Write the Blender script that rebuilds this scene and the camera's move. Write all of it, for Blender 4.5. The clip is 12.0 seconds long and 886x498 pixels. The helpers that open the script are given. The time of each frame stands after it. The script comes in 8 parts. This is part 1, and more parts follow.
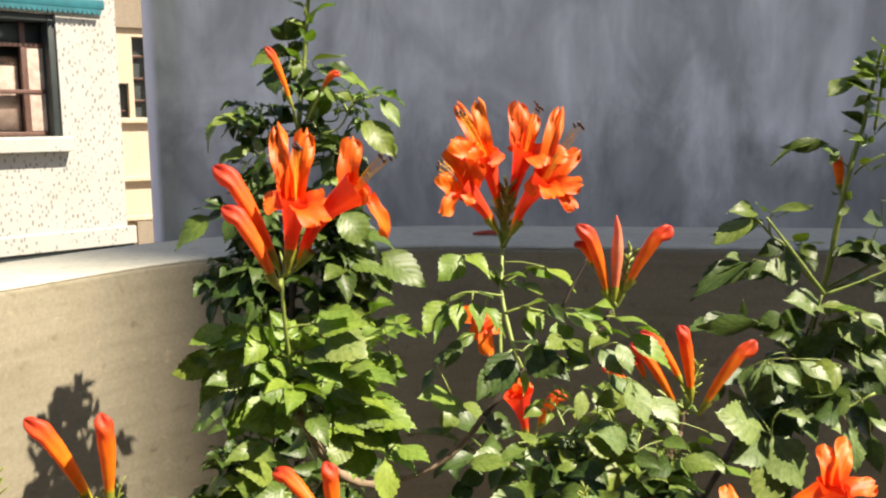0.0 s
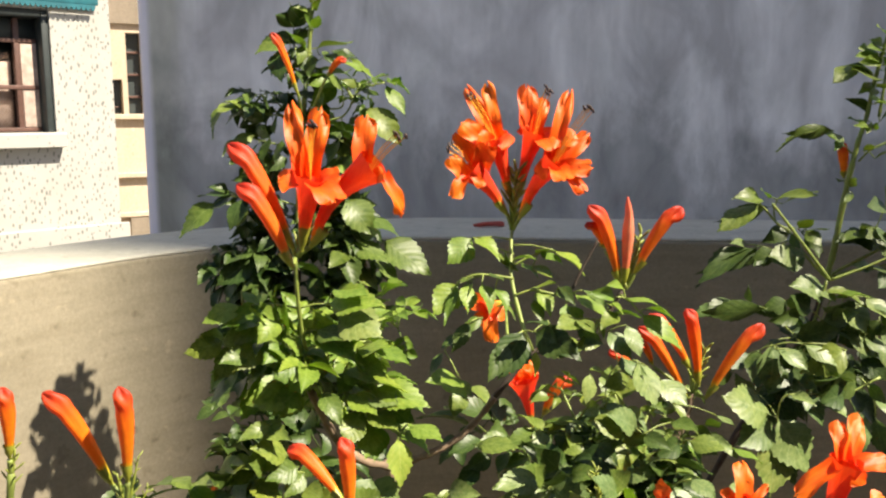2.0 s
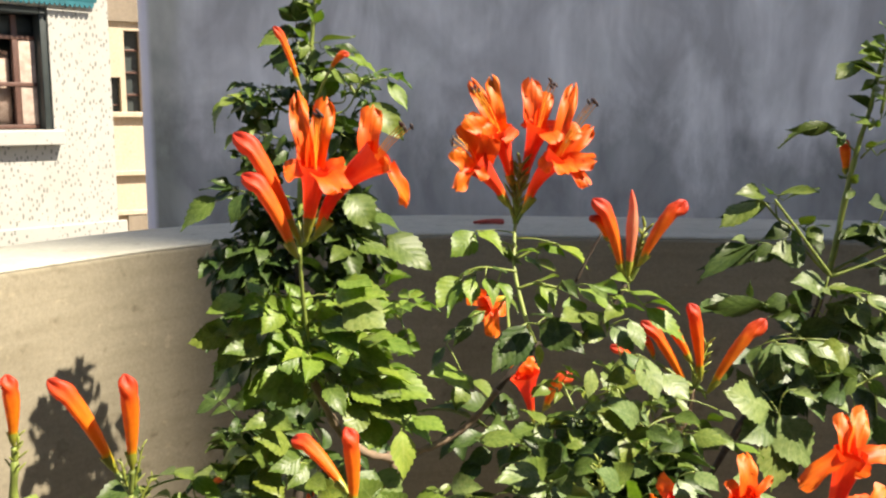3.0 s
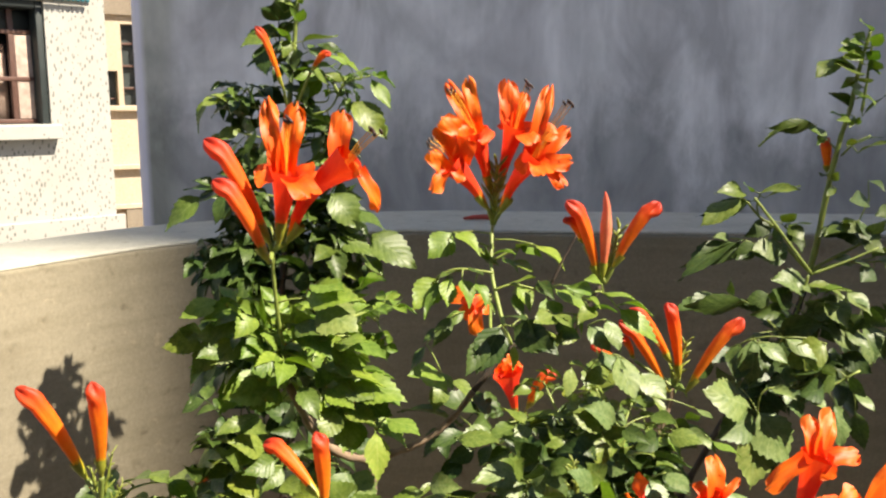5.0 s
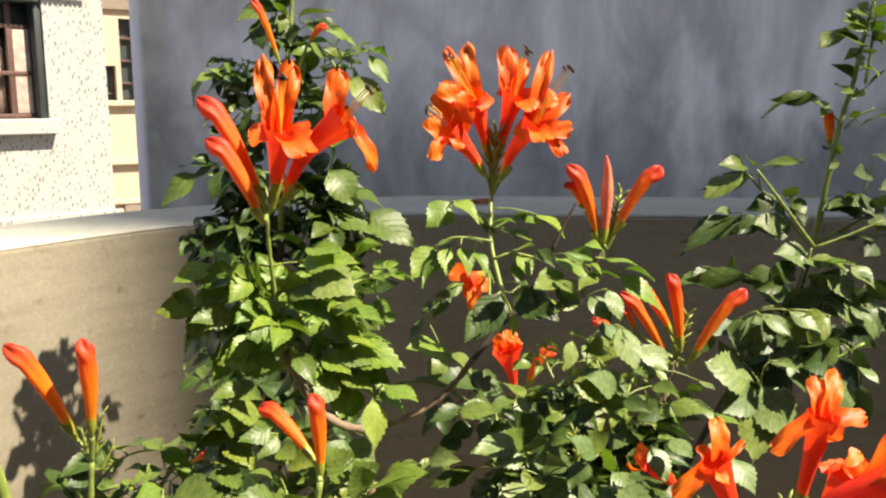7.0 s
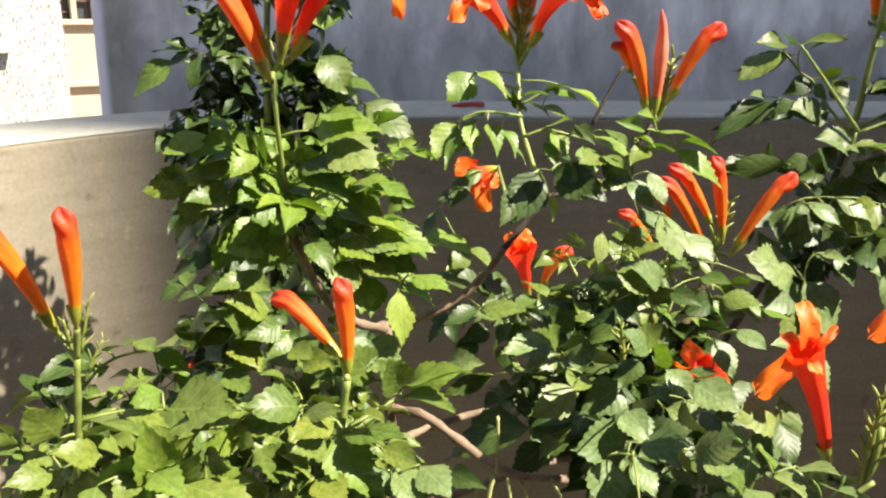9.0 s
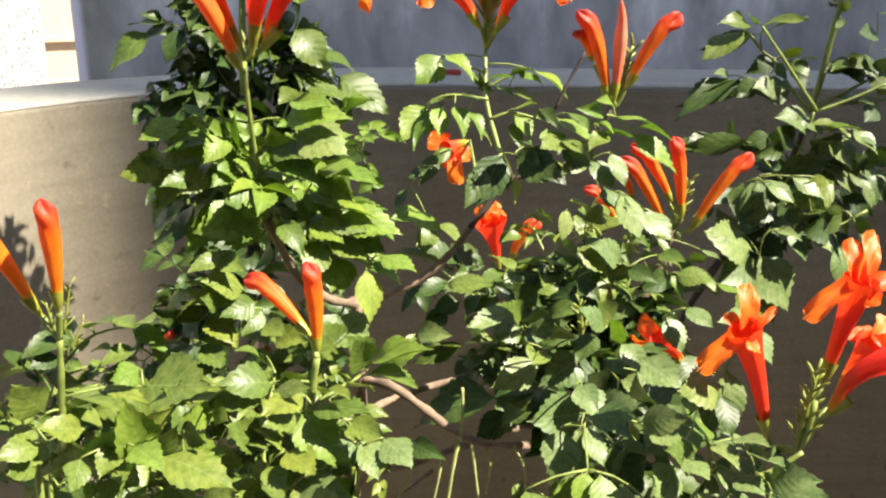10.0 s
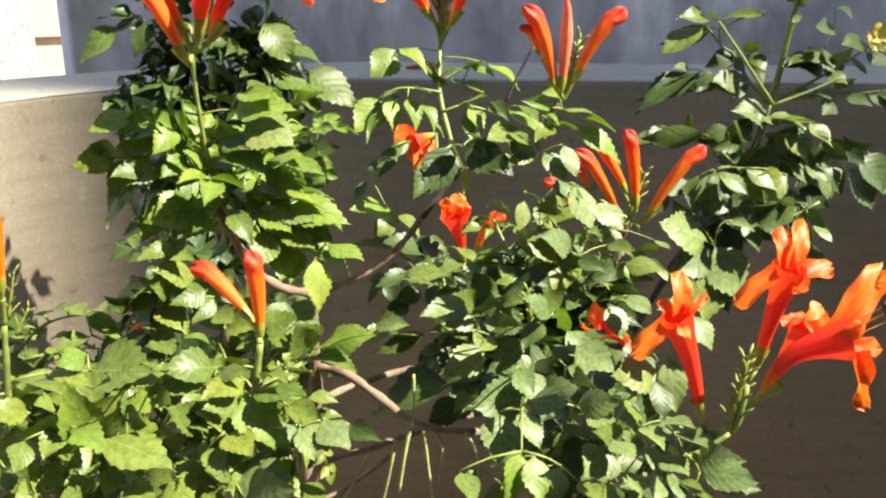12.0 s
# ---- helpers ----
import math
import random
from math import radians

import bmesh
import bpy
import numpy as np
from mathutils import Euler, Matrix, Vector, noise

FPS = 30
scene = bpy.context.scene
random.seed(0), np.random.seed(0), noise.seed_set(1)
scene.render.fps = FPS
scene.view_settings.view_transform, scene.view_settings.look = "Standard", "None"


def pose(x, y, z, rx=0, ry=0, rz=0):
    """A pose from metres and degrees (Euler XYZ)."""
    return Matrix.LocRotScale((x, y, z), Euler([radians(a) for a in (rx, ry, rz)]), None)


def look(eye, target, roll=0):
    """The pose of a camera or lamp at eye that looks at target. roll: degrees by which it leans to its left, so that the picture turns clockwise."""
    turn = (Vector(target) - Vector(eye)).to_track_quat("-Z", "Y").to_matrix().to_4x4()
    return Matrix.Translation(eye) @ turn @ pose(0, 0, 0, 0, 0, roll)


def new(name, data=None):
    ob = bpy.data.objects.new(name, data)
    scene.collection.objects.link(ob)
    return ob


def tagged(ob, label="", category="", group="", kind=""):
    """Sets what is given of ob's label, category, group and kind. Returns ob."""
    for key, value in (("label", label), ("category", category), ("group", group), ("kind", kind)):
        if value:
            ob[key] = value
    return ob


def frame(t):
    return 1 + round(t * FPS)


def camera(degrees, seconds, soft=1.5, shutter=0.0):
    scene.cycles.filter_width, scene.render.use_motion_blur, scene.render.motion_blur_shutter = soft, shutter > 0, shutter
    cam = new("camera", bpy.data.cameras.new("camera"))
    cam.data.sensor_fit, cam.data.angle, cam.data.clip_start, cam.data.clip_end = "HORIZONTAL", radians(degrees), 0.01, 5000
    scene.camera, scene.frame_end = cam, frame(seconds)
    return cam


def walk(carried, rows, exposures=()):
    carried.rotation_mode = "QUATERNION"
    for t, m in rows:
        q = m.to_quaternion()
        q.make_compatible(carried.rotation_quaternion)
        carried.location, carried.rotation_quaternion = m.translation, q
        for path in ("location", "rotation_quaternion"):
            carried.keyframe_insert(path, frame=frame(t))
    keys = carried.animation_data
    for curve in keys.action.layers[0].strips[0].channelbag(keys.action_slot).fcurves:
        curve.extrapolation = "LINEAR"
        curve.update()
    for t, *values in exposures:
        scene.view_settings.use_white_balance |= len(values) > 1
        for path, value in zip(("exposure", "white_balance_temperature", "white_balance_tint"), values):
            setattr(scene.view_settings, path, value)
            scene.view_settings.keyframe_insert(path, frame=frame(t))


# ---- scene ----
cam = camera(53.7, 12.0, soft=2.3)
PATH = [
    (0, (0.0132, 0.0523, 1.1478), (0.0148, 2.0294, 0.8458), -0.28),
    (0.5, (0.0120, 0.0528, 1.1479), (0.0184, 2.0296, 0.8445), -0.25),
    (1, (0.0086, 0.0497, 1.1453), (0.0175, 2.0262, 0.8396), -0.44),
    (1.5, (0.0048, 0.0493, 1.1447), (0.0192, 2.0259, 0.8397), -0.17),
    (2, (0.0036, 0.0499, 1.1391), (0.0201, 2.0262, 0.8326), -0.13),
    (2.5, (0.0029, 0.0516, 1.1382), (0.0228, 2.0281, 0.8331), 0.14),
    (3, (0.0000, 0.0495, 1.1348), (0.0230, 2.0258, 0.8288), 0.22),
    (5, (0.0134, 0.0486, 1.1408), (0.0365, 2.0219, 0.8160), -0.08),
    (5.5, (0.0115, 0.0485, 1.1393), (0.0361, 2.0214, 0.8121), -0.11),
    (6, (0.0102, 0.0529, 1.1308), (0.0358, 2.0258, 0.8033), 0.04),
    (6.5, (0.0177, 0.0531, 1.1300), (0.0413, 2.0254, 0.7991), -0.11),
    (7, (0.0138, 0.0538, 1.1236), (0.0390, 2.0257, 0.7906), -0.15),
    (7.2, (0.0119, 0.0575, 1.1175), (0.0363, 2.0286, 0.7797), -0.41),
    (8.8, (-0.0104, 0.1078, 1.0918), (0.0417, 2.0601, 0.6609), 0.05),
    (9, (-0.0145, 0.1069, 1.0901), (0.0847, 2.0410, 0.5910), -0.16),
    (9.5, (-0.0252, 0.1177, 1.0976), (0.1119, 2.0265, 0.5165), 0.39),
    (10, (-0.0084, 0.0914, 1.1046), (0.1309, 1.9973, 0.5147), 0.34),
    (10.5, (0.0006, 0.0716, 1.1103), (0.1442, 1.9753, 0.5143), 0.41),
    (11, (0.0072, 0.0684, 1.1183), (0.1559, 1.9725, 0.5248), 0.57),
    (11.5, (0.0070, 0.0722, 1.1151), (0.1581, 1.9760, 0.5212), 0.54),
    (12, (0.0122, 0.0804, 1.1048), (0.1648, 1.9822, 0.5047), 0.42),
]
walk(cam, [(t, look(eye, target, roll)) for t, eye, target, roll in PATH],
     exposures=[(0.0, 1.46, 6650.0, 11.0), (7.2, 1.46, 6650.0, 11.0), (9.0, 1.66, 6300.0, 12.0), (12.0, 1.80, 6250.0, 13.0)])

# ---- world, sun ----
SUN_AZ, SUN_EL = radians(-25.5), radians(51)   # azimuth counted from +x towards +y
world = bpy.data.worlds.new("world")
scene.world = world
world.use_nodes = True
sky = world.node_tree.nodes.new("ShaderNodeTexSky")
sky.sky_type, sky.sun_disc = "NISHITA", False
sky.sun_elevation, sky.sun_rotation = SUN_EL, math.pi / 2 - SUN_AZ
world.node_tree.nodes["Background"].inputs["Strength"].default_value = 0.057
world.node_tree.links.new(sky.outputs[0], world.node_tree.nodes["Background"].inputs["Color"])
sun_way = Vector((math.cos(SUN_EL) * math.cos(SUN_AZ), math.cos(SUN_EL) * math.sin(SUN_AZ), math.sin(SUN_EL)))
sun = new("sun", bpy.data.lights.new("sun", "SUN"))
sun.data.energy, sun.data.angle, sun.data.color = 5.0, radians(0.53), (1.0, 0.90, 0.74)
sun.matrix_world = look(sun_way * 20, (0, 0, 0))


# ---- materials ----
def material(name):
    m = bpy.data.materials.new(name)
    m.use_nodes = True
    t = m.node_tree
    b = t.nodes["Principled BSDF"]

    def node(kind, **values):
        n = t.nodes.new(kind)
        for key, value in values.items():
            n.inputs[key.replace("_", " ")].default_value = value
        return n
    return m, t, b, node


def ramp(t, source, stops):
    r = t.nodes.new("ShaderNodeValToRGB")
    e = r.color_ramp.elements
    while len(e) < len(stops):
        e.new(0.5)
    for k, (p, c) in zip(e, stops):
        k.position, k.color = p, (*c, 1)
    t.links.new(source, r.inputs[0])
    return r.outputs[0]


def mix(t, kind, factor, a, b):
    n = t.nodes.new("ShaderNodeMix")
    n.data_type, n.blend_type = "RGBA", kind
    for socket, value in ((n.inputs[0], factor), (n.inputs[6], a), (n.inputs[7], b)):
        if isinstance(value, bpy.types.NodeSocket):
            t.links.new(value, socket)
        else:
            socket.default_value = value if isinstance(value, float) else (*value, 1)
    return n.outputs[2]


def coords(t, scale, which="Object"):
    c, m = t.nodes.new("ShaderNodeTexCoord"), t.nodes.new("ShaderNodeMapping")
    m.inputs["Scale"].default_value = scale
    t.links.new(c.outputs[which], m.inputs[0])
    return m.outputs[0]


def noise_of(t, node, where, scale, detail=5.0, rough=0.6):
    n = node("ShaderNodeTexNoise", Scale=scale, Detail=detail, Roughness=rough)
    t.links.new(where, n.inputs["Vector"])
    return n.outputs["Fac"]


def bump(t, node, b, height, strength, distance):
    n = node("ShaderNodeBump", Strength=strength, Distance=distance)
    t.links.new(height, n.inputs["Height"])
    t.links.new(n.outputs[0], b.inputs["Normal"])


def plaster(name, dark, light, streak, grain=220.0, rough=0.9, depth=0.0015, patch=3.0, stretch=(1, 1, 0.35), run=(1, 1, 0.12)):
    """Cement plaster: broad patches, vertical streaks, fine grain."""
    m, t, b, node = material(name)
    plain, tall = coords(t, (1, 1, 1)), coords(t, stretch)
    big = noise_of(t, node, tall, patch, 6.0, 0.62)
    base = ramp(t, big, [(0.30, dark), (0.72, light)])
    runs = noise_of(t, node, coords(t, run), patch * 4.5, 4.0, 0.6)
    base = mix(t, "MULTIPLY", 1.0, base, ramp(t, runs, [(0.3, streak), (0.6, (1, 1, 1))]))
    fine = noise_of(t, node, plain, grain, 4.0, 0.7)
    base = mix(t, "MULTIPLY", 1.0, base, ramp(t, fine, [(0.3, (0.82, 0.82, 0.82)), (0.7, (1.06, 1.06, 1.06))]))
    spots = noise_of(t, node, plain, grain * 0.22, 2.0, 0.5)
    base = mix(t, "MULTIPLY", 1.0, base, ramp(t, spots, [(0.24, (0.72, 0.70, 0.66)), (0.36, (1, 1, 1)), (0.69, (1, 1, 1)), (0.73, (1.22, 1.21, 1.19))]))
    t.links.new(base, b.inputs["Base Color"])
    b.inputs["Roughness"].default_value = rough
    bump(t, node, b, mix(t, "MIX", 0.5, fine, spots), 0.55, depth)
    return m


cement = plaster("weathered_cement", (0.170, 0.150, 0.104), (0.272, 0.240, 0.172), (0.84, 0.83, 0.80), run=(0.6, 0.6, 5.0))
coping_mat = plaster("trowelled_cement", (0.40, 0.39, 0.325), (0.49, 0.48, 0.405), (0.88, 0.88, 0.87), patch=9.0, rough=0.55)


def stained_paint():
    """Grey wall paint: cloudy patches, faint vertical runs, algae in ragged patches low down and along the corner, and
    a bluish strip painted for the light on the rounded corner.
    """
    m, t, b, node = material("grey_wall_paint")
    where = coords(t, (1, 1, 0.55))
    smear = node("ShaderNodeTexNoise", Scale=4.2, Detail=4.0, Roughness=0.55, Distortion=1.1)
    t.links.new(where, smear.inputs["Vector"])
    cloud = smear.outputs["Fac"]
    colour = ramp(t, cloud, [(0.36, (0.49, 0.49, 0.505)), (0.5, (0.66, 0.66, 0.675)), (0.64, (0.82, 0.82, 0.835))])
    runs = noise_of(t, node, coords(t, (1, 1, 0.1)), 6.0, 4.0, 0.6)
    colour = mix(t, "MULTIPLY", 1.0, colour, ramp(t, runs, [(0.34, (0.84, 0.84, 0.84)), (0.5, (1.0, 1.0, 1.0)), (0.66, (1.12, 1.12, 1.12))]))
    blotch = node("ShaderNodeTexNoise", Scale=8.0, Detail=5.0, Roughness=0.6, Distortion=0.3)
    t.links.new(where, blotch.inputs["Vector"])
    small = blotch.outputs["Fac"]
    colour = mix(t, "MULTIPLY", 1.0, colour, ramp(t, small, [(0.33, (0.86, 0.87, 0.86)), (0.5, (1.0, 1.0, 1.0)), (0.67, (1.09, 1.09, 1.09))]))
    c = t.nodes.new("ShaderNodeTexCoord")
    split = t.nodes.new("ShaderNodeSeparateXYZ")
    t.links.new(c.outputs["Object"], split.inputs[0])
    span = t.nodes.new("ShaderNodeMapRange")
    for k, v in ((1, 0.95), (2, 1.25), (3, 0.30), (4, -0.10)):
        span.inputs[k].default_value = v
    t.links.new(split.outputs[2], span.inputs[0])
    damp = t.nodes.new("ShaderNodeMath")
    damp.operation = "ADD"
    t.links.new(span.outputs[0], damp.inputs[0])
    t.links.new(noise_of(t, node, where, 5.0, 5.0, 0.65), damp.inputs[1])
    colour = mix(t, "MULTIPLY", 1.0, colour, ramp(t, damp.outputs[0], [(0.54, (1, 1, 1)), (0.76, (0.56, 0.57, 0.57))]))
    edge = t.nodes.new("ShaderNodeMapRange")
    for k, v in ((1, -0.775), (2, -0.56), (3, 0.36), (4, -0.15)):
        edge.inputs[k].default_value = v
    t.links.new(split.outputs[0], edge.inputs[0])
    algae = t.nodes.new("ShaderNodeMath")
    algae.operation = "ADD"
    t.links.new(edge.outputs[0], algae.inputs[0])
    t.links.new(runs, algae.inputs[1])
    colour = mix(t, "MULTIPLY", 1.0, colour, ramp(t, algae.outputs[0], [(0.56, (1, 1, 1)), (0.80, (0.66, 0.67, 0.60))]))
    # bluish strip paints in the light that the rounded corner catches
    lit_corner = t.nodes.new("ShaderNodeMapRange")
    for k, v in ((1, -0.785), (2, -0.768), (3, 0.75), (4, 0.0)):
        lit_corner.inputs[k].default_value = v
    t.links.new(split.outputs[0], lit_corner.inputs[0])
    colour = mix(t, "MIX", lit_corner.outputs[0], colour, (0.70, 0.70, 0.86))
    t.links.new(colour, b.inputs["Base Color"])
    b.inputs["Roughness"].default_value = 0.75
    bump(t, node, b, small, 0.3, 0.004)
    return m


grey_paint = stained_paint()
cream_paint = plaster("cream_paint", (0.45, 0.375, 0.285), (0.55, 0.465, 0.36), (0.94, 0.92, 0.9), grain=40.0, depth=0.002)
beige_paint = plaster("beige_paint", (0.20, 0.165, 0.125), (0.26, 0.22, 0.17), (0.9, 0.9, 0.88), grain=40.0, depth=0.002)
floor_mat = plaster("terrace_screed", (0.26, 0.225, 0.165), (0.36, 0.31, 0.235), (0.85, 0.85, 0.85), patch=2.0)
earth_mat = plaster("dusty_ground", (0.22, 0.18, 0.13), (0.34, 0.29, 0.22), (0.8, 0.8, 0.8), patch=0.4, grain=20.0)


def mosaic(name):
    """Glazed white mosaic tile with scattered grey-green chips."""
    m, t, b, node = material(name)
    where = coords(t, (1, 1, 1))
    slant = t.nodes.new("ShaderNodeMapping")
    slant.inputs["Rotation"].default_value = (0, 0.5, 0)
    slant.inputs["Scale"].default_value = (1.25, 1, 0.6)
    t.links.new(where, slant.inputs[0])
    v = node("ShaderNodeTexVoronoi", Scale=25.0, Randomness=0.65)
    wob = noise_of(t, node, where, 30.0, 2.0)
    shift = t.nodes.new("ShaderNodeVectorMath")
    shift.operation = "ADD"
    scaled = mix(t, "MULTIPLY", 1.0, wob, (0.03, 0.03, 0.03))
    t.links.new(slant.outputs[0], shift.inputs[0])
    t.links.new(scaled, shift.inputs[1])
    t.links.new(shift.outputs[0], v.inputs["Vector"])
    chips = ramp(t, v.outputs["Distance"], [(0.17, (0.15, 0.157, 0.146)), (0.29, (0.40, 0.395, 0.37))])
    tone = ramp(t, noise_of(t, node, where, 2.5), [(0.3, (0.9, 0.89, 0.86)), (0.7, (1, 1, 1))])
    t.links.new(mix(t, "MULTIPLY", 1.0, chips, tone), b.inputs["Base Color"])
    b.inputs["Roughness"].default_value = 0.35
    return m


mosaic_mat = mosaic("mosaic_tile")


def plain(name, colour, rough=0.5, metal=0.0, grain=90.0, spread=0.18):
    m, t, b, node = material(name)
    n = noise_of(t, node, coords(t, (1, 1, 1)), grain, 4.0)
    lo, hi = (tuple(c * k for c in colour) for k in (1 - spread, 1 + spread))
    t.links.new(ramp(t, n, [(0.3, lo), (0.7, hi)]), b.inputs["Base Color"])
    b.inputs["Roughness"].default_value, b.inputs["Metallic"].default_value = rough, metal
    bump(t, node, b, n, 0.2, 0.0005)
    return m


teal_paint = plain("teal_awning_paint", (0.010, 0.105, 0.130), 0.5, 0.0, 12.0)
brown_paint = plain("brown_window_paint", (0.095, 0.048, 0.036), 0.5, 0.0, 30.0, 0.3)
# near-black for the window recess, its back board and the foot band
near_black = plain("near_black_surface", (0.02, 0.028, 0.028), 0.6, 0.0, 20.0)
mesh_wire = plain("rusty_wire", (0.30, 0.19, 0.14), 0.6, 0.3, 60.0)
curtain_mat = plain("faded_curtain", (0.40, 0.31, 0.26), 0.9, 0.0, 14.0, 0.3)


def glass():
    m, t, b, node = material("window_glass")
    b.inputs["Base Color"].default_value = (0.05, 0.06, 0.06, 1)
    b.inputs["Roughness"].default_value = 0.08
    return m


glass_mat = glass()


def leafy(name, dark, light, vein, gloss, through_colour, amount=0.32):
    """A leaf: mottled green, paler midrib and side veins, light shining through."""
    m, t, b, node = material(name)
    uv = t.nodes.new("ShaderNodeUVMap")
    uv.uv_map = "leaf"
    split = t.nodes.new("ShaderNodeSeparateXYZ")
    t.links.new(uv.outputs[0], split.inputs[0])
    who = t.nodes.new("ShaderNodeObjectInfo")
    isle = t.nodes.new("ShaderNodeNewGeometry")
    cloud = noise_of(t, node, coords(t, (1, 1, 1)), 9.0, 5.0, 0.65)
    colour = ramp(t, cloud, [(0.3, dark), (0.7, light)])
    each = ramp(t, isle.outputs["Random Per Island"], [(0.0, (0.72, 0.80, 0.70)), (0.5, (1, 1, 1)), (1.0, (1.25, 1.16, 1.0))])
    whole = ramp(t, who.outputs["Random"], [(0.0, (0.62, 0.74, 0.68)), (0.5, (1, 1, 1)), (0.92, (1.12, 1.08, 0.95)), (1.0, (1.25, 1.12, 0.85))])
    colour = mix(t, "MULTIPLY", 1.0, mix(t, "MULTIPLY", 1.0, colour, each), whole)

    def math_node(kind, a, c=None):
        n = t.nodes.new("ShaderNodeMath")
        n.operation = kind
        for socket, value in zip(n.inputs, (a, c)):
            if isinstance(value, bpy.types.NodeSocket):
                t.links.new(value, socket)
            elif value is not None:
                socket.default_value = value
        return n.outputs[0]
    side = math_node("ABSOLUTE", math_node("SUBTRACT", split.outputs[0], 0.5))
    slant = math_node("SUBTRACT", split.outputs[1], math_node("MULTIPLY", side, 0.55))
    ribs = math_node("ABSOLUTE", math_node("SUBTRACT", math_node("FRACT", math_node("MULTIPLY", slant, 6.5)), 0.5))
    rib = math_node("MAXIMUM", math_node("LESS_THAN", ribs, 0.045), math_node("LESS_THAN", side, 0.02))
    colour = mix(t, "MIX", math_node("MULTIPLY", rib, 0.24), colour, vein)
    t.links.new(colour, b.inputs["Base Color"])
    b.inputs["Roughness"].default_value = gloss
    b.inputs["Specular IOR Level"].default_value = 0.32
    puff = math_node("ADD", math_node("MULTIPLY", ribs, 1.6), math_node("MULTIPLY", cloud, 0.5))
    bump(t, node, b, puff, 0.06, 0.005)
    lucid = node("ShaderNodeBsdfTranslucent")
    t.links.new(mix(t, "MULTIPLY", 1.0, colour, through_colour), lucid.inputs["Color"])
    both = node("ShaderNodeMixShader", Fac=amount)
    t.links.new(b.outputs[0], both.inputs[1])
    t.links.new(lucid.outputs[0], both.inputs[2])
    t.links.new(both.outputs[0], t.nodes["Material Output"].inputs["Surface"])
    return m


# mature green, lowered so that the colour carries the leaves' shade
leaf_mature_shaded = leafy("shaded_mature_leaf", (0.022, 0.044, 0.008), (0.062, 0.100, 0.022), (0.16, 0.22, 0.08), 0.45, (1.8, 2.1, 0.5), 0.09)
leaf_fresh = leafy("fresh_leaf", (0.082, 0.144, 0.017), (0.174, 0.248, 0.043), (0.28, 0.35, 0.11), 0.44, (1.45, 1.85, 0.5), 0.20)
# dusty grey-green, paler than the rest to paint in the sunlit sheen
leaf_dusty_sunlit = leafy("sunlit_dusty_leaf", (0.062, 0.108, 0.028), (0.158, 0.208, 0.078), (0.28, 0.33, 0.16), 0.42, (1.6, 1.9, 0.6), 0.08)
leaf_green = leafy("green_leaf", (0.064, 0.104, 0.015), (0.150, 0.194, 0.041), (0.26, 0.32, 0.12), 0.41, (1.6, 1.9, 0.5), 0.13)
leaf_pale = leafy("yellowing_leaf", (0.20, 0.29, 0.045), (0.31, 0.37, 0.07), (0.5, 0.5, 0.2), 0.45, (1.4, 1.4, 0.5))


def petal_paint(name, stops, span, amount=0.30, rough=0.55, axis=2, unit=1.0, vein=0.5):
    """Petal tissue whose pigment changes along its length, with fine lengthwise veins."""
    m, t, b, node = material(name)
    c = t.nodes.new("ShaderNodeTexCoord")
    split = t.nodes.new("ShaderNodeSeparateXYZ")
    t.links.new(c.outputs["Object"], split.inputs[0])
    n = t.nodes.new("ShaderNodeMath")
    n.operation, n.inputs[1].default_value = "DIVIDE", span
    t.links.new(split.outputs[axis], n.inputs[0])
    colour = ramp(t, n.outputs[0], stops)
    long = (1, 1, 0.06) if axis == 2 else (1, 0.06, 1)
    lines = noise_of(t, node, coords(t, long), 420.0 * unit, 3.0, 0.6)
    colour = mix(t, "MULTIPLY", vein, colour, ramp(t, lines, [(0.3, (0.85, 0.58, 0.6)), (0.7, (1.08, 1.35, 1.2))]))
    blot = noise_of(t, node, coords(t, (1, 1, 1)), 90.0 * unit, 3.0, 0.6)
    colour = mix(t, "MULTIPLY", 1.0, colour, ramp(t, blot, [(0.3, (0.9, 0.8, 0.8)), (0.7, (1.05, 1.25, 1.1))]))
    who = t.nodes.new("ShaderNodeObjectInfo")
    colour = mix(t, "MULTIPLY", 1.0, colour, ramp(t, who.outputs["Random"], [(0.0, (0.95, 0.78, 0.9)), (1.0, (1.0, 1.25, 1.0))]))
    t.links.new(colour, b.inputs["Base Color"])
    b.inputs["Roughness"].default_value = rough
    bump(t, node, b, lines, 0.3, 0.0008)
    lucid = node("ShaderNodeBsdfTranslucent")
    t.links.new(colour, lucid.inputs["Color"])
    both = node("ShaderNodeMixShader", Fac=amount)
    t.links.new(b.outputs[0], both.inputs[1])
    t.links.new(lucid.outputs[0], both.inputs[2])
    t.links.new(both.outputs[0], t.nodes["Material Output"].inputs["Surface"])
    return m


bud_mat = petal_paint("bud_skin", [(0.0, (0.60, 0.42, 0.03)), (0.14, (0.72, 0.36, 0.02)), (0.19, (0.90, 0.22, 0.010)), (0.45, (0.92, 0.185, 0.008)), (0.70, (0.91, 0.155, 0.010)), (0.79, (0.87, 0.105, 0.012)), (0.86, (0.80, 0.080, 0.018)), (0.94, (0.62, 0.050, 0.014)), (1.0, (0.46, 0.032, 0.012))], 0.06, 0.36)
tube_mat = petal_paint("flower_tube", [(0.0, (0.80, 0.48, 0.03)), (0.12, (0.88, 0.26, 0.015)), (0.26, (0.87, 0.070, 0.012)), (0.65, (0.87, 0.045, 0.020)), (1.0, (0.91, 0.070, 0.010))], 0.042, 0.36)
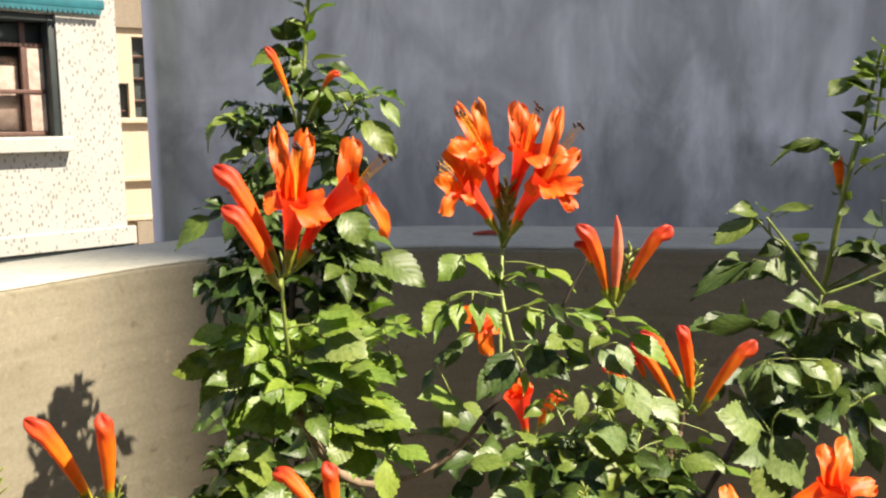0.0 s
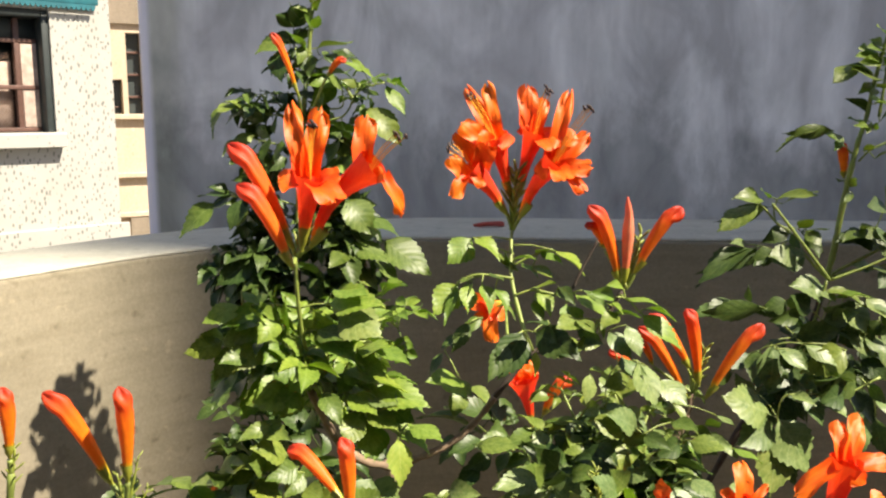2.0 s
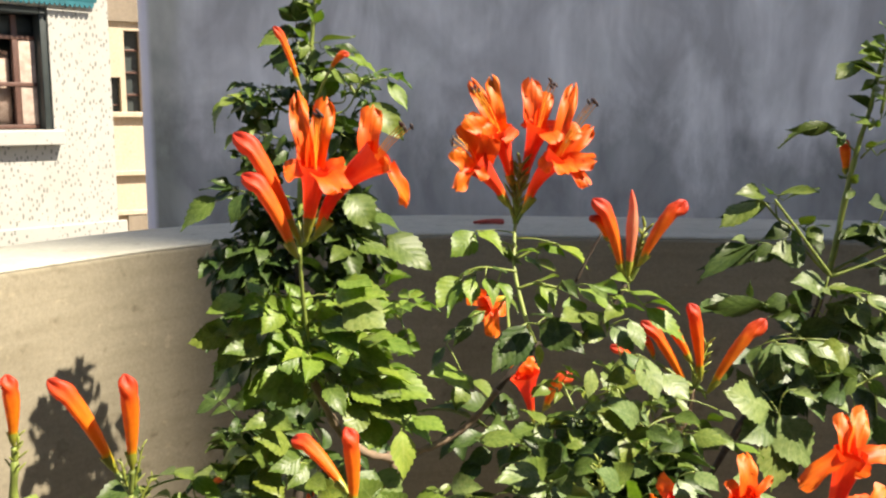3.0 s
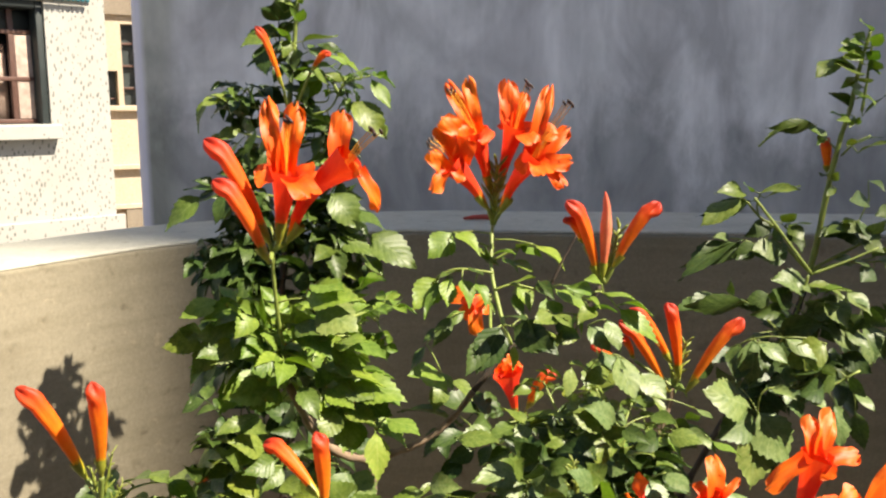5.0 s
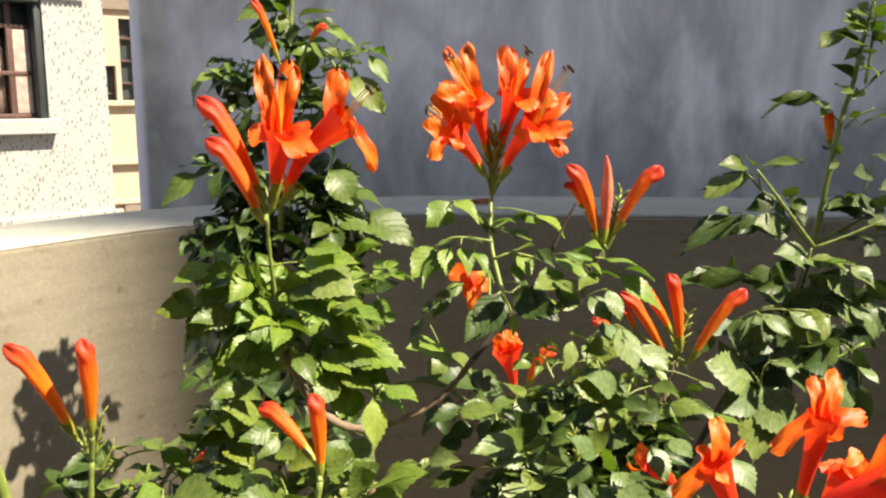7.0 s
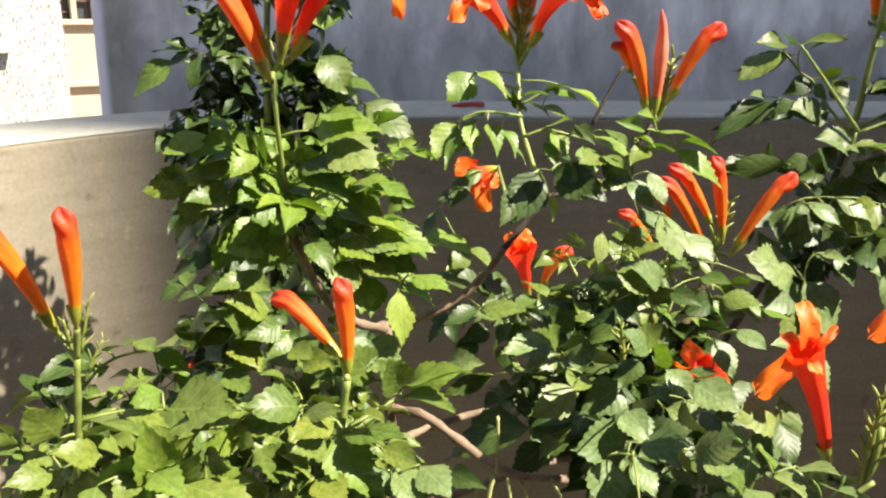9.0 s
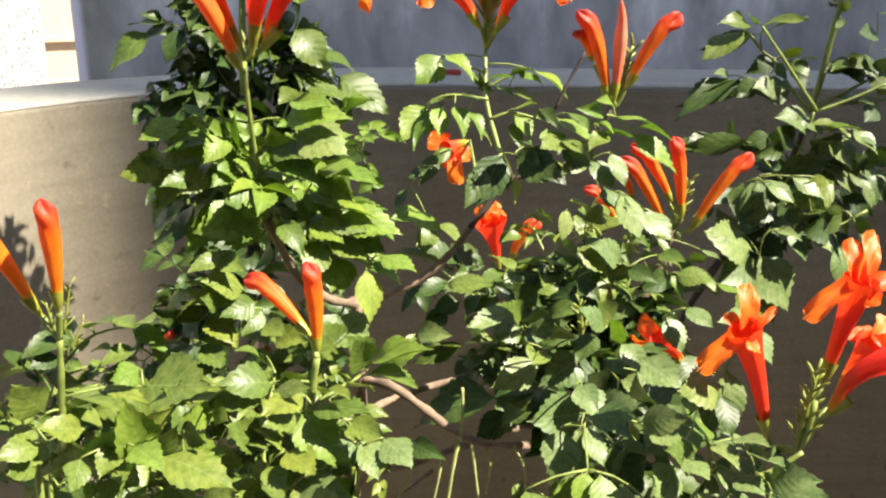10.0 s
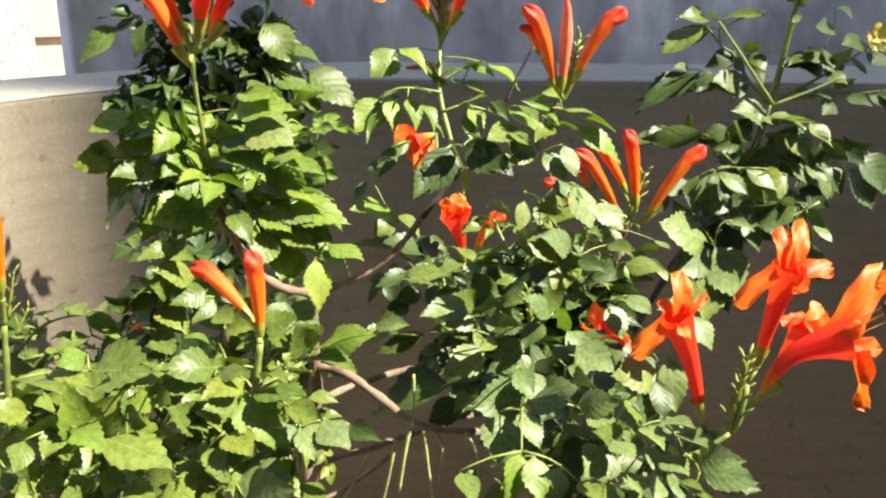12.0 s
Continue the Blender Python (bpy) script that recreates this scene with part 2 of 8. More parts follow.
petal_mat = petal_paint("petal_skin", [(0.0, (0.92, 0.085, 0.006)), (0.35, (0.93, 0.120, 0.006)), (0.75, (0.94, 0.150, 0.008)), (1.0, (0.94, 0.165, 0.012))], 1.0, 0.36, 0.5, 1, 0.022, 0.55)
pink_mat = petal_paint("withered_bud_skin", [(0.0, (0.75, 0.3, 0.08)), (0.2, (0.82, 0.22, 0.12)), (0.7, (0.84, 0.30, 0.20)), (1.0, (0.80, 0.15, 0.08))], 0.06)
calyx_mat = plain("calyx_green", (0.26, 0.27, 0.03), 0.45, 0.0, 160.0, 0.3)
spike_mat = plain("young_bud_green", (0.19, 0.225, 0.035), 0.45, 0.0, 160.0, 0.3)
stem_green = plain("green_stem", (0.19, 0.24, 0.05), 0.5, 0.0, 120.0, 0.3)
bark = plain("brown_bark", (0.20, 0.142, 0.092), 0.85, 0.0, 130.0, 0.4)
bark_dark_shade = plain("dark_shade_bark", (0.055, 0.040, 0.028), 0.85, 0.0, 130.0, 0.4)
straw = plain("pale_tendril", (0.30, 0.32, 0.11), 0.6, 0.0, 120.0, 0.2)
anther_mat = plain("dark_anther", (0.035, 0.016, 0.012), 0.6)
filament_mat = plain("yellow_filament", (0.90, 0.42, 0.03), 0.5)
dry_petal_mat = plain("dry_petal", (0.42, 0.06, 0.04), 0.6, 0.0, 200.0, 0.4)


# ---- helpers for building ----
def mesh_of(name, bm, mats, smooth=True):
    me = bpy.data.meshes.new(name)
    bm.to_mesh(me)
    bm.free()
    for m in mats if isinstance(mats, (list, tuple)) else [mats]:
        me.materials.append(m)
    if smooth:
        me.polygons.foreach_set("use_smooth", [True] * len(me.polygons))
    return me


def part(name, bm, mats, parent=None, label="", smooth=True, at=None):
    me = bm if isinstance(bm, bpy.types.Mesh) else mesh_of(name, bm, mats, smooth)
    ob = new(name, me)
    if parent:
        ob.parent = parent
    if at is not None:
        ob.matrix_basis = at
    return tagged(ob, label)


def box(bm, lo, hi, bevel=0.0):
    made = bmesh.ops.create_cube(bm, size=1.0)["verts"]
    lo, hi = Vector(lo), Vector(hi)
    for v in made:
        v.co = Vector([(a + b) / 2 + c * (b - a) for a, b, c in zip(lo, hi, v.co)])
    if bevel:
        edges = list({e for v in made for e in v.link_edges})
        bmesh.ops.bevel(bm, geom=edges, offset=bevel, segments=2, affect="EDGES", profile=0.5)
    return bm


def spline(points, steps=6):
    """Catmull-Rom through the points."""
    p = [Vector(q) for q in points]
    p = [2 * p[0] - p[1], *p, 2 * p[-1] - p[-2]]
    out = []
    for a, b, c, d in zip(p, p[1:], p[2:], p[3:]):
        for k in range(steps):
            s = k / steps
            out.append(0.5 * (2 * b + (c - a) * s + (2 * a - 5 * b + 4 * c - d) * s * s + (3 * b - a - 3 * c + d) * s ** 3))
    return out + [p[-2]]


def sweep(bm, path, radii, sides=7, fold=None, cap=True):
    """A tube along a path; fold(s, angle) scales its radius."""
    rings, side = [], None
    for k, p in enumerate(path):
        ahead = (path[min(k + 1, len(path) - 1)] - path[max(k - 1, 0)]).normalized()
        side = ahead.orthogonal().normalized() if side is None else (side - side.dot(ahead) * ahead).normalized()
        other = ahead.cross(side)
        s = k / (len(path) - 1)
        ring = []
        for j in range(sides):
            a = 2 * math.pi * j / sides
            r = radii[k] * (fold(s, a) if fold else 1)
            ring.append(bm.verts.new(p + r * (math.cos(a) * side + math.sin(a) * other)))
        rings.append(ring)
    for a, b in zip(rings, rings[1:]):
        for j in range(sides):
            bm.faces.new((a[j], a[(j + 1) % sides], b[(j + 1) % sides], b[j]))
    if cap:
        bm.faces.new(rings[-1])
        bm.faces.new(rings[0][::-1])
    return bm


def frame_of(ahead, up):
    """A turn whose Y runs ahead and whose Z is as near up as may be."""
    y = Vector(ahead).normalized()
    x = y.cross(Vector(up))
    x = x.normalized() if x.length > 1e-4 else y.orthogonal().normalized()
    return Matrix((x, y, x.cross(y))).transposed().to_4x4()


# ---- structure: ground, terrace, parapet ----
ground = new("ground", mesh_of("ground", box(bmesh.new(), (-900, -900, -3.9), (900, 900, -3.4)), earth_mat, False))
tagged(ground, "dusty bare ground below the terrace", "ground", kind="structure")
INNER = spline([(1.9, 0.98, 0), (0.95, 1.06, 0), (0.37, 1.118, 0), (0.13, 1.138, 0), (0.0, 1.152, 0), (-0.14, 1.128, 0), (-0.242, 1.080, 0),
                (-0.297, 1.035, 0), (-0.343, 0.980, 0), (-0.384, 0.923, 0), (-0.46, 0.815, 0), (-0.75, 0.40, 0), (-1.30, -0.39, 0)], 5)
TOP = 0.985


def offset(path, d):
    out = []
    for k, p in enumerate(path):
        a = (path[min(k + 1, len(path) - 1)] - path[max(k - 1, 0)]).normalized()
        s = min(1.0, max(0.0, (p.x + 0.34) / 0.36))
        out.append(p + Vector((a.y, -a.x, 0)) * (d * (0.84 + 0.32 * s) if d > 0.1 else d))
    return out


def ribbon_wall(d0, d1, z0, z1, bevel):
    """A wall that follows the parapet's inner line, d0 to d1 behind it, with rounded upper edges."""
    bm = bmesh.new()
    section = [(d0, z0), (d0, z1 - bevel), (d0 + bevel * 0.3, z1 - bevel * 0.3), (d0 + bevel, z1), (d1 - bevel, z1), (d1 - bevel * 0.3, z1 - bevel * 0.3), (d1, z1 - bevel), (d1, z0)]
    rows = []
    for d, z in section:
        rows.append([bm.verts.new((p.x, p.y, z)) for p in offset(INNER, d)])
    rows.append(rows[0])
    for a, b in zip(rows, rows[1:]):
        for j in range(len(a) - 1):
            bm.faces.new((a[j], a[j + 1], b[j + 1], b[j]))
    for k in (0, -1):
        bm.faces.new([r[k] for r in rows[:-1]])
    bmesh.ops.recalc_face_normals(bm, faces=bm.faces[:])
    return bm


parapet = new("parapet")
tagged(parapet, "curved low parapet wall of weathered grey-brown cement", "parapet", kind="structure")
part("wall", ribbon_wall(0, 0.178, 0.0, TOP - 0.0045, 0.004), cement, parapet)
part("coping", ribbon_wall(0.004, 0.175, TOP - 0.0043, TOP, 0.003), coping_mat, parapet, "smooth pale grey cement coping")
floor_bm = box(bmesh.new(), (-3.2, -4.5, -0.2), (3.4, 1.3, 0.0))
tagged(new("floor", mesh_of("floor", floor_bm, floor_mat, False)), "grey cement terrace floor", "floor", kind="structure")
base_bm = box(bmesh.new(), (-3.1, -4.4, -3.4), (3.3, 1.25, -0.2))
tagged(new("wall_terrace_base", mesh_of("wall_terrace_base", base_bm, cement, False)), "cement wall carrying the terrace", "wall", kind="structure")

# unseen tall block, added across the street to lay soft-edged shade along the parapet
tall_bm = box(bmesh.new(), (13.0, -5.358, -3.4), (18.0, -2.4, 25.0), 0.01)
tagged(new("wall_east", mesh_of("wall_east", tall_bm, cream_paint, False)), "unseen tall cream block added to shade the parapet", "wall", kind="structure")

# unseen wall added behind the terrace to hold back sky light
south_bm = box(bmesh.new(), (-0.9, -1.1, 0.0), (3.4, -0.8, 2.7), 0.01)
tagged(new("wall_south", mesh_of("wall_south", south_bm, cement, False)), "unseen plain cement wall added to hold back sky light", "wall", kind="structure")

# neighbour's tall grey wall
bm = bmesh.new()
gx, gy, gh, gr = -0.815, 2.5, 4.2, 0.05
plan = [(4.1, gy), (gx + gr, gy)] + [(gx + gr - gr * math.sin(a), gy + gr - gr * math.cos(a)) for a in (radians(15 * k) for k in range(1, 7))] + [(gx, gy + 0.6), (4.1, gy + 0.6)]
low = [bm.verts.new((x, y, -3.4)) for x, y in plan]
high = [bm.verts.new((x, y, gh)) for x, y in plan]
for k in range(len(plan)):
    j = (k + 1) % len(plan)
    bm.faces.new((low[k], high[k], high[j], low[j]))
bm.faces.new(high)
bmesh.ops.recalc_face_normals(bm, faces=bm.faces[:])
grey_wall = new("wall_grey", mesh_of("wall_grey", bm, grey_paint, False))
tagged(grey_wall, "tall grey painted wall with faint vertical stains", "wall", kind="structure")


# ---- neighbour's house ----
TURN_H = radians(44)
HOUSE = Matrix.Translation((-2.935, 7.0, 0)) @ Matrix.Rotation(TURN_H, 4, "Z")   # local x along the front, y into the house
house = new("house")
house.matrix_world = HOUSE
tagged(house, "white house faced with speckled mosaic tile", "house", kind="structure")
W0, W1, WZ0, WZ1 = -1.10, -0.03, 1.0, 1.93     # window opening
bm = bmesh.new()
for lo, hi in (((-6, 0, -3.4), (W0, 0.3, 5)), ((W1, 0, -3.4), (0.445, 0.3, 5)), ((W0, 0, -3.4), (W1, 0.3, WZ0)), ((W0, 0, WZ1), (W1, 0.3, 5))):
    box(bm, lo, hi)
part("wall", bm, mosaic_mat, house, smooth=False)
bm = bmesh.new()
box(bm, (0.345, 0.3, -3.4), (0.445, 5, 5))
box(bm, (-6, 4.9, -3.4), (0.345, 5, 5))
box(bm, (-6, 0.3, 4.8), (0.345, 4.9, 5))
part("side_wall", bm, cream_paint, house, smooth=False)
part("plinth", box(bmesh.new(), (-6, -0.05, 0.105), (0.50, -0.003, 0.25), 0.005), mosaic_mat, house, smooth=False)
part("base_band", box(bmesh.new(), (-6, -0.03, -3.4), (0.48, -0.003, 0.102)), near_black, house, "dark band at the foot of the wall", smooth=False)
win = part("window", box(bmesh.new(), (W1 - 0.055, 0.02, WZ0), (W1 - 0.003, 0.28, WZ1 - 0.003), 0.004), near_black, house, "recessed window with a dark reveal")
part("reveal", box(bmesh.new(), (W0 + 0.003, 0.02, WZ1 - 0.06), (W1 - 0.058, 0.28, WZ1 - 0.003), 0.004), near_black, win)
part("back_board", box(bmesh.new(), (W0 + 0.003, 0.281, WZ0), (W1 - 0.003, 0.295, WZ1)), near_black, win)
for x in (-1.08, -0.68, -0.258):
    part("window_frame", box(bmesh.new(), (x, 0.13, WZ0 + 0.003), (x + 0.042, 0.18, WZ1 - 0.063), 0.004), brown_paint, win)
for z in (1.005, 1.328, 1.682):
    part("rail", box(bmesh.new(), (W0 + 0.06, 0.126, z), (W1 - 0.06, 0.184, z + 0.032), 0.004), brown_paint, win)
part("shutter", box(bmesh.new(), (-0.213, 0.135, WZ0 + 0.04), (W1 - 0.060, 0.160, 1.679), 0.004), curtain_mat, win, "faded beige side panel")
part("curtain", box(bmesh.new(), (W0 + 0.02, 0.215, WZ0 + 0.01), (-0.262, 0.225, 1.54)), curtain_mat, win)
part("pane", box(bmesh.new(), (W0 + 0.02, 0.15, 1.69), (W1 - 0.062, 0.156, WZ1 - 0.07)), glass_mat, win)
bm = bmesh.new()
for k in range(-34, 40):
    for sgn in (1, -1):
        x = W0 + 0.03 + k * 0.026
        lo, hi = Vector((x, 0.19, 1.02)), Vector((x + 0.60 * 0.8 * sgn, 0.19, 1.62))
        clip = [lo.lerp(hi, s / 24) for s in range(25)]
        clip = [p for p in clip if W0 + 0.02 < p.x < W1 - 0.062]
        if len(clip) > 1:
            sweep(bm, [clip[0], clip[-1]], [0.0013] * 2, 4)
part("wire_mesh", bm, mesh_wire, win, "rusty diamond wire mesh")
part("sill", box(bmesh.new(), (W0 - 0.1, -0.10, 0.885), (0.012, -0.003, 0.995), 0.006), mosaic_mat, house, "projecting tiled window sill", smooth=False)
awning = part("awning", box(bmesh.new(), (W0 - 0.3, -0.055, 1.985), (0.34, -0.003, 2.06), 0.006), teal_paint, house, "teal painted window awning")
bm = bmesh.new()
for k in range(46):
    x = W0 - 0.3 + k * 0.038
    if x < 0.30:
        pts = [(x, 1.984), (x, 1.965), (x + 0.008, 1.945), (x + 0.019, 1.936), (x + 0.030, 1.945), (x + 0.038, 1.965), (x + 0.038, 1.984)]
        a = [bm.verts.new((px, -0.065, pz)) for px, pz in pts]
        b = [bm.verts.new((px, -0.057, pz)) for px, pz in pts]
        bm.faces.new(a[::-1]), bm.faces.new(b)
        for i in range(len(a)):
            j = (i + 1) % len(a)
            bm.faces.new((a[i], a[j], b[j], b[i]))
part("scalloped_trim", bm, teal_paint, awning, smooth=False)

# cream building farther back
cream = new("apartment_building")
cream.matrix_world = Matrix.Translation((-3.1, 9.0, 0)) @ Matrix.Rotation(radians(30), 4, "Z")
tagged(cream, "cream painted building with small dark openings", "building", kind="structure")
bm = bmesh.new()
for lo, hi in (((-3, 0, -3.4), (-0.125, 0.25, 6)), ((-0.125, 0, -3.4), (3, 0.25, 1.14)), ((-0.125, 0, 1.48), (-0.03, 0.25, 6)),
               ((-0.03, 0, 1.14), (0.02, 0.25, 6)), ((0.02, 0, 1.94), (0.17, 0.25, 6)), ((0.17, 0, 1.14), (3, 0.25, 6))):
    box(bm, lo, hi)
part("wall", bm, cream_paint, cream, smooth=False)
part("beam", box(bmesh.new(), (-2.9, -0.04, 2.02), (2.9, -0.003, 5.9), 0.006), beige_paint, cream, "beige painted band", smooth=False)
opening = part("window", box(bmesh.new(), (-0.122, 0.10, 1.143), (-0.033, 0.14, 1.477)), glass_mat, cream, smooth=False)
tall = part("window", box(bmesh.new(), (0.023, 0.10, 1.143), (0.167, 0.14, 1.937)), glass_mat, cream, smooth=False)
for z in (1.30, 1.52, 1.74):
    part("rail", box(bmesh.new(), (0.024, 0.06, z), (0.166, 0.097, z + 0.022), 0.003), brown_paint, tall, smooth=False)
part("rail", box(bmesh.new(), (-0.121, 0.06, 1.20), (-0.034, 0.097, 1.215), 0.003), brown_paint, opening, smooth=False)
for z in (1.085, 0.50, 0.10):
    part("ledge", box(bmesh.new(), (-2.9, -0.06, z), (2.9, -0.003, z + 0.05), 0.008), cream_paint, cream, smooth=False)
part("opening", box(bmesh.new(), (-0.03, -0.05, -0.25), (2.0, -0.003, 0.097)), beige_paint, cream, smooth=False)


# ---- plants: leaf, flower and stem kinds ----
rng = random.Random(7)


def leaflet(bm, uv, root, ahead, up, length, width, droop, cup, teeth=7, seed=0):
    """One toothed ovate leaflet: folded along its midrib, arched, with a pointed tip."""
    turn = frame_of(ahead, up).to_3x3()
    n = teeth * 2 + 1
    wave = random.Random(seed)
    ph, tw, bite = wave.uniform(0, 6), wave.uniform(-0.45, 0.45), wave.uniform(0.8, 1.2)
    rows = []
    for k in range(n + 1):
        s = k / n
        w = width * 0.5 * (math.sin(math.pi / 2 * s / 0.38) ** 0.75 if s < 0.38 else math.cos(math.pi / 2 * (s - 0.38) / 0.62) ** 1.25)
        if k in (0, n):
            w = width * 0.012
        edge = 1 + 0.055 * bite if k % 2 else 1 - 0.055 * bite
        lift = -droop * length * s * s
        row = []
        for c in (-1, -0.55, 0, 0.55, 1):
            x = c * w * (edge if abs(c) == 1 else 1)
            fwd = (0.014 if k % 2 else -0.022) * length * (abs(c) == 1) + 0.05 * length * abs(c) * s
            z = lift + cup * abs(c) ** 1.3 * w + 0.06 * width * math.sin(7 * s + ph + 2 * c) * abs(c) + tw * c * w * s
            v = bm.verts.new(Vector(root) + turn @ Vector((x, s * length * (1 - 0.25 * droop * s) + fwd, z)))
            row.append((v, (0.5 + 0.5 * c, s)))
        rows.append(row)
    for a, b in zip(rows, rows[1:]):
        for i in range(4):
            f = bm.faces.new((a[i][0], a[i + 1][0], b[i + 1][0], b[i][0]))
            for loop, (_, q) in zip(f.loops, (a[i], a[i + 1], b[i + 1], b[i])):
                loop[uv].uv = q


def pinnate(name, pairs, mat, seed, plump=0.60, droop=0.35, arch=0.35, big_leaflets=1.0):
    """A feathered leaf one unit long: a rachis with pairs of leaflets and one at the end."""
    r = random.Random(seed)
    bm = bmesh.new()
    uv = bm.loops.layers.uv.new("leaf")
    rachis = [Vector((0, s, 0.10 * math.sin(math.pi * s) - arch * 0.5 * s * s)) for s in (0, 0.15, 0.3, 0.45, 0.6, 0.68)]
    if pairs:
        sweep(bm, rachis, [0.018, 0.015, 0.013, 0.012, 0.010, 0.009], 5)
    else:
        sweep(bm, [Vector((0, 0, 0)), Vector((0, 0.06, 0.004)), Vector((0, 0.13, 0.0))], [0.014, 0.012, 0.010], 5)
    size = {0: 0.90, 1: 0.54, 2: 0.44, 3: 0.36}[pairs] * big_leaflets
    for k in range(pairs):
        s = 0.26 + 0.36 * k / max(1, pairs - 1) if pairs > 1 else 0.42
        z = 0.10 * math.sin(math.pi * s) - arch * 0.5 * s * s
        for sgn in (-1, 1):
            big = size * r.uniform(0.8, 1.1) * (0.85 + 0.15 * k)
            leaflet(bm, uv, (0.01 * sgn, s, z), (sgn * r.uniform(0.75, 1.0), r.uniform(0.35, 0.75), r.uniform(-0.15, 0.2)),
                    (-sgn * 0.2 + r.uniform(-0.2, 0.2), r.uniform(-0.2, 0.1), 1), big, big * plump * r.uniform(0.9, 1.15), droop * r.uniform(0.5, 1.5), r.uniform(0.25, 0.7), seed=seed * 31 + k * 7 + sgn)
    end = 0.66 if pairs else 0.12
    z = rachis[-1].z if pairs else 0.0
    big = size * r.uniform(1.0, 1.2)
    leaflet(bm, uv, (0, end, z), (r.uniform(-0.15, 0.15), 1, -arch * 0.6), (r.uniform(-0.3, 0.3), 0, 1), big, big * plump * 1.05, droop * r.uniform(0.7, 1.4), r.uniform(0.2, 0.55), seed=seed * 57)
    return mesh_of(name, bm, [mat])


LEAVES = {"mature_shaded": [pinnate("leaf", p, leaf_mature_shaded, 11 + k, droop=d, arch=a, big_leaflets=1.22) for k, (p, d, a) in enumerate(((2, .3, .3), (2, .5, .5), (2, .3, .4), (1, .4, .3), (2, .15, .15), (3, .45, .6)))],
          "fresh": [pinnate("leaf", p, leaf_fresh, 41 + k, plump=0.62, droop=d, arch=a) for k, (p, d, a) in enumerate(((2, .3, .3), (1, .4, .4), (2, .5, .5), (3, .3, .3), (2, .15, .1), (1, .25, .3)))],
          "green": [pinnate("leaf", p, leaf_green, 211 + k, plump=0.57, droop=d, arch=a) for k, (p, d, a) in enumerate(((2, .35, .4), (1, .4, .4), (2, .5, .55), (2, .25, .3), (1, .3, .3)))]}


LEAF_LIST = {}      # plant name: [(place, mesh, pose)], built at the end


def leaf(plant, root, ahead, up, length, kind="mature_shaded", pick=None):
    some = LEAVES[kind]
    me = some[pick % len(some)] if pick is not None else rng.choice(some)
    m = Matrix.Translation(root) @ frame_of(ahead, up) @ Matrix.Scale(length, 4)
    LEAF_LIST.setdefault(plant.name, []).append((Vector(root), me, m))


def joined(name, leaves):
    """One mesh of many leaves."""
    mats, co, vi, uvs, total, index, base = [], [], [], [], [], [], 0
    for _, me, m in leaves:
        v = np.empty(len(me.vertices) * 3, np.float32)
        me.vertices.foreach_get("co", v)
        a = np.array(m)
        co.append(v.reshape(-1, 3) @ a[:3, :3].T + a[:3, 3])
        k = np.empty(len(me.loops), np.int32)
        me.loops.foreach_get("vertex_index", k)
        vi.append(k + base)
        u = np.empty(len(me.loops) * 2, np.float32)
        me.uv_layers["leaf"].data.foreach_get("uv", u)
        uvs.append(u)
        n = np.empty(len(me.polygons), np.int32)
        me.polygons.foreach_get("loop_total", n)
        total.append(n)
        if me.materials[0] not in mats:
            mats.append(me.materials[0])
        index.append(np.full(len(n), mats.index(me.materials[0]), np.int32))
        base += len(me.vertices)
    co, vi, uvs, total, index = (np.concatenate(q) for q in (co, vi, uvs, total, index))
    out = bpy.data.meshes.new(name)
    out.vertices.add(len(co))
    out.vertices.foreach_set("co", co.astype(np.float32).ravel())
    out.loops.add(len(vi))
    out.loops.foreach_set("vertex_index", vi)
    out.polygons.add(len(total))
    out.polygons.foreach_set("loop_start", np.concatenate(([0], np.cumsum(total)[:-1])).astype(np.int32))
    for m in mats:
        out.materials.append(m)
    out.update(calc_edges=True)
    out.polygons.foreach_set("material_index", index)
    out.polygons.foreach_set("use_smooth", [True] * len(total))
    out.uv_layers.new(name="leaf").data.foreach_set("uv", uvs)
    out.validate()
    return out


def hang_leaves(plant, most=290):
    """The leaves nearest the terrace as parts of their own, the rest as one foliage mesh."""
    some = sorted(LEAF_LIST.get(plant.name, []), key=lambda q: q[0].y)
    for _, me, m in some[:most]:
        part("leaf", me, None, plant, at=m)
    if some[most:]:
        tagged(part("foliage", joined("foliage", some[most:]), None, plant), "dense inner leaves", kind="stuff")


def blade_mesh(mat, seed, droop, cup, plump):
    """A single leaflet one unit long on a short petiole."""
    bm = bmesh.new()
    uv = bm.loops.layers.uv.new("leaf")
    sweep(bm, [Vector((0, 0, 0)), Vector((0, 0.05, 0.003)), Vector((0, 0.11, 0.0))], [0.013, 0.011, 0.009], 5)
    leaflet(bm, uv, (0, 0.07, 0), (0, 1, 0.30 * droop), (0, 0, 1), 0.95, 0.95 * plump, droop, cup, 7 + seed % 2, seed)
    return mesh_of("leaf", bm, [mat])


# dark holds the shade of leaflets turned from the sun in its colour
BLADES = {name: [blade_mesh(mat, 300 + 17 * k + i, d, c, w) for i, (d, c, w) in enumerate(((.10, .12, .58), (.30, .22, .54), (.22, -.12, .62), (.40, .30, .56), (.05, .26, .60), (.32, -.05, .54)))]
          for k, (name, mat) in enumerate({"dark": leaf_mature_shaded, "green": leaf_green, "fresh": leaf_fresh, "dusty": leaf_dusty_sunlit, "pale": leaf_pale}.items())}
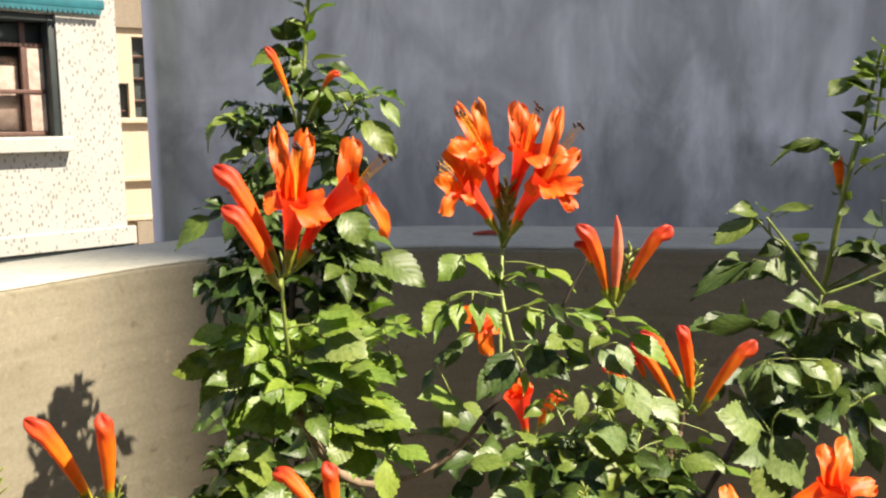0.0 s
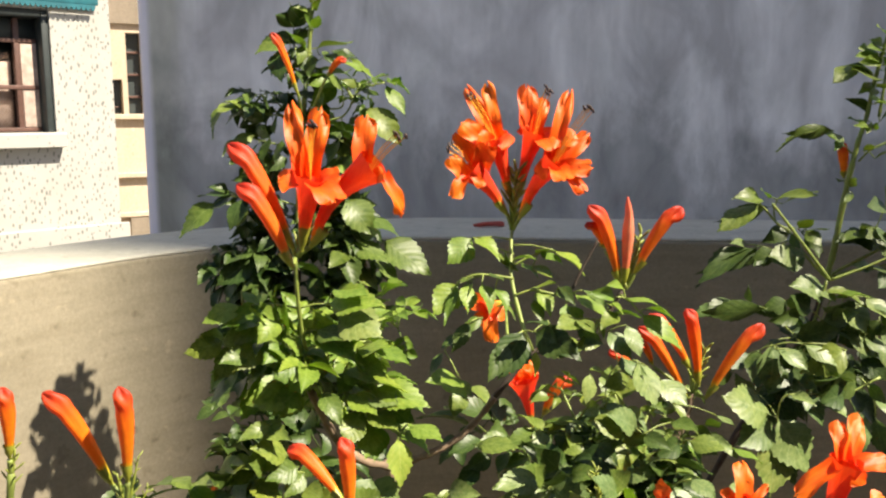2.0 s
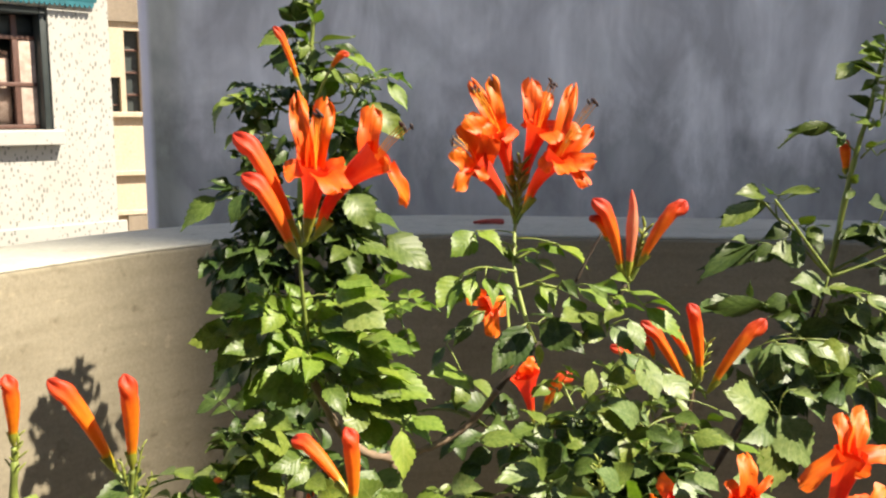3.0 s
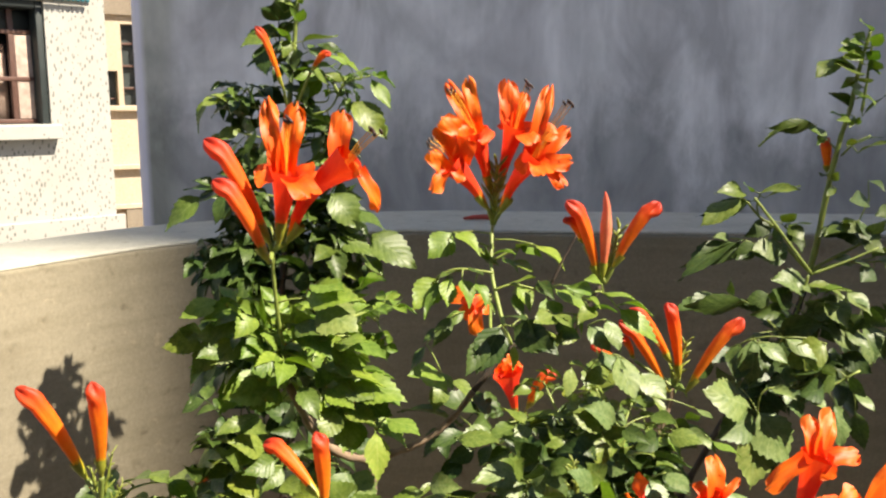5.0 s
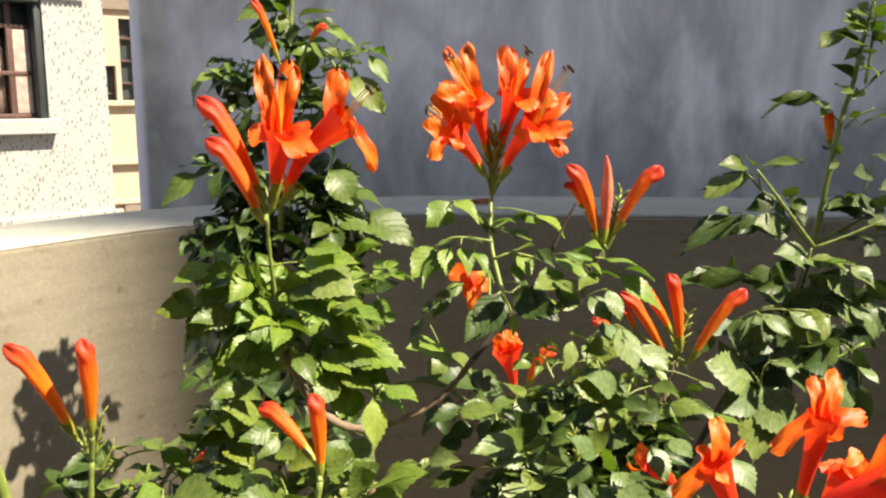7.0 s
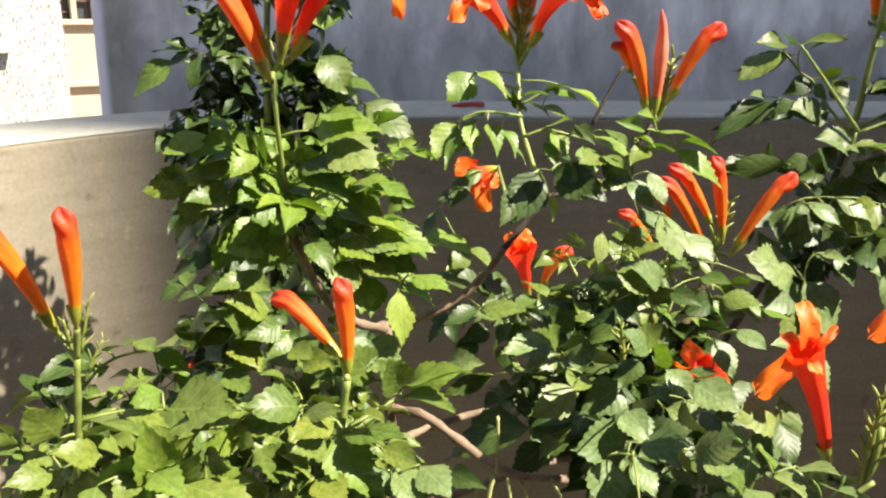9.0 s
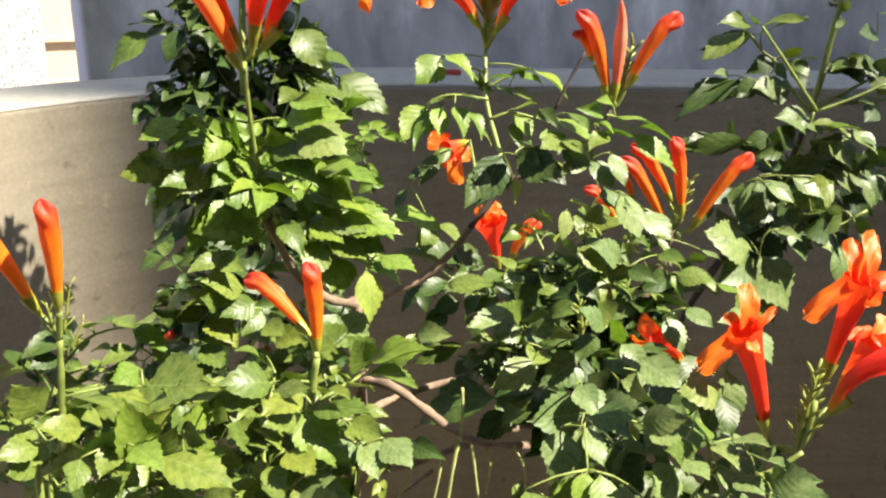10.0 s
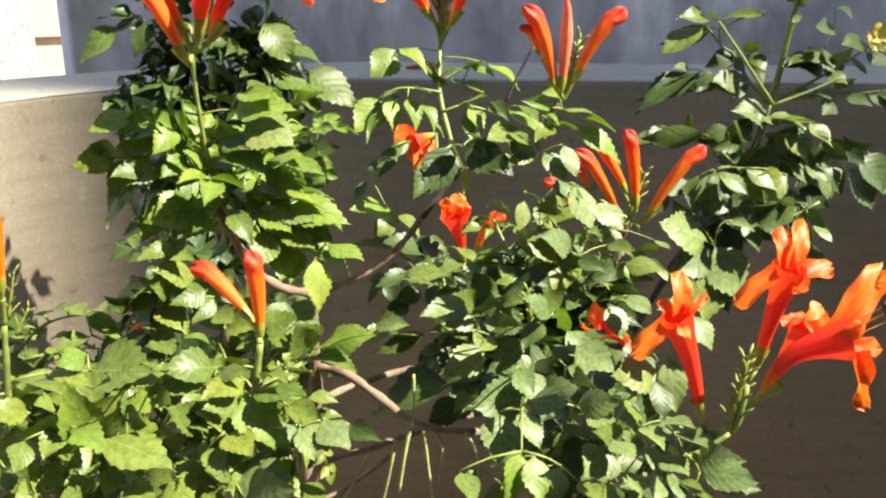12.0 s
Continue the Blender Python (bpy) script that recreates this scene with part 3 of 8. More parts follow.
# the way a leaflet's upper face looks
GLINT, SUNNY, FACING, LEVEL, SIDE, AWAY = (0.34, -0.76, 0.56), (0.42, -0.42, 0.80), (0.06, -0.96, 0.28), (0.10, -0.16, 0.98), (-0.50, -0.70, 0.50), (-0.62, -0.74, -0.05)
JOINTS, TWIGS = {}, {}     # plant name: points a leaf can spring from; petiole ends


def blade(plant, root, tip, face, kind="green", wide=1.0):
    """A leaflet from root to tip, on a petiole from the nearest stem or leaf joint."""
    root, d = Vector(root), (Vector(tip) - Vector(root)) * 1.12
    wide *= 1.07
    if face in (SUNNY, LEVEL):
        wide = min(1.35, 1.25 * wide)
    if kind == "dusty":
        wide *= 1.12
    up = Vector(face) + Vector((rng.uniform(-0.16, 0.16), rng.uniform(-0.16, 0.16), rng.uniform(-0.16, 0.16)))
    m = Matrix.Translation(root) @ frame_of(d, up) @ Matrix.Diagonal((d.length * wide, d.length, d.length, 1))
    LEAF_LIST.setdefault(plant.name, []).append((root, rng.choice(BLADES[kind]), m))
    joints = JOINTS.setdefault(plant.name, [])
    if joints:
        near = min(joints, key=lambda q: (q - root).length)
        if 0.001 < (near - root).length < 0.032:
            TWIGS.setdefault(plant.name, []).append((near, root))
    joints.append(root)


def hang_petioles(plant):
    """All petioles of a plant, too many and too thin to tell apart."""
    bm = bmesh.new()
    for a, b in TWIGS.get(plant.name, []):
        sweep(bm, spline([a, a.lerp(b, 0.5) + Vector((0, 0, 0.06 * (b - a).length)), b], 2), [0.0006, 0.0005, 0.00045, 0.0004, 0.0004], 5)
    tagged(part("petiole_tangle", bm, stem_green, plant), "thin green leaf stalks", kind="stuff")


def shoot(plant, points, r0, r1, nodes=0, size=0.06, kind="mature_shaded", first=0.15, last=1.0, mat=None, lift=0.35, name="branch", face=0.22):
    """A stem through the points, with opposite pairs of leaves, each turned a quarter from the last."""
    path = spline(points, 5)
    n = len(path) - 1
    bm = bmesh.new()
    knob = 0.16 if mat in (bark, bark_dark_shade) else 0.09
    radii = [(r0 + (r1 - r0) * k / n) * (1 + knob * math.sin(k * 2.1) + knob * 0.7 * math.sin(k * 5.3 + n)) for k in range(n + 1)]
    sweep(bm, path, radii, 7)
    part(name, bm, mat or stem_green, plant)
    JOINTS.setdefault(plant.name, []).extend(path)
    turn = rng.uniform(0, math.pi)
    for k in range(nodes):
        s = first + (last - first) * (k + rng.uniform(-0.2, 0.2)) / max(1, nodes - 1)
        s = min(max(s, 0.02), 1.0) * n
        i = min(int(s), n - 1)
        p = path[i].lerp(path[i + 1], s - i)
        a = (path[i + 1] - path[i]).normalized()
        u = a.orthogonal().normalized()
        v = a.cross(u)
        taper = 1.0 if k < nodes - 2 else 0.6
        for sgn in (1, -1):
            th = turn + rng.uniform(-0.35, 0.35)
            out = (u * math.cos(th) + v * math.sin(th)) * sgn
            way = (out + a * lift * rng.uniform(0.5, 1.5) + Vector((0, 0, rng.uniform(-0.25, 0.15)))).normalized()
            up = Vector((0.15 + rng.uniform(-0.3, 0.3), -face + rng.uniform(-0.3, 0.3), 0.95 + rng.uniform(-0.1, 0.2)))
            leaf(plant, p + out * radii[i], way, up, size * taper * rng.uniform(0.7, 1.15), kind)
        turn += math.pi / 2 + rng.uniform(-0.3, 0.3)


def bush(plant, root, centre, radii, shoots, nodes, size, kind="mature_shaded", low=-0.6, seed=1):
    """Leafy side shoots that fill an ellipsoid."""
    r = random.Random(seed)
    root, centre = Vector(root), Vector(centre)
    for _ in range(shoots):
        while True:
            q = Vector((r.uniform(-1, 1), r.uniform(-1, 1), r.uniform(low, 1)))
            if 0.35 < q.length < 1:
                break
        tip = centre + Vector([a * b for a, b in zip(q, radii)])
        start = root.lerp(centre, r.uniform(0.1, 0.75))
        mid = start.lerp(tip, 0.5) + Vector((r.uniform(-1, 1), r.uniform(-1, 1), r.uniform(0, 1))) * 0.012
        shoot(plant, [start, mid, tip], 0.0014, 0.0007, nodes, size * r.uniform(0.8, 1.15), kind, 0.35, 1.0)


def bud_mesh(name, bend, mat, seed, fat=1.0, spindle=False):
    """A closed bud: a tube widening upwards, a faint neck, and a slanted cap of folded lobes with creases and a blunt beak."""
    bm = bmesh.new()
    prof = [(0, .0015), (.06, .0019), (.16, .0023), (.28, .0028), (.40, .0033), (.52, .0037), (.62, .0040), (.70, .0041), (.75, .0040), (.785, .0039), (.81, .0041),
            (.84, .0043), (.87, .0044), (.90, .0042), (.93, .0038), (.955, .0032), (.98, .0020), (1, .0005)]
    if spindle:
        prof = [(q, r * (1.0 if q < 0.55 else 1 - 0.75 * (q - 0.55) / 0.45)) for q, r in prof]
    path = [Vector((bend * 0.06 * 4 * q * (1 - q) * 0.5 - bend * 0.060 * max(0.0, q - 0.80) / 0.20, 0.0012 * max(0.0, q - 0.80) / 0.20, 0.06 * q)) for q, _ in prof]

    def fold(t, a):
        q = prof[round(t * (len(prof) - 1))][0]
        cap = 0.0 if spindle else max(0.0, min(1.0, (q - 0.74) / 0.10))
        k = max(0.0, min(1.0, (q - 0.25) / 0.40))
        slit = 0.34 * cap * (math.exp(-((q - 0.90) / 0.05) ** 2) * (max(0.0, math.cos(a - 2.1 * seed)) ** 12 + max(0.0, math.cos(a - 2.1 * seed + 1.9)) ** 14) + 0.8 * math.exp(-((q - 0.955) / 0.035) ** 2) * max(0.0, math.cos(a - 2.1 * seed - 2.2)) ** 8)
        lap = (3 * a / (2 * math.pi) + seed * 0.37 + 0.9 * q) % 1.0 - 0.5
        flats = 0.05 * math.cos(3 * a + seed + 1.4 * q) * k
        return 1 - slit + (0.10 * k + 0.16 * cap) * lap + flats + cap * (0.10 * math.cos(2 * a + seed) + (0.05 + 0.9 * max(0.0, q - 0.82)) * math.cos(4 * a + 2 * seed + 16 * q) + 1.5 * max(0.0, q - 0.82) * math.cos(3 * a - seed)) + 0.03 * math.cos(5 * a)
    sweep(bm, path, [r * fat for _, r in prof], 36, fold)
    return mesh_of(name, bm, [mat])


BUDS = {k: bud_mesh("flower_bud", b, m, s, f, k == "pink") for k, (b, m, s, f) in
        {"left": (0.060, bud_mat, 1, 1.0), "right": (-0.060, bud_mat, 2, 1.0), "straight": (0.03, bud_mat, 4, 1.0), "fat": (0.10, bud_mat, 3, 1.12), "pink": (0.02, pink_mat, 5, 1.1)}.items()}


def calyx_mesh():
    bm = bmesh.new()
    sweep(bm, [Vector((0, 0, z)) for z in (-0.004, -0.002, 0, 0.003, 0.006, 0.0085)], [0.0010, 0.0012, 0.0019, 0.0024, 0.0027, 0.0028], 10, lambda s, a: 1 + (0.12 * math.cos(5 * a) if s > 0.7 else 0), False)
    return mesh_of("calyx", bm, [calyx_mat])


def tube_mesh(length, bow, wide, seed):
    """A flower's tube along Z: narrow at the calyx, widening to a five-fold mouth; bow: its sideways arch."""
    bm = bmesh.new()
    prof = [(0, .0019), (.08, .0023), (.2, .0027), (.35, .0032), (.5, .0038), (.65, .0046), (.8, .0057), (.91, .0068), (1, .0078)]
    path = [Vector((0, 0, length * s)) + bow * (math.sin(math.pi * s) * (1.15 - 0.3 * s)) for s, _ in prof]
    sweep(bm, path, [r * (0.90 + (wide - 0.98) * s) for s, r in prof], 20, lambda s, a: (1 + (0.03 + 0.07 * s) * math.cos(5 * a + seed)) * (1 + 0.10 * s * math.cos(2 * a + seed)), False)
    return mesh_of("flower", bm, [tube_mat])


def petal_mesh(seed, curl, roll, neck, mat=None):
    """A petal one unit long and wide: narrower claw, rounded uneven end, rolled edges, its tip curling away from the inner face."""
    r = random.Random(seed)
    bm = bmesh.new()
    rows, a, y, z = [], 0.0, 0.0, 0.0
    n, ph = 11, r.uniform(0, 6)
    for k in range(n + 1):
        s = k / n
        w = 0.5 * (neck + (1 - neck) * math.sin(math.pi / 2 * min(1.0, s / 0.55)) ** 1.3) * (1 if s < 0.78 else math.sqrt(max(0.0, 1 - ((s - 0.78) / 0.225) ** 2)) * 0.88 + 0.12)
        row = []
        for c in (-1, -0.66, -0.33, 0, 0.33, 0.66, 1):
            ragged = (0.045 * math.sin(5 * c + ph) + 0.03 * math.sin(13 * c + 2 * ph)) * (s > 0.8)
            ruff = (0.14 * math.sin(9 * s + ph + 3 * c) * abs(c) + 0.06 * math.sin(9 * c + 5 * s + ph) - 0.05 * math.exp(-(c / 0.2) ** 2)) * s
            row.append(bm.verts.new((c * w * (1 + 0.05 * math.sin(11 * s + ph * c)), y + ragged, z + roll * abs(c) ** 2 * w * (1 - 1.5 * s) + ruff)))
        rows.append(row)
        a -= curl * 2.2 / n * (0.3 + 1.4 * s)
        y += math.cos(a) / n
        z += math.sin(a) / n
    for p, q in zip(rows, rows[1:]):
        for i in range(6):
            bm.faces.new((p[i], p[i + 1], q[i + 1], q[i]))
    end = rows[-1][3].co.copy()
    level = Matrix.Rotation(-math.atan2(end.z, end.y), 3, "X") * (1 / end.length)
    for v in bm.verts:
        v.co = Vector((v.co.x, *(level @ Vector((0, v.co.y, v.co.z))).yz))
    return mesh_of("petal", bm, [mat or petal_mat])


def stamen_mesh(start, end, bend):
    """A thin arching filament with a dark anther across its tip."""
    bm = bmesh.new()
    d = (end - start).normalized()
    path = spline([start, start.lerp(end, 0.55) + bend * 0.5, end], 5)
    sweep(bm, path, [0.00026] * len(path), 5)
    was, across = len(bm.faces), d.cross(bend).normalized() * 0.4 + d * 0.3 + bend.normalized() * 0.5
    sweep(bm, [end - across * 0.0022, end - across * 0.0006, end + across * 0.0010, end + across * 0.0026], [0.0004, 0.0008, 0.0008, 0.0004], 6)
    bm.faces.ensure_lookup_table()
    for f in bm.faces[was:]:
        f.material_index = 1
    return mesh_of("stamen", bm, [filament_mat, anther_mat])


CALYX = calyx_mesh()
PETALS = [petal_mesh(1, 0.26, 0.50, 0.88), petal_mesh(2, 0.46, 0.45, 0.92), petal_mesh(3, 0.34, 0.60, 0.84), petal_mesh(4, 0.20, 0.65, 0.86), petal_mesh(5, 0.40, 0.35, 0.95)]

YELLOW_PETAL = petal_mesh(8, 0.2, 0.4, 0.6, plain("yellow_petal", (0.80, 0.68, 0.16), 0.5))


def z_frame(ahead, up):
    """A turn whose Z runs ahead and whose X is as near up as may be."""
    z = Vector(ahead).normalized()
    y = z.cross(Vector(up)).normalized()
    return Matrix((y.cross(z), y, z)).transposed().to_4x4()


def stalk(plant, a, b, r=0.0011, sag=0.0):
    a, b = Vector(a), Vector(b)
    bm = bmesh.new()
    sweep(bm, spline([a, a.lerp(b, 0.5) + Vector((0, 0, -sag)), b], 4), [r * 1.1] * 9, 6)
    part("stalk", bm, stem_green, plant)


def bud(plant, root, tip, kind="straight", side=(0, -1, 0), fat=1.0, joint=None):
    """A closed bud from root to tip. It bends in the picture's plane: 'left' and 'right' curve outward to that side."""
    d = Vector(tip) - Vector(root)
    k = d.length / 0.06
    y = Vector(side) - Vector(side).dot(d.normalized()) * d.normalized()
    y = -y.normalized()
    z = d.normalized()
    m = Matrix((y.cross(z), y, z)).transposed().to_4x4()
    w = 0.8 * fat * (1.0 if k > 0.5 else 0.55 + 0.9 * k)
    ob = part("flower_bud", BUDS[kind], None, plant, at=Matrix.Translation(root) @ m @ Matrix.Diagonal((w, w, k, 1)))
    part("calyx", CALYX, None, ob)
    if joint:
        stalk(plant, joint, Vector(root) - z * 0.003)
    return ob


def flower(plant, root, mouth, lobes, joint=None, stamens=None, seed=0, wide=1.0, arch=0.09):
    """An open two-lipped flower: arched tube, lobes as (tip, the way the inner face looks, width), and a bundle of stamens."""
    r = random.Random(seed)
    root, mouth = Vector(root), Vector(mouth)
    d = mouth - root
    ahead = d.normalized()
    up = Vector((0, 0, 1)) - ahead * ahead.z + Vector((0, 0.05, 0))
    m = Matrix.Translation(root) @ z_frame(d, up)
    back = m.inverted()
    ob = part("flower", tube_mesh(d.length, Vector((arch * d.length * min(1.0, up.length * 1.3), 0, 0)), wide, r.uniform(0, 6)), None, plant, at=m)
    part("calyx", CALYX, None, ob)
    for k, (tip, face, width) in enumerate(lobes):
        out = Vector(tip) - mouth
        out -= out.dot(ahead) * ahead
        rim = mouth + out.normalized() * min(out.length, 0.0052 * wide) - ahead * 0.003
        way = Vector(tip) - rim
        at = Matrix.Translation(rim) @ frame_of(way, face) @ Matrix.Diagonal((width * 0.96, way.length, way.length * 0.8, 1))
        part("petal", PETALS[(seed + k * 2 + (k > 2)) % len(PETALS)], None, ob, at=back @ at)
    if stamens:
        far = back @ Vector(stamens)
        near = Vector((0, 0, d.length * 0.85))
        side = (far - near).cross(Vector((0.3, 1, 0.2))).normalized()
        for k in range(4):
            w = side * (k - 1.5) * 0.0015
            part("stamen", stamen_mesh(near + w * 0.6, far + w + Vector((r.uniform(-1, 1), r.uniform(-1, 1), r.uniform(-1.6, 1.6))) * 0.0012, Vector((0.0022, r.uniform(-1, 1) * 0.0006, 0.0004))), None, ob)
    if joint:
        stalk(plant, joint, root - ahead * 0.003)
    return ob


def spike(plant, root, tip, count=14, size=1.0, seed=3):
    """A young flower spike: a green axis crowded with small pointed buds."""
    r = random.Random(seed)
    root, tip = Vector(root), Vector(tip)
    d = (tip - root).normalized()
    bm = bmesh.new()
    sweep(bm, spline([root, root.lerp(tip, 0.5), tip], 3), [0.0015 * size] * 4 + [0.0009 * size] * 3, 6)
    u = d.orthogonal().normalized()
    v = d.cross(u)
    for k in range(count):
        s = 0.12 + 0.88 * k / (count - 1)
        a = k * 2.4
        out = u * math.cos(a) + v * math.sin(a)
        p = root.lerp(tip, s)
        q = p + (out * 0.75 + d * 0.9).normalized() * 0.0100 * size * r.uniform(0.7, 1.25) * (1.15 - 0.5 * s)
        sweep(bm, [p, p.lerp(q, 0.4), p.lerp(q, 0.75), q], [0.0004 * size, 0.0007 * size, 0.0007 * size, 0.0001], 6)
    part("flower_spike", bm, spike_mat, plant, "green spike of tight buds")


def shrub(label):
    ob = new("flowering_shrub")
    return tagged(ob, label, "shrub", group="shrubs along the parapet")


# ---- the shrub at the back, beside the parapet's bend ----
back_shrub = shrub("tall cape honeysuckle shrub with dark toothed leaves and few buds")
top = (-0.096, 0.800, 1.252)
shoot(back_shrub, [top, (-0.102, 0.805, 1.198), (-0.108, 0.805, 1.146), (-0.113, 0.800, 1.084), (-0.115, 0.795, 1.016)], 0.0016, 0.0030, 0, mat=stem_green)
shoot(back_shrub, [(-0.115, 0.795, 1.016), (-0.119, 0.790, 0.942), (-0.113, 0.785, 0.860), (-0.120, 0.780, 0.789), (-0.15, 0.74, 0.5), (-0.15, 0.745, 0.0)], 0.0030, 0.007, 0, mat=bark_dark_shade, name="stem")
# low leaves near the foot, in view once the camera tips down
shoot(back_shrub, [(-0.115, 0.780, 0.851), (-0.135, 0.760, 0.874), (-0.161, 0.740, 0.886)], 0.0013, 0.0007, 4, 0.069, "mature_shaded", 0.3)
shoot(back_shrub, [(-0.118, 0.780, 0.815), (-0.140, 0.750, 0.843), (-0.170, 0.730, 0.854)], 0.0013, 0.0007, 5, 0.075, "mature_shaded", 0.25)
shoot(back_shrub, [(-0.119, 0.780, 0.810), (-0.090, 0.750, 0.842), (-0.065, 0.730, 0.850)], 0.0013, 0.0007, 4, 0.069, "mature_shaded", 0.25)
bud(back_shrub, (-0.109, 0.775, 1.157), (-0.124, 0.760, 1.203), "left", joint=(-0.109, 0.803, 1.133), fat=0.85)
bud(back_shrub, (-0.081, 0.755, 1.169), (-0.068, 0.750, 1.183), "right", joint=(-0.098, 0.792, 1.145), fat=1.0)
bud(back_shrub, (-0.179, 0.720, 0.839), (-0.165, 0.710, 0.851), "straight", joint=(-0.183, 0.720, 0.825))
bud(back_shrub, (-0.167, 0.720, 0.819), (-0.160, 0.710, 0.836), "straight", joint=(-0.174, 0.730, 0.808))
bud(back_shrub, (-0.106, 0.740, 0.812), (-0.099, 0.730, 0.828), "straight", joint=(-0.112, 0.750, 0.797))

# leafy side shoots within the crown, mostly dark-coloured to stand in for inner shade
bush(back_shrub, (-0.103, 0.815, 1.174), (-0.110, 0.815, 1.190), (0.022, 0.020, 0.013), 2, 3, 0.040, "mature_shaded", -1.0, 71)
bush(back_shrub, (-0.075, 0.815, 1.143), (-0.060, 0.815, 1.157), (0.017, 0.020, 0.013), 2, 3, 0.036, "fresh", -1.0, 72)
bush(back_shrub, (-0.107, 0.815, 1.132), (-0.153, 0.815, 1.140), (0.029, 0.020, 0.013), 2, 3, 0.042, "mature_shaded", -1.0, 73)
bush(back_shrub, (-0.107, 0.815, 1.102), (-0.095, 0.815, 1.117), (0.029, 0.020, 0.022), 3, 3, 0.045, "mature_shaded", -1.0, 74)
bush(back_shrub, (-0.108, 0.815, 1.102), (-0.159, 0.815, 1.110), (0.025, 0.020, 0.015), 2, 3, 0.042, "mature_shaded", -1.0, 75)
bush(back_shrub, (-0.113, 0.815, 1.058), (-0.161, 0.815, 1.065), (0.029, 0.020, 0.015), 2, 3, 0.045, "mature_shaded", -1.0, 76)
bush(back_shrub, (-0.116, 0.815, 1.002), (-0.158, 0.815, 1.007), (0.025, 0.020, 0.028), 7, 3, 0.048, "mature_shaded", -1.0, 77)
bush(back_shrub, (-0.113, 0.815, 1.017), (-0.078, 0.815, 1.032), (0.021, 0.020, 0.030), 7, 3, 0.048, "mature_shaded", -1.0, 78)
bush(back_shrub, (-0.114, 0.810, 0.967), (-0.074, 0.810, 0.972), (0.020, 0.020, 0.028), 6, 3, 0.048, "mature_shaded", -1.0, 79)
bush(back_shrub, (-0.115, 0.810, 0.941), (-0.155, 0.810, 0.947), (0.036, 0.020, 0.031), 6, 3, 0.048, "mature_shaded", -1.0, 80)
bush(back_shrub, (-0.114, 0.800, 0.903), (-0.084, 0.800, 0.908), (0.035, 0.020, 0.025), 5, 3, 0.048, "mature_shaded", -1.0, 81)
# leaves
shoot(back_shrub, [(-0.093, 0.800, 1.261), (-0.094, 0.800, 1.247), (-0.093, 0.800, 1.242)], .0006, .0004)
blade(back_shrub, (-0.100, 0.801, 1.220), (-0.108, 0.789, 1.227), SUNNY, "green", 0.6)
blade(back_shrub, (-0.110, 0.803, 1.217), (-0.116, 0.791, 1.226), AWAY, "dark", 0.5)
blade(back_shrub, (-0.101, 0.804, 1.237), (-0.110, 0.792, 1.241), LEVEL, "dark", 0.6)
blade(back_shrub, (-0.095, 0.805, 1.232), (-0.078, 0.793, 1.242), SUNNY, "fresh", 0.5)
blade(back_shrub, (-0.097, 0.803, 1.223), (-0.091, 0.791, 1.233), FACING, "fresh", 0.6)
blade(back_shrub, (-0.100, 0.805, 1.209), (-0.100, 0.793, 1.219), GLINT, "fresh", 0.7)
blade(back_shrub, (-0.097, 0.794, 1.208), (-0.091, 0.782, 1.217), SUNNY, "fresh", 0.7)
blade(back_shrub, (-0.097, 0.800, 1.229), (-0.100, 0.788, 1.238), SIDE, "green", 0.6)
blade(back_shrub, (-0.095, 0.805, 1.246), (-0.082, 0.793, 1.255), SUNNY, "fresh", 0.8)
blade(back_shrub, (-0.095, 0.802, 1.245), (-0.104, 0.790, 1.253), SIDE, "green", 0.8)
blade(back_shrub, (-0.120, 0.805, 1.201), (-0.142, 0.793, 1.193), SUNNY, "green")
blade(back_shrub, (-0.103, 0.795, 1.191), (-0.115, 0.783, 1.204), LEVEL, "fresh", 0.7)
blade(back_shrub, (-0.129, 0.800, 1.192), (-0.124, 0.788, 1.169), FACING, "dark", 1.1)
blade(back_shrub, (-0.095, 0.797, 1.193), (-0.068, 0.785, 1.198), SUNNY, "green", 1.1)
blade(back_shrub, (-0.094, 0.801, 1.188), (-0.074, 0.789, 1.183), LEVEL, "dark", 0.7)
blade(back_shrub, (-0.101, 0.801, 1.186), (-0.112, 0.789, 1.179), FACING, "dark")
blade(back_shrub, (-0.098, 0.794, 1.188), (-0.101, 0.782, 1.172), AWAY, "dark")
blade(back_shrub, (-0.105, 0.797, 1.196), (-0.108, 0.785, 1.182), GLINT, "green", 0.8)
shoot(back_shrub, [(-0.102, 0.800, 1.143), (-0.088, 0.800, 1.143), (-0.075, 0.800, 1.145), (-0.075, 0.800, 1.160)], .0009, .0006)
shoot(back_shrub, [(-0.102, 0.800, 1.132), (-0.079, 0.800, 1.135), (-0.070, 0.800, 1.142), (-0.064, 0.800, 1.154), (-0.054, 0.800, 1.161), (-0.039, 0.800, 1.165)], .0010, .0006)
blade(back_shrub, (-0.056, 0.797, 1.174), (-0.070, 0.785, 1.181), GLINT, "fresh", 0.6)
blade(back_shrub, (-0.054, 0.805, 1.173), (-0.063, 0.793, 1.184), GLINT, "fresh", 0.6)
blade(back_shrub, (-0.047, 0.803, 1.166), (-0.053, 0.791, 1.177), SUNNY, "fresh", 0.6)
blade(back_shrub, (-0.057, 0.796, 1.165), (-0.038, 0.784, 1.171), SUNNY, "fresh", 0.8)
blade(back_shrub, (-0.039, 0.804, 1.164), (-0.023, 0.792, 1.141), GLINT, "fresh", 0.75)
blade(back_shrub, (-0.074, 0.796, 1.163), (-0.096, 0.784, 1.166), SUNNY, "fresh", 0.8)
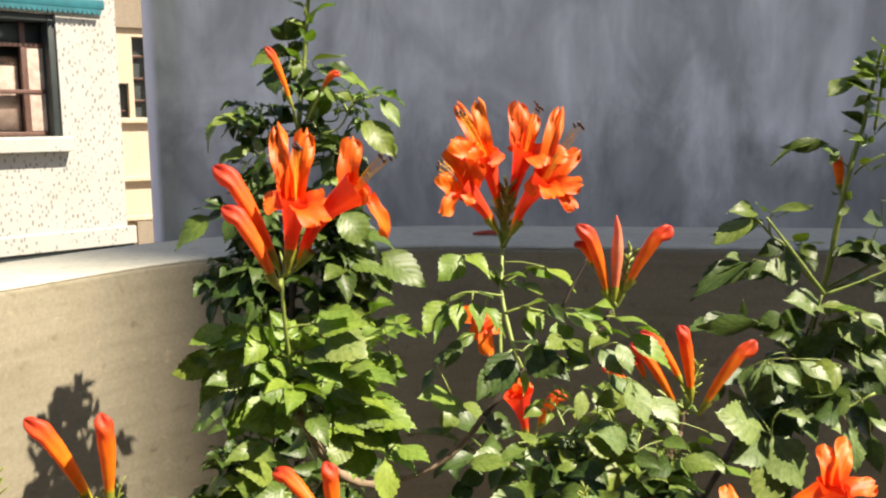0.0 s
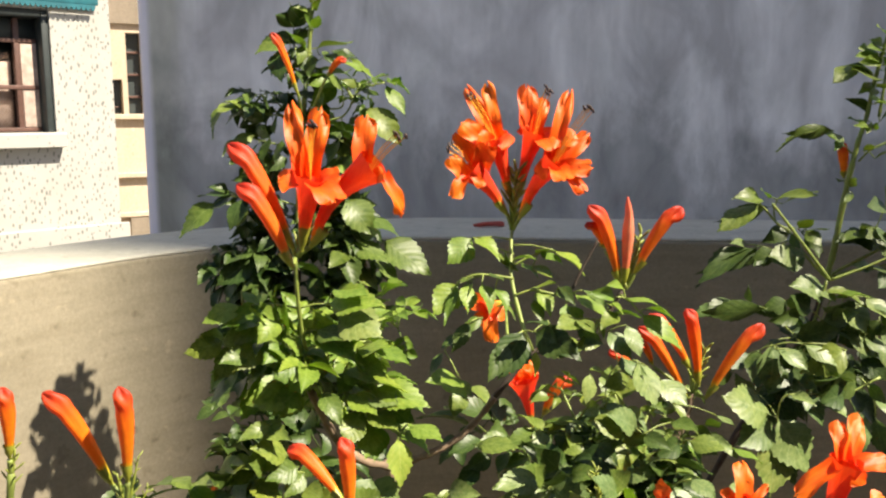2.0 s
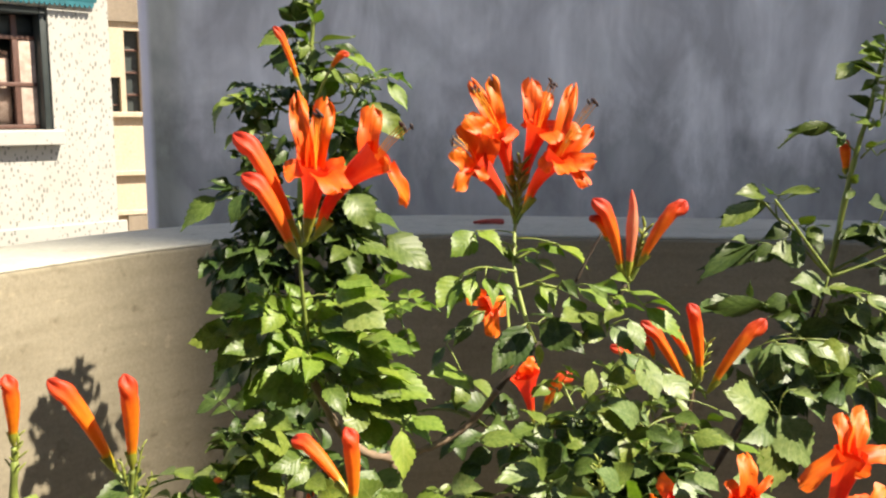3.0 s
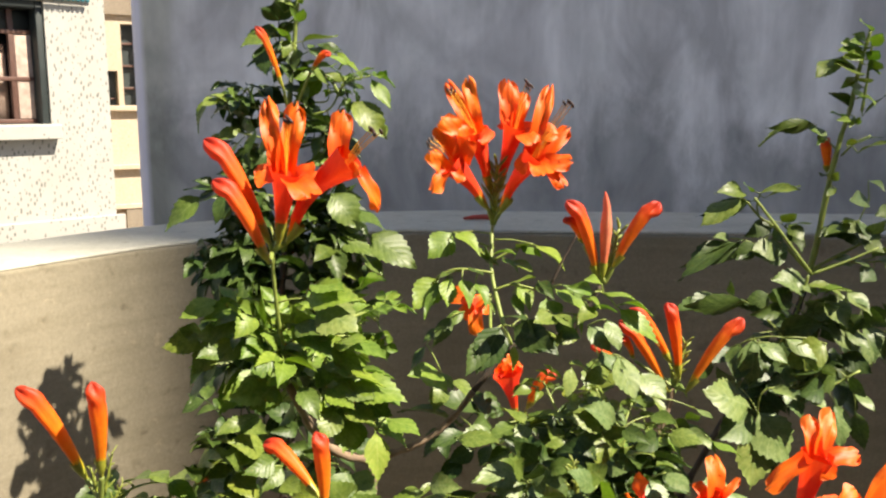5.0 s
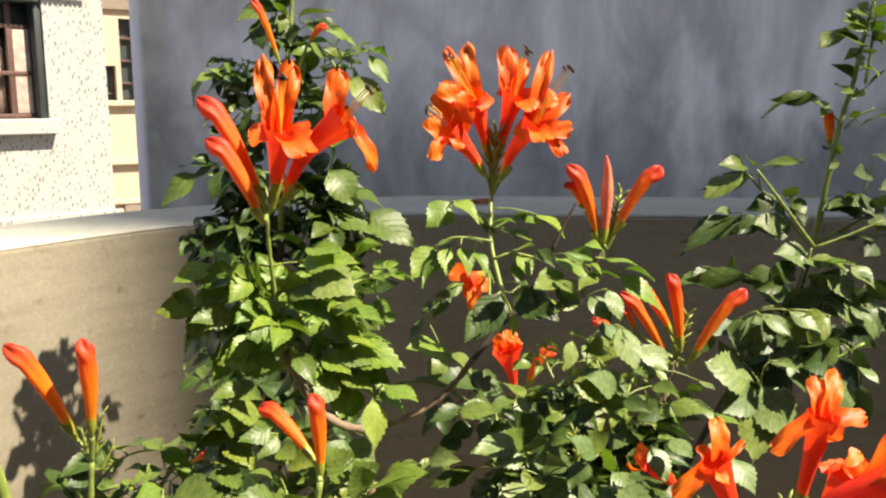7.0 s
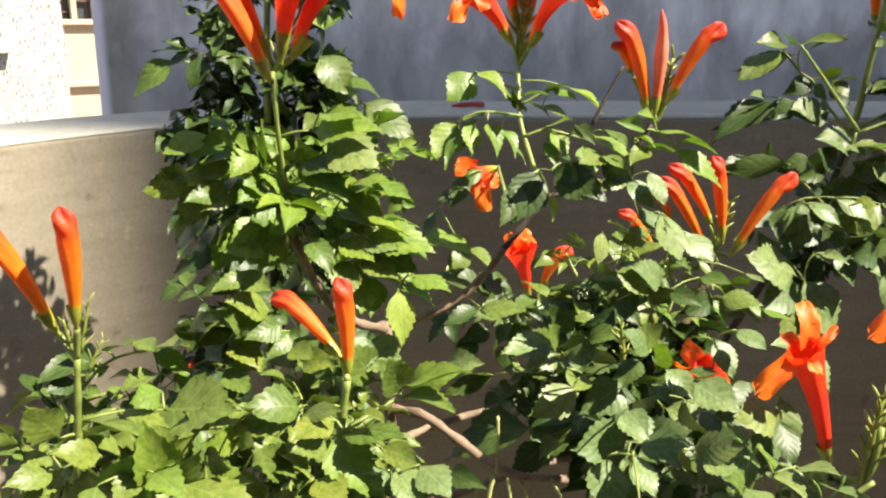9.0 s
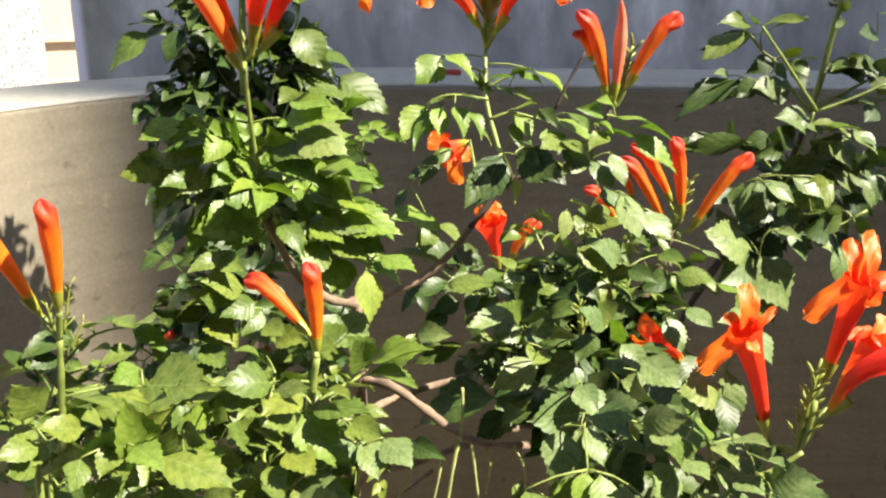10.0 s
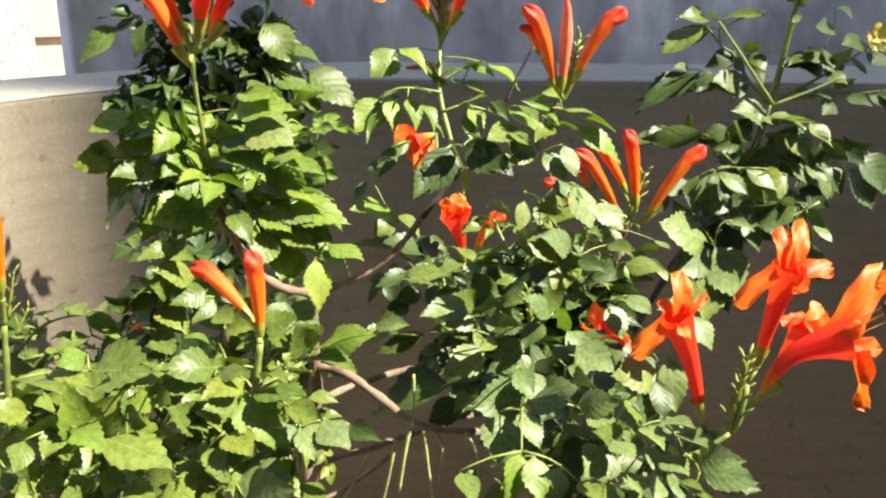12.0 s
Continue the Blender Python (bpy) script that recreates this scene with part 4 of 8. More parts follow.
blade(back_shrub, (-0.078, 0.801, 1.163), (-0.098, 0.789, 1.149), FACING, "fresh")
blade(back_shrub, (-0.092, 0.796, 1.160), (-0.094, 0.784, 1.143), AWAY, "green", 0.8)
blade(back_shrub, (-0.072, 0.794, 1.157), (-0.083, 0.782, 1.170), SUNNY, "green", 0.8)
blade(back_shrub, (-0.063, 0.804, 1.159), (-0.046, 0.792, 1.156), LEVEL, "dark", 0.7)
blade(back_shrub, (-0.060, 0.797, 1.161), (-0.071, 0.785, 1.167), SIDE, "green", 0.7)
blade(back_shrub, (-0.056, 0.797, 1.144), (-0.027, 0.785, 1.121), GLINT, "green", 1.1)
blade(back_shrub, (-0.031, 0.806, 1.126), (-0.026, 0.794, 1.116), SUNNY, "green", 0.5)
shoot(back_shrub, [(-0.105, 0.800, 1.132), (-0.126, 0.800, 1.137), (-0.145, 0.800, 1.140), (-0.176, 0.800, 1.148)], .0008, .0005)
blade(back_shrub, (-0.177, 0.804, 1.147), (-0.186, 0.792, 1.124), SIDE, "green", 0.8)
blade(back_shrub, (-0.163, 0.797, 1.148), (-0.176, 0.785, 1.144), LEVEL, "green", 0.8)
blade(back_shrub, (-0.149, 0.806, 1.143), (-0.154, 0.794, 1.155), SUNNY, "green", 0.9)
blade(back_shrub, (-0.154, 0.800, 1.142), (-0.167, 0.788, 1.151), SUNNY, "green", 0.9)
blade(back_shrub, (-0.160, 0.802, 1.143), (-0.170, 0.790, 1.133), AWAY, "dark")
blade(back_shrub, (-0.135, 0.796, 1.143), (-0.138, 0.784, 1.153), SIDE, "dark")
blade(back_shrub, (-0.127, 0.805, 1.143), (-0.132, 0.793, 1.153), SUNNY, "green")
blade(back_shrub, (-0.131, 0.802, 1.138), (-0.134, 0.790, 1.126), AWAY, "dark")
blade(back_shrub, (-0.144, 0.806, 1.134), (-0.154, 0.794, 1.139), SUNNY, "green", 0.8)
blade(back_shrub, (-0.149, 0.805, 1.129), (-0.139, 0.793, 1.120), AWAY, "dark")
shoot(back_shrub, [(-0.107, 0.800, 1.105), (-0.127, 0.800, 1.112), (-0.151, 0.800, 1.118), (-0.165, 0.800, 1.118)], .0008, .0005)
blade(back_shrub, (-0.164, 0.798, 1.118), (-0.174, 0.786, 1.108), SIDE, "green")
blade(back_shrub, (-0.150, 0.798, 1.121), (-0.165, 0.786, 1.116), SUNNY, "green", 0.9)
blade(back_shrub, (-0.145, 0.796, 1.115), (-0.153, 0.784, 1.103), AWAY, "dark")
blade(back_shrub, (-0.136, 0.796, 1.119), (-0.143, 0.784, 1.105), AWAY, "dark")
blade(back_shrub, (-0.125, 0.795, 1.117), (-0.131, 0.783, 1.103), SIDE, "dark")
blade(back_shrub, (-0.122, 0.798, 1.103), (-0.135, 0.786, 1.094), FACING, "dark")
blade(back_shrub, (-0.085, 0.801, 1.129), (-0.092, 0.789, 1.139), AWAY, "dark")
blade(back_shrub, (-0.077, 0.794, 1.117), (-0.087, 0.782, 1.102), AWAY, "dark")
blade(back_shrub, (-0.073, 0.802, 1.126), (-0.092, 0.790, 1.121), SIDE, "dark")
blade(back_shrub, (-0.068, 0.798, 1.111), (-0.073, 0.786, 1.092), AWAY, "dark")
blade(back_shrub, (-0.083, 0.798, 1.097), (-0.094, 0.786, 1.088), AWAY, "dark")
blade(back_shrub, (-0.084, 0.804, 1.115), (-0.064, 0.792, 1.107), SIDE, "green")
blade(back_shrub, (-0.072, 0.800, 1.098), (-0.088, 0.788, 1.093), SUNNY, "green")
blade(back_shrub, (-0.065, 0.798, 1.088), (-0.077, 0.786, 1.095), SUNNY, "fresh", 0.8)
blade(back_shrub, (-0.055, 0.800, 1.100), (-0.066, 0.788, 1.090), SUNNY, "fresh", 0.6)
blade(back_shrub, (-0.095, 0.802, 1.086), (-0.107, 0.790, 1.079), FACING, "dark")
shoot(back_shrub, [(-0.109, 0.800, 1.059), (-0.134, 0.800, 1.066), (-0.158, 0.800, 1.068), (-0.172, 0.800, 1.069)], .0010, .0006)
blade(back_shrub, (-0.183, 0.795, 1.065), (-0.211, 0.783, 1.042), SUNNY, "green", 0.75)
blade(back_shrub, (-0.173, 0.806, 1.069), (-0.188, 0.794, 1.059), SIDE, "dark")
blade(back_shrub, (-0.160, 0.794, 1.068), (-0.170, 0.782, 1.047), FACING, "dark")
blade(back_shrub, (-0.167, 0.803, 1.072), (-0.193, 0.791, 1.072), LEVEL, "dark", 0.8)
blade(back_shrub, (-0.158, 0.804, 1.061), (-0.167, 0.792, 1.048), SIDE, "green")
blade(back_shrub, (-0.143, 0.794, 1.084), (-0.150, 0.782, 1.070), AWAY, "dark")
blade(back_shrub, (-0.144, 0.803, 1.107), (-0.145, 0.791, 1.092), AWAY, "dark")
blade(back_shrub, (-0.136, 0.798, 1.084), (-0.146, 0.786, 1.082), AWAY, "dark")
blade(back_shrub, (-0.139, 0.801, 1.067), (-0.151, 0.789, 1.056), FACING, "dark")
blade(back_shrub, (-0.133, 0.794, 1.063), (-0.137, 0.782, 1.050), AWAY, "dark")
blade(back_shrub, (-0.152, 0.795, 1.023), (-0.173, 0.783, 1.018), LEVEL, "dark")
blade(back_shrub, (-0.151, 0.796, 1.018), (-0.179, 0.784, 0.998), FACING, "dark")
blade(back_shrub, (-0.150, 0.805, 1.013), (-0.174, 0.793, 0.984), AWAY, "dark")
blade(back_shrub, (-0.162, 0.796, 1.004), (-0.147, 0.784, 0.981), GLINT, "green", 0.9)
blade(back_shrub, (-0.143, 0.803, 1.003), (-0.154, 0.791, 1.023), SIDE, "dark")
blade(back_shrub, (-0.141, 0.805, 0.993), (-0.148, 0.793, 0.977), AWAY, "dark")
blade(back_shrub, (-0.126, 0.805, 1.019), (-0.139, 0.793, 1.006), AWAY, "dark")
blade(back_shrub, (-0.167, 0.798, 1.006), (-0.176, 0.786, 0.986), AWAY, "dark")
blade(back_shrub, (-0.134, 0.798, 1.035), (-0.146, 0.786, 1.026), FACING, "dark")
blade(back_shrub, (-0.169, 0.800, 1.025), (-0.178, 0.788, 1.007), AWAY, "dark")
blade(back_shrub, (-0.142, 0.803, 0.984), (-0.135, 0.791, 0.969), SIDE, "green")
blade(back_shrub, (-0.074, 0.795, 1.067), (-0.051, 0.783, 1.044), GLINT, "green", 1.4)
blade(back_shrub, (-0.056, 0.803, 1.051), (-0.030, 0.791, 1.041), SUNNY, "green", 0.8)
blade(back_shrub, (-0.071, 0.804, 1.026), (-0.086, 0.792, 1.036), GLINT, "green")
blade(back_shrub, (-0.076, 0.804, 1.018), (-0.081, 0.792, 1.037), GLINT, "green")
blade(back_shrub, (-0.067, 0.794, 1.030), (-0.040, 0.782, 1.019), GLINT, "green", 1.1)
blade(back_shrub, (-0.043, 0.805, 1.030), (-0.006, 0.793, 1.007), GLINT, "green", 1.2)
blade(back_shrub, (-0.065, 0.795, 1.037), (-0.048, 0.783, 1.039), AWAY, "dark")
blade(back_shrub, (-0.052, 0.798, 1.014), (-0.030, 0.786, 1.003), SUNNY, "green", 0.9)
blade(back_shrub, (-0.073, 0.801, 1.012), (-0.046, 0.789, 0.995), SUNNY, "green")
blade(back_shrub, (-0.093, 0.805, 1.009), (-0.067, 0.793, 0.998), LEVEL, "green", 0.9)
blade(back_shrub, (-0.088, 0.798, 1.020), (-0.063, 0.786, 1.014), FACING, "dark")
blade(back_shrub, (-0.082, 0.805, 1.004), (-0.070, 0.793, 0.988), AWAY, "dark")
blade(back_shrub, (-0.097, 0.801, 0.995), (-0.107, 0.789, 1.009), AWAY, "dark")
blade(back_shrub, (-0.056, 0.798, 1.035), (-0.069, 0.786, 1.044), FACING, "dark")
blade(back_shrub, (-0.096, 0.798, 1.020), (-0.108, 0.786, 1.037), AWAY, "dark")
blade(back_shrub, (-0.088, 0.796, 1.035), (-0.100, 0.784, 1.047), AWAY, "dark")
blade(back_shrub, (-0.106, 0.795, 1.001), (-0.095, 0.783, 0.984), FACING, "dark")
blade(back_shrub, (-0.089, 0.796, 0.975), (-0.058, 0.784, 0.984), GLINT, "green", 1.3)
blade(back_shrub, (-0.093, 0.802, 0.966), (-0.056, 0.790, 0.947), GLINT, "green", 1.3)
blade(back_shrub, (-0.054, 0.806, 0.961), (-0.021, 0.794, 0.969), SIDE, "dark", 0.7)
blade(back_shrub, (-0.060, 0.796, 0.944), (-0.033, 0.784, 0.934), SUNNY, "dark")
blade(back_shrub, (-0.054, 0.795, 0.938), (-0.032, 0.783, 0.939), AWAY, "dark", 0.8)
blade(back_shrub, (-0.098, 0.806, 0.958), (-0.082, 0.794, 0.946), AWAY, "dark")
blade(back_shrub, (-0.117, 0.800, 0.975), (-0.135, 0.788, 0.963), FACING, "dark")
blade(back_shrub, (-0.107, 0.799, 0.955), (-0.126, 0.787, 0.938), AWAY, "dark")
blade(back_shrub, (-0.146, 0.797, 0.961), (-0.159, 0.785, 0.949), AWAY, "dark")
blade(back_shrub, (-0.163, 0.801, 0.944), (-0.171, 0.789, 0.927), AWAY, "dark")
blade(back_shrub, (-0.079, 0.804, 0.927), (-0.058, 0.792, 0.921), AWAY, "dark")
blade(back_shrub, (-0.115, 0.789, 0.965), (-0.100, 0.777, 0.975), SUNNY, "green")
blade(back_shrub, (-0.113, 0.789, 0.962), (-0.103, 0.777, 0.980), GLINT, "green")

# ---- the shrub that forks low: the flowering front shoot and the long arching branch ----
fork_shrub = shrub("forked cape honeysuckle shrub with open orange flower clusters")
fork = (-0.021, 0.503, 0.949)
shoot(fork_shrub, [fork, (-0.021, 0.505, 0.925), (-0.021, 0.508, 0.890), (-0.024, 0.510, 0.854), (-0.029, 0.515, 0.815), (-0.03, 0.52, 0.5), (-0.03, 0.53, 0.0)], 0.0025, 0.0050, 0, mat=bark, name="stem")
shoot(fork_shrub, [fork, (-0.035, 0.498, 0.954), (-0.047, 0.490, 0.967), (-0.055, 0.482, 0.986), (-0.060, 0.475, 1.002)], 0.0025, 0.0019, 0, mat=bark)
lf = (-0.063, 0.460, 1.072)
shoot(fork_shrub, [(-0.060, 0.475, 1.002), (-0.059, 0.472, 1.011), (-0.062, 0.468, 1.033), (-0.063, 0.463, 1.054), lf], 0.0012, 0.0009, 0)
shoot(fork_shrub, [(-0.025, 0.508, 0.949), (-0.013, 0.508, 0.950), (-0.001, 0.508, 0.954), (0.014, 0.508, 0.962), (0.027, 0.508, 0.975), (0.035, 0.508, 0.986)], 0.0023, 0.0017, 0, mat=bark)
c3 = (0.107, 0.515, 1.045)
# upper part of the arching branch: its shade is put in as darker bark
shoot(fork_shrub, [(0.035, 0.513, 0.984), (0.046, 0.513, 0.998), (0.057, 0.513, 1.010), (0.073, 0.513, 1.013), (0.089, 0.513, 1.021), (0.098, 0.513, 1.033), (0.104, 0.513, 1.044)], 0.0017, 0.0013, 0, mat=bark_dark_shade)
mid = (0.050, 0.575, 1.069)
shoot(fork_shrub, [(0.057, 0.520, 1.008), (0.052, 0.535, 1.023), (0.048, 0.555, 1.044), (0.049, 0.570, 1.064), mid], 0.0013, 0.0011, 0)
# leaf mass below the front cluster
bush(fork_shrub, (-0.060, 0.472, 1.014), (-0.055, 0.530, 1.010), (0.040, 0.025, 0.028), 6, 3, 0.040, "fresh", -1.0, 5)
bush(fork_shrub, (-0.059, 0.475, 1.005), (-0.076, 0.505, 1.016), (0.028, 0.025, 0.022), 4, 3, 0.042, "fresh", -1.0, 16)
# dead twig by the three buds
shoot(fork_shrub, [(0.080, 0.530, 1.042), (0.086, 0.530, 1.055), (0.094, 0.530, 1.070)], 0.0009, 0.0007, 0, mat=bark_dark_shade, name="twig")
# flowers and buds
bud(fork_shrub, (-0.065, 0.458, 1.079), (-0.088, 0.452, 1.127), "left", joint=lf, fat=1.22)
bud(fork_shrub, (-0.064, 0.450, 1.071), (-0.083, 0.444, 1.109), "left", joint=lf, fat=1.15)
flower(fork_shrub, (-0.059, 0.457, 1.079), (-0.053, 0.449, 1.112), [((-0.063, 0.463, 1.142), (-0.08, -0.85, 0.45), 0.0089), ((-0.049, 0.459, 1.143), (0.05, -0.85, 0.45), 0.0109), ((-0.068, 0.447, 1.108), (-0.3, -0.7, 0.5), 0.0120), ((-0.039, 0.447, 1.111), (0.3, -0.7, 0.5), 0.0120), ((-0.040, 0.433, 1.100), (0.2, -0.6, 0.75), 0.0141)], lf, (-0.051, 0.445, 1.134), seed=1, wide=1.20, arch=0.03)
flower(fork_shrub, (-0.054, 0.459, 1.079), (-0.024, 0.451, 1.116), [((-0.028, 0.459, 1.139), (-0.03, -0.85, 0.45), 0.0109), ((-0.020, 0.445, 1.113), (0.04, -0.85, 0.45), 0.0078), ((-0.013, 0.455, 1.093), (0.6, -0.7, 0.3), 0.0078), ((-0.035, 0.463, 1.115), (-0.09, -0.85, 0.45), 0.0067)], lf, (-0.012, 0.447, 1.129), seed=2, wide=1.15, arch=0.14)
flower(fork_shrub, (0.045, 0.572, 1.081), (0.024, 0.564, 1.108), [((0.013, 0.552, 1.090), (-0.4, -0.7, 0.5), 0.0105), ((0.011, 0.560, 1.115), (-0.1, -0.85, 0.45), 0.0105), ((0.016, 0.568, 1.130), (-0.065, -0.85, 0.45), 0.0111), ((0.031, 0.558, 1.096), (0.055, -0.85, 0.45), 0.0066), ((0.034, 0.556, 1.123), (0.075, -0.85, 0.45), 0.0128)], mid, (0.012, 0.560, 1.120), seed=3, wide=1.15, arch=0.05)
flower(fork_shrub, (0.048, 0.576, 1.091), (0.038, 0.568, 1.126), [((0.034, 0.580, 1.156), (-0.037, -0.85, 0.45), 0.0094), ((0.023, 0.582, 1.153), (-0.12, -0.85, 0.45), 0.0088), ((0.018, 0.564, 1.134), (-0.15, -0.85, 0.45), 0.0129), ((0.047, 0.564, 1.120), (0.068, -0.85, 0.45), 0.0112), ((0.028, 0.558, 1.127), (-0.072, -0.85, 0.45), 0.0106)], mid, (0.025, 0.564, 1.149), seed=4, wide=1.10, arch=0.04)
flower(fork_shrub, (0.054, 0.580, 1.091), (0.063, 0.572, 1.129), [((0.059, 0.584, 1.157), (-0.037, -0.85, 0.45), 0.0125), ((0.070, 0.584, 1.149), (0.04, -0.85, 0.45), 0.0088), ((0.086, 0.564, 1.124), (0.18, -0.85, 0.45), 0.0136), ((0.055, 0.576, 1.131), (-0.068, -0.85, 0.45), 0.0089), ((0.072, 0.558, 1.119), (0.075, -0.85, 0.45), 0.0113)], mid, (0.070, 0.568, 1.152), seed=5, wide=1.15, arch=0.05)
flower(fork_shrub, (0.055, 0.570, 1.079), (0.074, 0.562, 1.112), [((0.083, 0.578, 1.150), (0.058, -0.85, 0.45), 0.0099), ((0.095, 0.556, 1.108), (0.16, -0.85, 0.45), 0.0117), ((0.091, 0.558, 1.092), (0.13, -0.85, 0.45), 0.0093), ((0.077, 0.544, 1.101), (0.035, -0.85, 0.45), 0.0128), ((0.063, 0.560, 1.102), (-0.083, -0.85, 0.45), 0.0093), ((0.095, 0.570, 1.128), (0.15, -0.85, 0.45), 0.0099)], mid, (0.092, 0.558, 1.141), seed=6, wide=1.20, arch=0.10)
bud(fork_shrub, (0.102, 0.512, 1.050), (0.087, 0.506, 1.092), "left", joint=c3, fat=1.1)
bud(fork_shrub, (0.094, 0.515, 1.068), (0.085, 0.509, 1.082), "left", joint=c3, fat=0.9)
bud(fork_shrub, (0.105, 0.511, 1.051), (0.105, 0.505, 1.096), "pink", joint=c3, fat=0.95)
bud(fork_shrub, (0.112, 0.513, 1.056), (0.131, 0.507, 1.091), "right", joint=c3, fat=1.1)
spike(fork_shrub, lf, (-0.057, 0.465, 1.084), 8, 1.0)
spike(fork_shrub, mid, (0.052, 0.573, 1.106), 26, 1.3, 8)
spike(fork_shrub, c3, (0.115, 0.520, 1.074), 18, 1.0, 4)
# small hanging flower behind
flower(fork_shrub, (0.058, 0.755, 0.985), (0.043, 0.747, 0.981), [((0.027, 0.751, 0.988), (-0.1, -0.9, 0.3), 0.0156), ((0.036, 0.747, 0.970), (0, -0.9, 0.3), 0.0119), ((0.062, 0.755, 0.976), (0.2, -0.9, 0.3), 0.0128), ((0.049, 0.743, 0.953), (0, -0.8, 0.5), 0.0128)], (0.051, 0.600, 0.980), None, seed=8, wide=1.00, arch=0.05)
# lower woody branches
shoot(fork_shrub, [(-0.020, 0.507, 0.906), (-0.004, 0.495, 0.907), (0.013, 0.485, 0.898), (0.029, 0.480, 0.887), (0.046, 0.485, 0.878), (0.067, 0.500, 0.868)], 0.0026, 0.0020, 0, mat=bark)
shoot(fork_shrub, [(-0.020, 0.512, 0.883), (-0.005, 0.530, 0.882), (0.022, 0.550, 0.881), (0.059, 0.570, 0.881)], 0.0024, 0.0020, 0, mat=bark)
shoot(fork_shrub, [(-0.026, 0.510, 0.833), (-0.018, 0.500, 0.853), (0.004, 0.495, 0.862), (0.026, 0.500, 0.867), (0.055, 0.510, 0.871), (0.073, 0.520, 0.869)], 0.0026, 0.0016, 0, mat=bark)
shoot(fork_shrub, [(-0.027, 0.515, 0.818), (-0.009, 0.520, 0.822), (0.018, 0.520, 0.843)], 0.0016, 0.0012, 0, mat=bark)
shoot(fork_shrub, [(0.030, 0.480, 0.913), (0.030, 0.478, 0.902), (0.029, 0.476, 0.886)], 0.0008, 0.0006, 0, mat=straw, name="tendril")
shoot(fork_shrub, [(0.028, 0.478, 0.884), (0.025, 0.474, 0.870), (0.022, 0.470, 0.852)], 0.0011, 0.0007, 0, mat=straw, name="tendril")
shoot(fork_shrub, [(0.035, 0.480, 0.882), (0.037, 0.476, 0.865), (0.040, 0.472, 0.839)], 0.0009, 0.0006, 0, mat=straw, name="tendril")
shoot(fork_shrub, [(0.058, 0.490, 0.874), (0.064, 0.487, 0.860), (0.064, 0.485, 0.836)], 0.0008, 0.0006, 0, mat=straw, name="tendril")

shoot(fork_shrub, [(0.021, 0.485, 0.874), (0.018, 0.480, 0.860), (0.013, 0.478, 0.838)], 0.0008, 0.0006, 0, mat=straw, name="tendril")
shoot(fork_shrub, [(0.042, 0.485, 0.877), (0.045, 0.483, 0.868), (0.043, 0.482, 0.851)], 0.0008, 0.0005, 0, mat=straw, name="tendril")
shoot(fork_shrub, [(0.007, 0.500, 0.859), (0.001, 0.498, 0.846), (-0.009, 0.497, 0.829)], 0.0009, 0.0006, 0, mat=straw, name="tendril")

# leaves
blade(fork_shrub, (-0.091, 0.470, 1.046), (-0.105, 0.458, 1.044), SUNNY, "fresh", 0.8)
blade(fork_shrub, (-0.084, 0.480, 1.050), (-0.088, 0.468, 1.047), LEVEL, "fresh", 0.5)
blade(fork_shrub, (-0.091, 0.469, 1.054), (-0.081, 0.457, 1.051), GLINT, "fresh", 0.5)
blade(fork_shrub, (-0.071, 0.475, 1.027), (-0.076, 0.463, 1.049), SUNNY, "fresh", 0.3)
blade(fork_shrub, (-0.071, 0.479, 1.026), (-0.074, 0.467, 1.049), SUNNY, "fresh", 0.3)
blade(fork_shrub, (-0.069, 0.471, 1.029), (-0.069, 0.459, 1.050), SIDE, "fresh", 0.3)
blade(fork_shrub, (-0.073, 0.478, 1.025), (-0.081, 0.466, 1.042), SUNNY, "fresh", 0.3)
blade(fork_shrub, (-0.073, 0.480, 1.022), (-0.080, 0.468, 1.037), SUNNY, "fresh", 0.3)
blade(fork_shrub, (-0.070, 0.477, 1.027), (-0.069, 0.465, 1.045), SUNNY, "fresh", 0.3)
blade(fork_shrub, (-0.076, 0.478, 1.029), (-0.077, 0.466, 1.052), SIDE, "fresh", 0.3)
blade(fork_shrub, (-0.073, 0.470, 1.028), (-0.082, 0.458, 1.046), SUNNY, "fresh", 0.4)
blade(fork_shrub, (-0.101, 0.474, 1.027), (-0.115, 0.462, 1.026), GLINT, "green")
blade(fork_shrub, (-0.090, 0.471, 1.032), (-0.098, 0.459, 1.030), GLINT, "green")
blade(fork_shrub, (-0.095, 0.479, 1.024), (-0.104, 0.467, 1.012), GLINT, "green", 1.2)
blade(fork_shrub, (-0.100, 0.473, 1.010), (-0.106, 0.461, 1.000), AWAY, "dark", 0.9)
blade(fork_shrub, (-0.096, 0.474, 1.013), (-0.097, 0.462, 1.007), SIDE, "green")
blade(fork_shrub, (-0.092, 0.481, 1.008), (-0.096, 0.469, 1.002), AWAY, "dark")
blade(fork_shrub, (-0.102, 0.479, 1.026), (-0.108, 0.467, 1.033), GLINT, "green", 0.9)
blade(fork_shrub, (-0.082, 0.481, 1.008), (-0.092, 0.469, 0.991), GLINT, "fresh")
blade(fork_shrub, (-0.065, 0.474, 1.003), (-0.072, 0.462, 0.994), GLINT, "fresh", 1.3)
blade(fork_shrub, (-0.055, 0.475, 1.014), (-0.073, 0.463, 1.012), SUNNY, "fresh", 0.85)
blade(fork_shrub, (-0.068, 0.478, 1.007), (-0.060, 0.466, 1.005), LEVEL, "fresh", 0.8)
blade(fork_shrub, (-0.048, 0.475, 1.027), (-0.053, 0.463, 1.041), FACING, "fresh", 1.1)
blade(fork_shrub, (-0.041, 0.472, 1.028), (-0.031, 0.460, 1.020), GLINT, "fresh")
